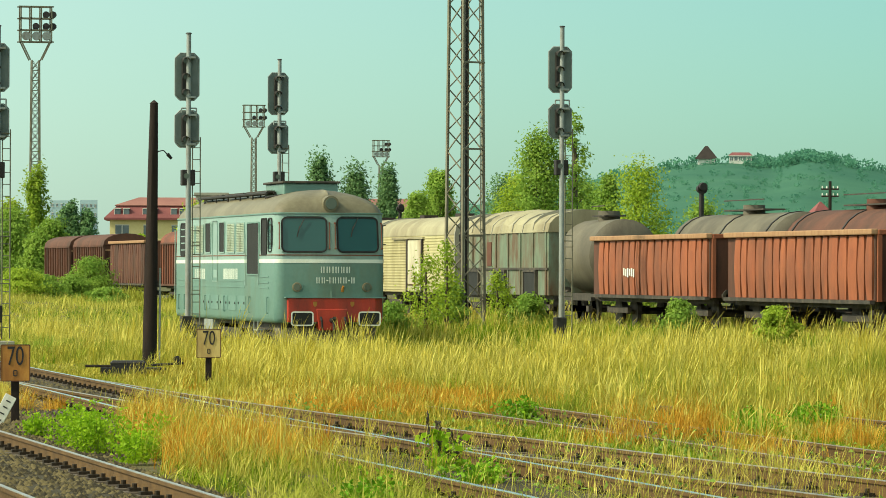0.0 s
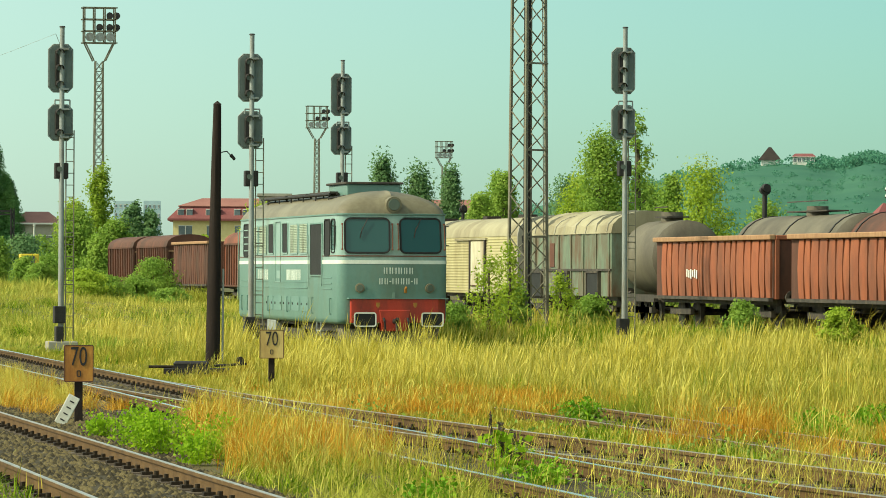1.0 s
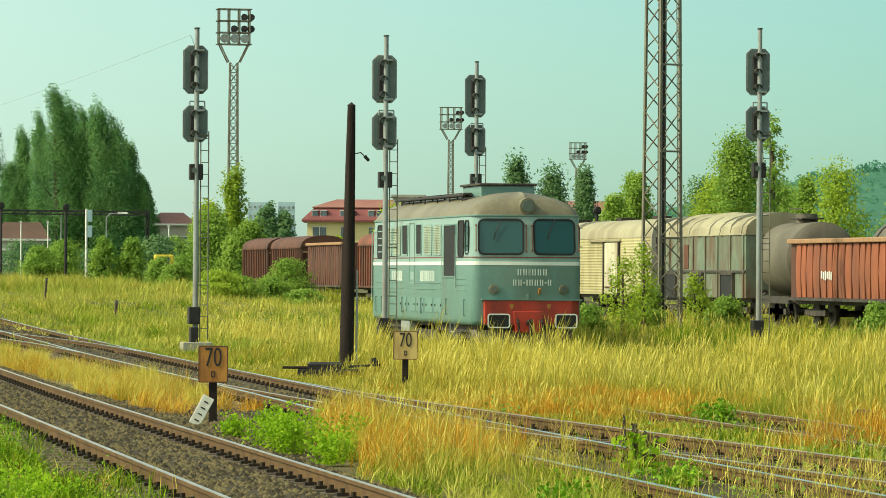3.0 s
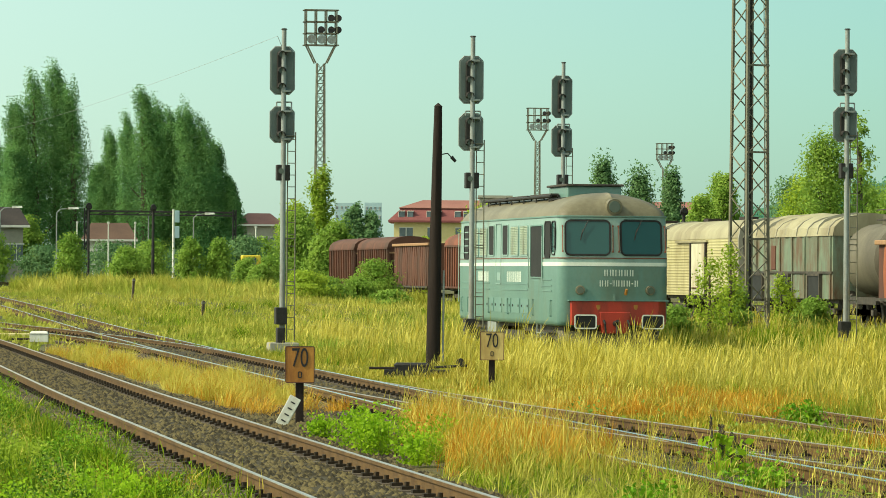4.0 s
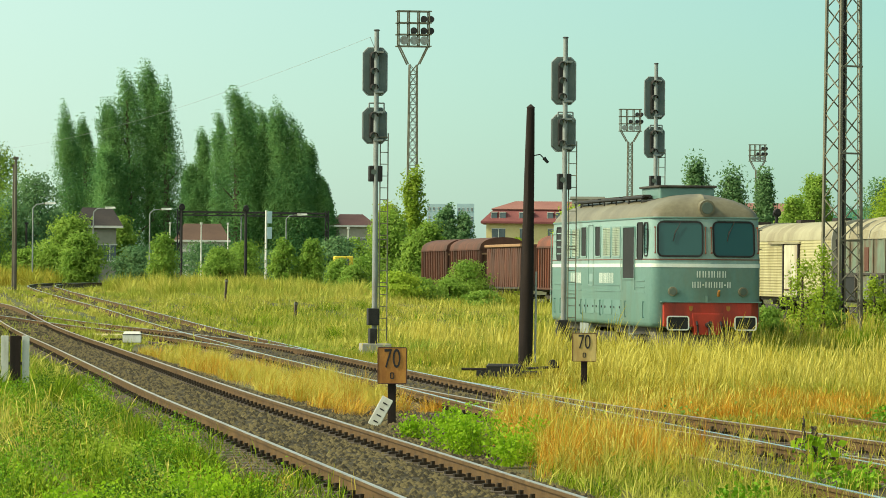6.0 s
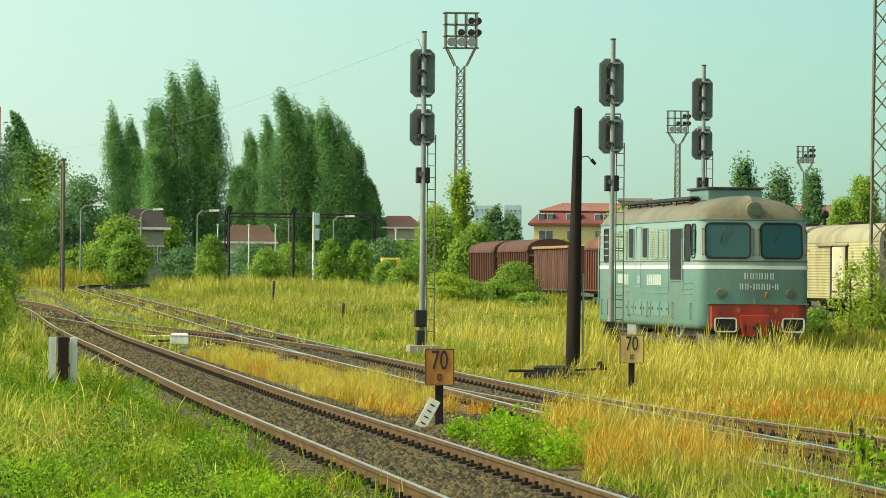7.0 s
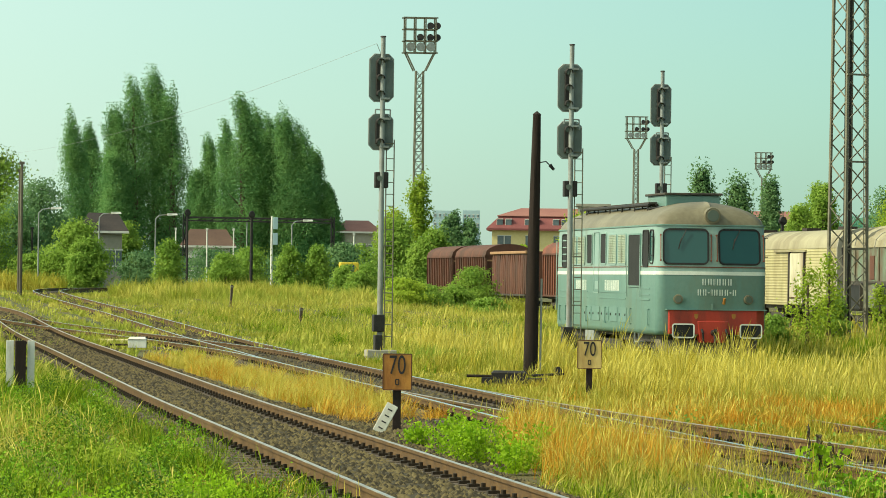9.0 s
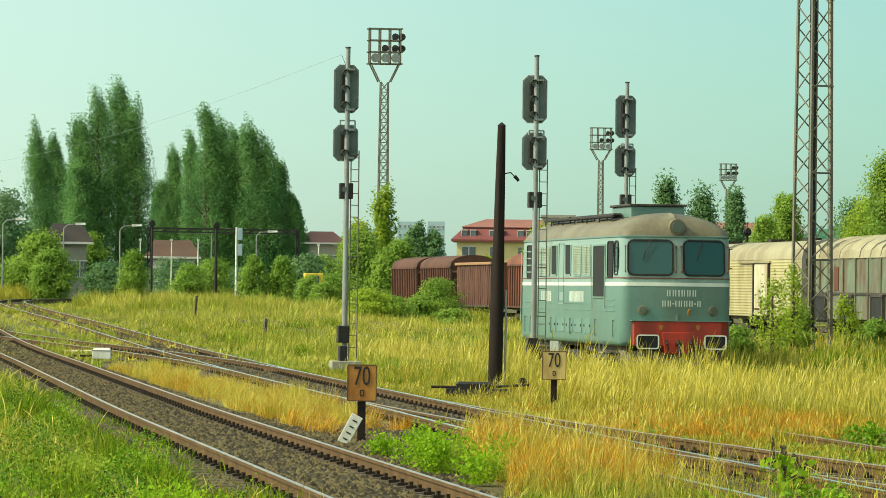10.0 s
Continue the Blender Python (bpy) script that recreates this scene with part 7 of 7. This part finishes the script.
def build_dock(x, y, h):
    """Broad-leaved dock with upright rust-brown seed spikes."""
    t = thing("dock_plant", "green dock plant with rust-brown seed spikes", "weed", group="weed clumps")
    p = []
    for k in range(3):
        top = (0.14 * (k - 1) + 0.03, 0.05 * k, h * (1 - 0.16 * k))
        part("stem", Shape().rod((0.05 * (k - 1), 0, 0), top, 0.007, 0.004, n=5), M["bark"], t)
        f = 0.45 + 0.55 * RNG.random((260, 1))
        q = np.array((0.05 * (k - 1), 0, 0)) * (1 - f) + np.array(top) * f + RNG.normal(0, 1, (260, 3)) * np.array([0.018, 0.018, 0.02]) * (1.35 - f)
        add_leaves("seed_spike", np.concatenate([q, np.full((260, 1), 0.011)], 1), M["bark"], "rust-brown seed spike", kind="stuff", parent=t)
    a = RNG.random(70) * 6.283
    r = RNG.random(70) * 0.26
    q = np.stack([r * np.cos(a), r * np.sin(a), h * 0.75 * RNG.random(70) ** 1.2, np.full(70, 0.055)], 1)
    add_leaves("foliage", q, M["weed_bright"], parent=t)
    t.matrix_world = Matrix.Translation((x, y, float(ground_z(x, y)) + 0.02))


build_dock(9.43, 38.1, 0.66)
build_dock(9.62, 38.5, 0.55)


# ---- small lineside odds and ends ----
def build_rock(x, y, z, r, material, label, name="stone"):
    s = Shape()
    rings = []
    for k in range(5):
        f = k / 4
        q = r * math.sin(math.pi * (0.12 + 0.76 * f))
        rings.append([(q * math.cos(a) * (1 + 0.2 * math.sin(3 * a + k)), q * 0.8 * math.sin(a), r * 1.1 * f) for a in [i * math.pi / 4 for i in range(8)]])
    s.loft(rings)
    solid(name, s, M[material], label, "stone", m=pose(x, y, z, 0, 0, 30))


build_rock(3.95, 66.5, -0.22, 0.09, "white", "white stone lying beside the main track")
build_rock(16.2, 52.0, -0.40, 0.16, "wall_grey", "grey stone in the dry grass")
build_rock(11.6, 47.0, -0.25, 0.18, "wall_grey", "rough grey stone by the turnout")
solid("concrete_slab", Shape().box(-0.75, 0.75, -0.35, 0.35, 0, 0.16), M["wall_yellow"], "pale concrete cable slab beside the crossover", "slab", m=pose(7.7, 117.0, -0.18, 0, 0, -8), bevel=0.02)
for x, y, h in ((17.4, 185.0, 1.2), (17.0, 152.0, 0.9)):
    t = thing("wooden_stake", "short weathered stake in the meadow", "stake")
    part("shaft", Shape().box(-0.05, 0.05, -0.05, 0.05, -0.2, h), M["bark"], t, bevel=0.008)
    part("nail_plate", Shape().box(-0.07, 0.07, -0.06, 0.06, h - 0.12, h - 0.04), M["mast_metal"], t)
    t.matrix_world = pose(x, y, float(ground_z(x, y)), 2, 3, 10)
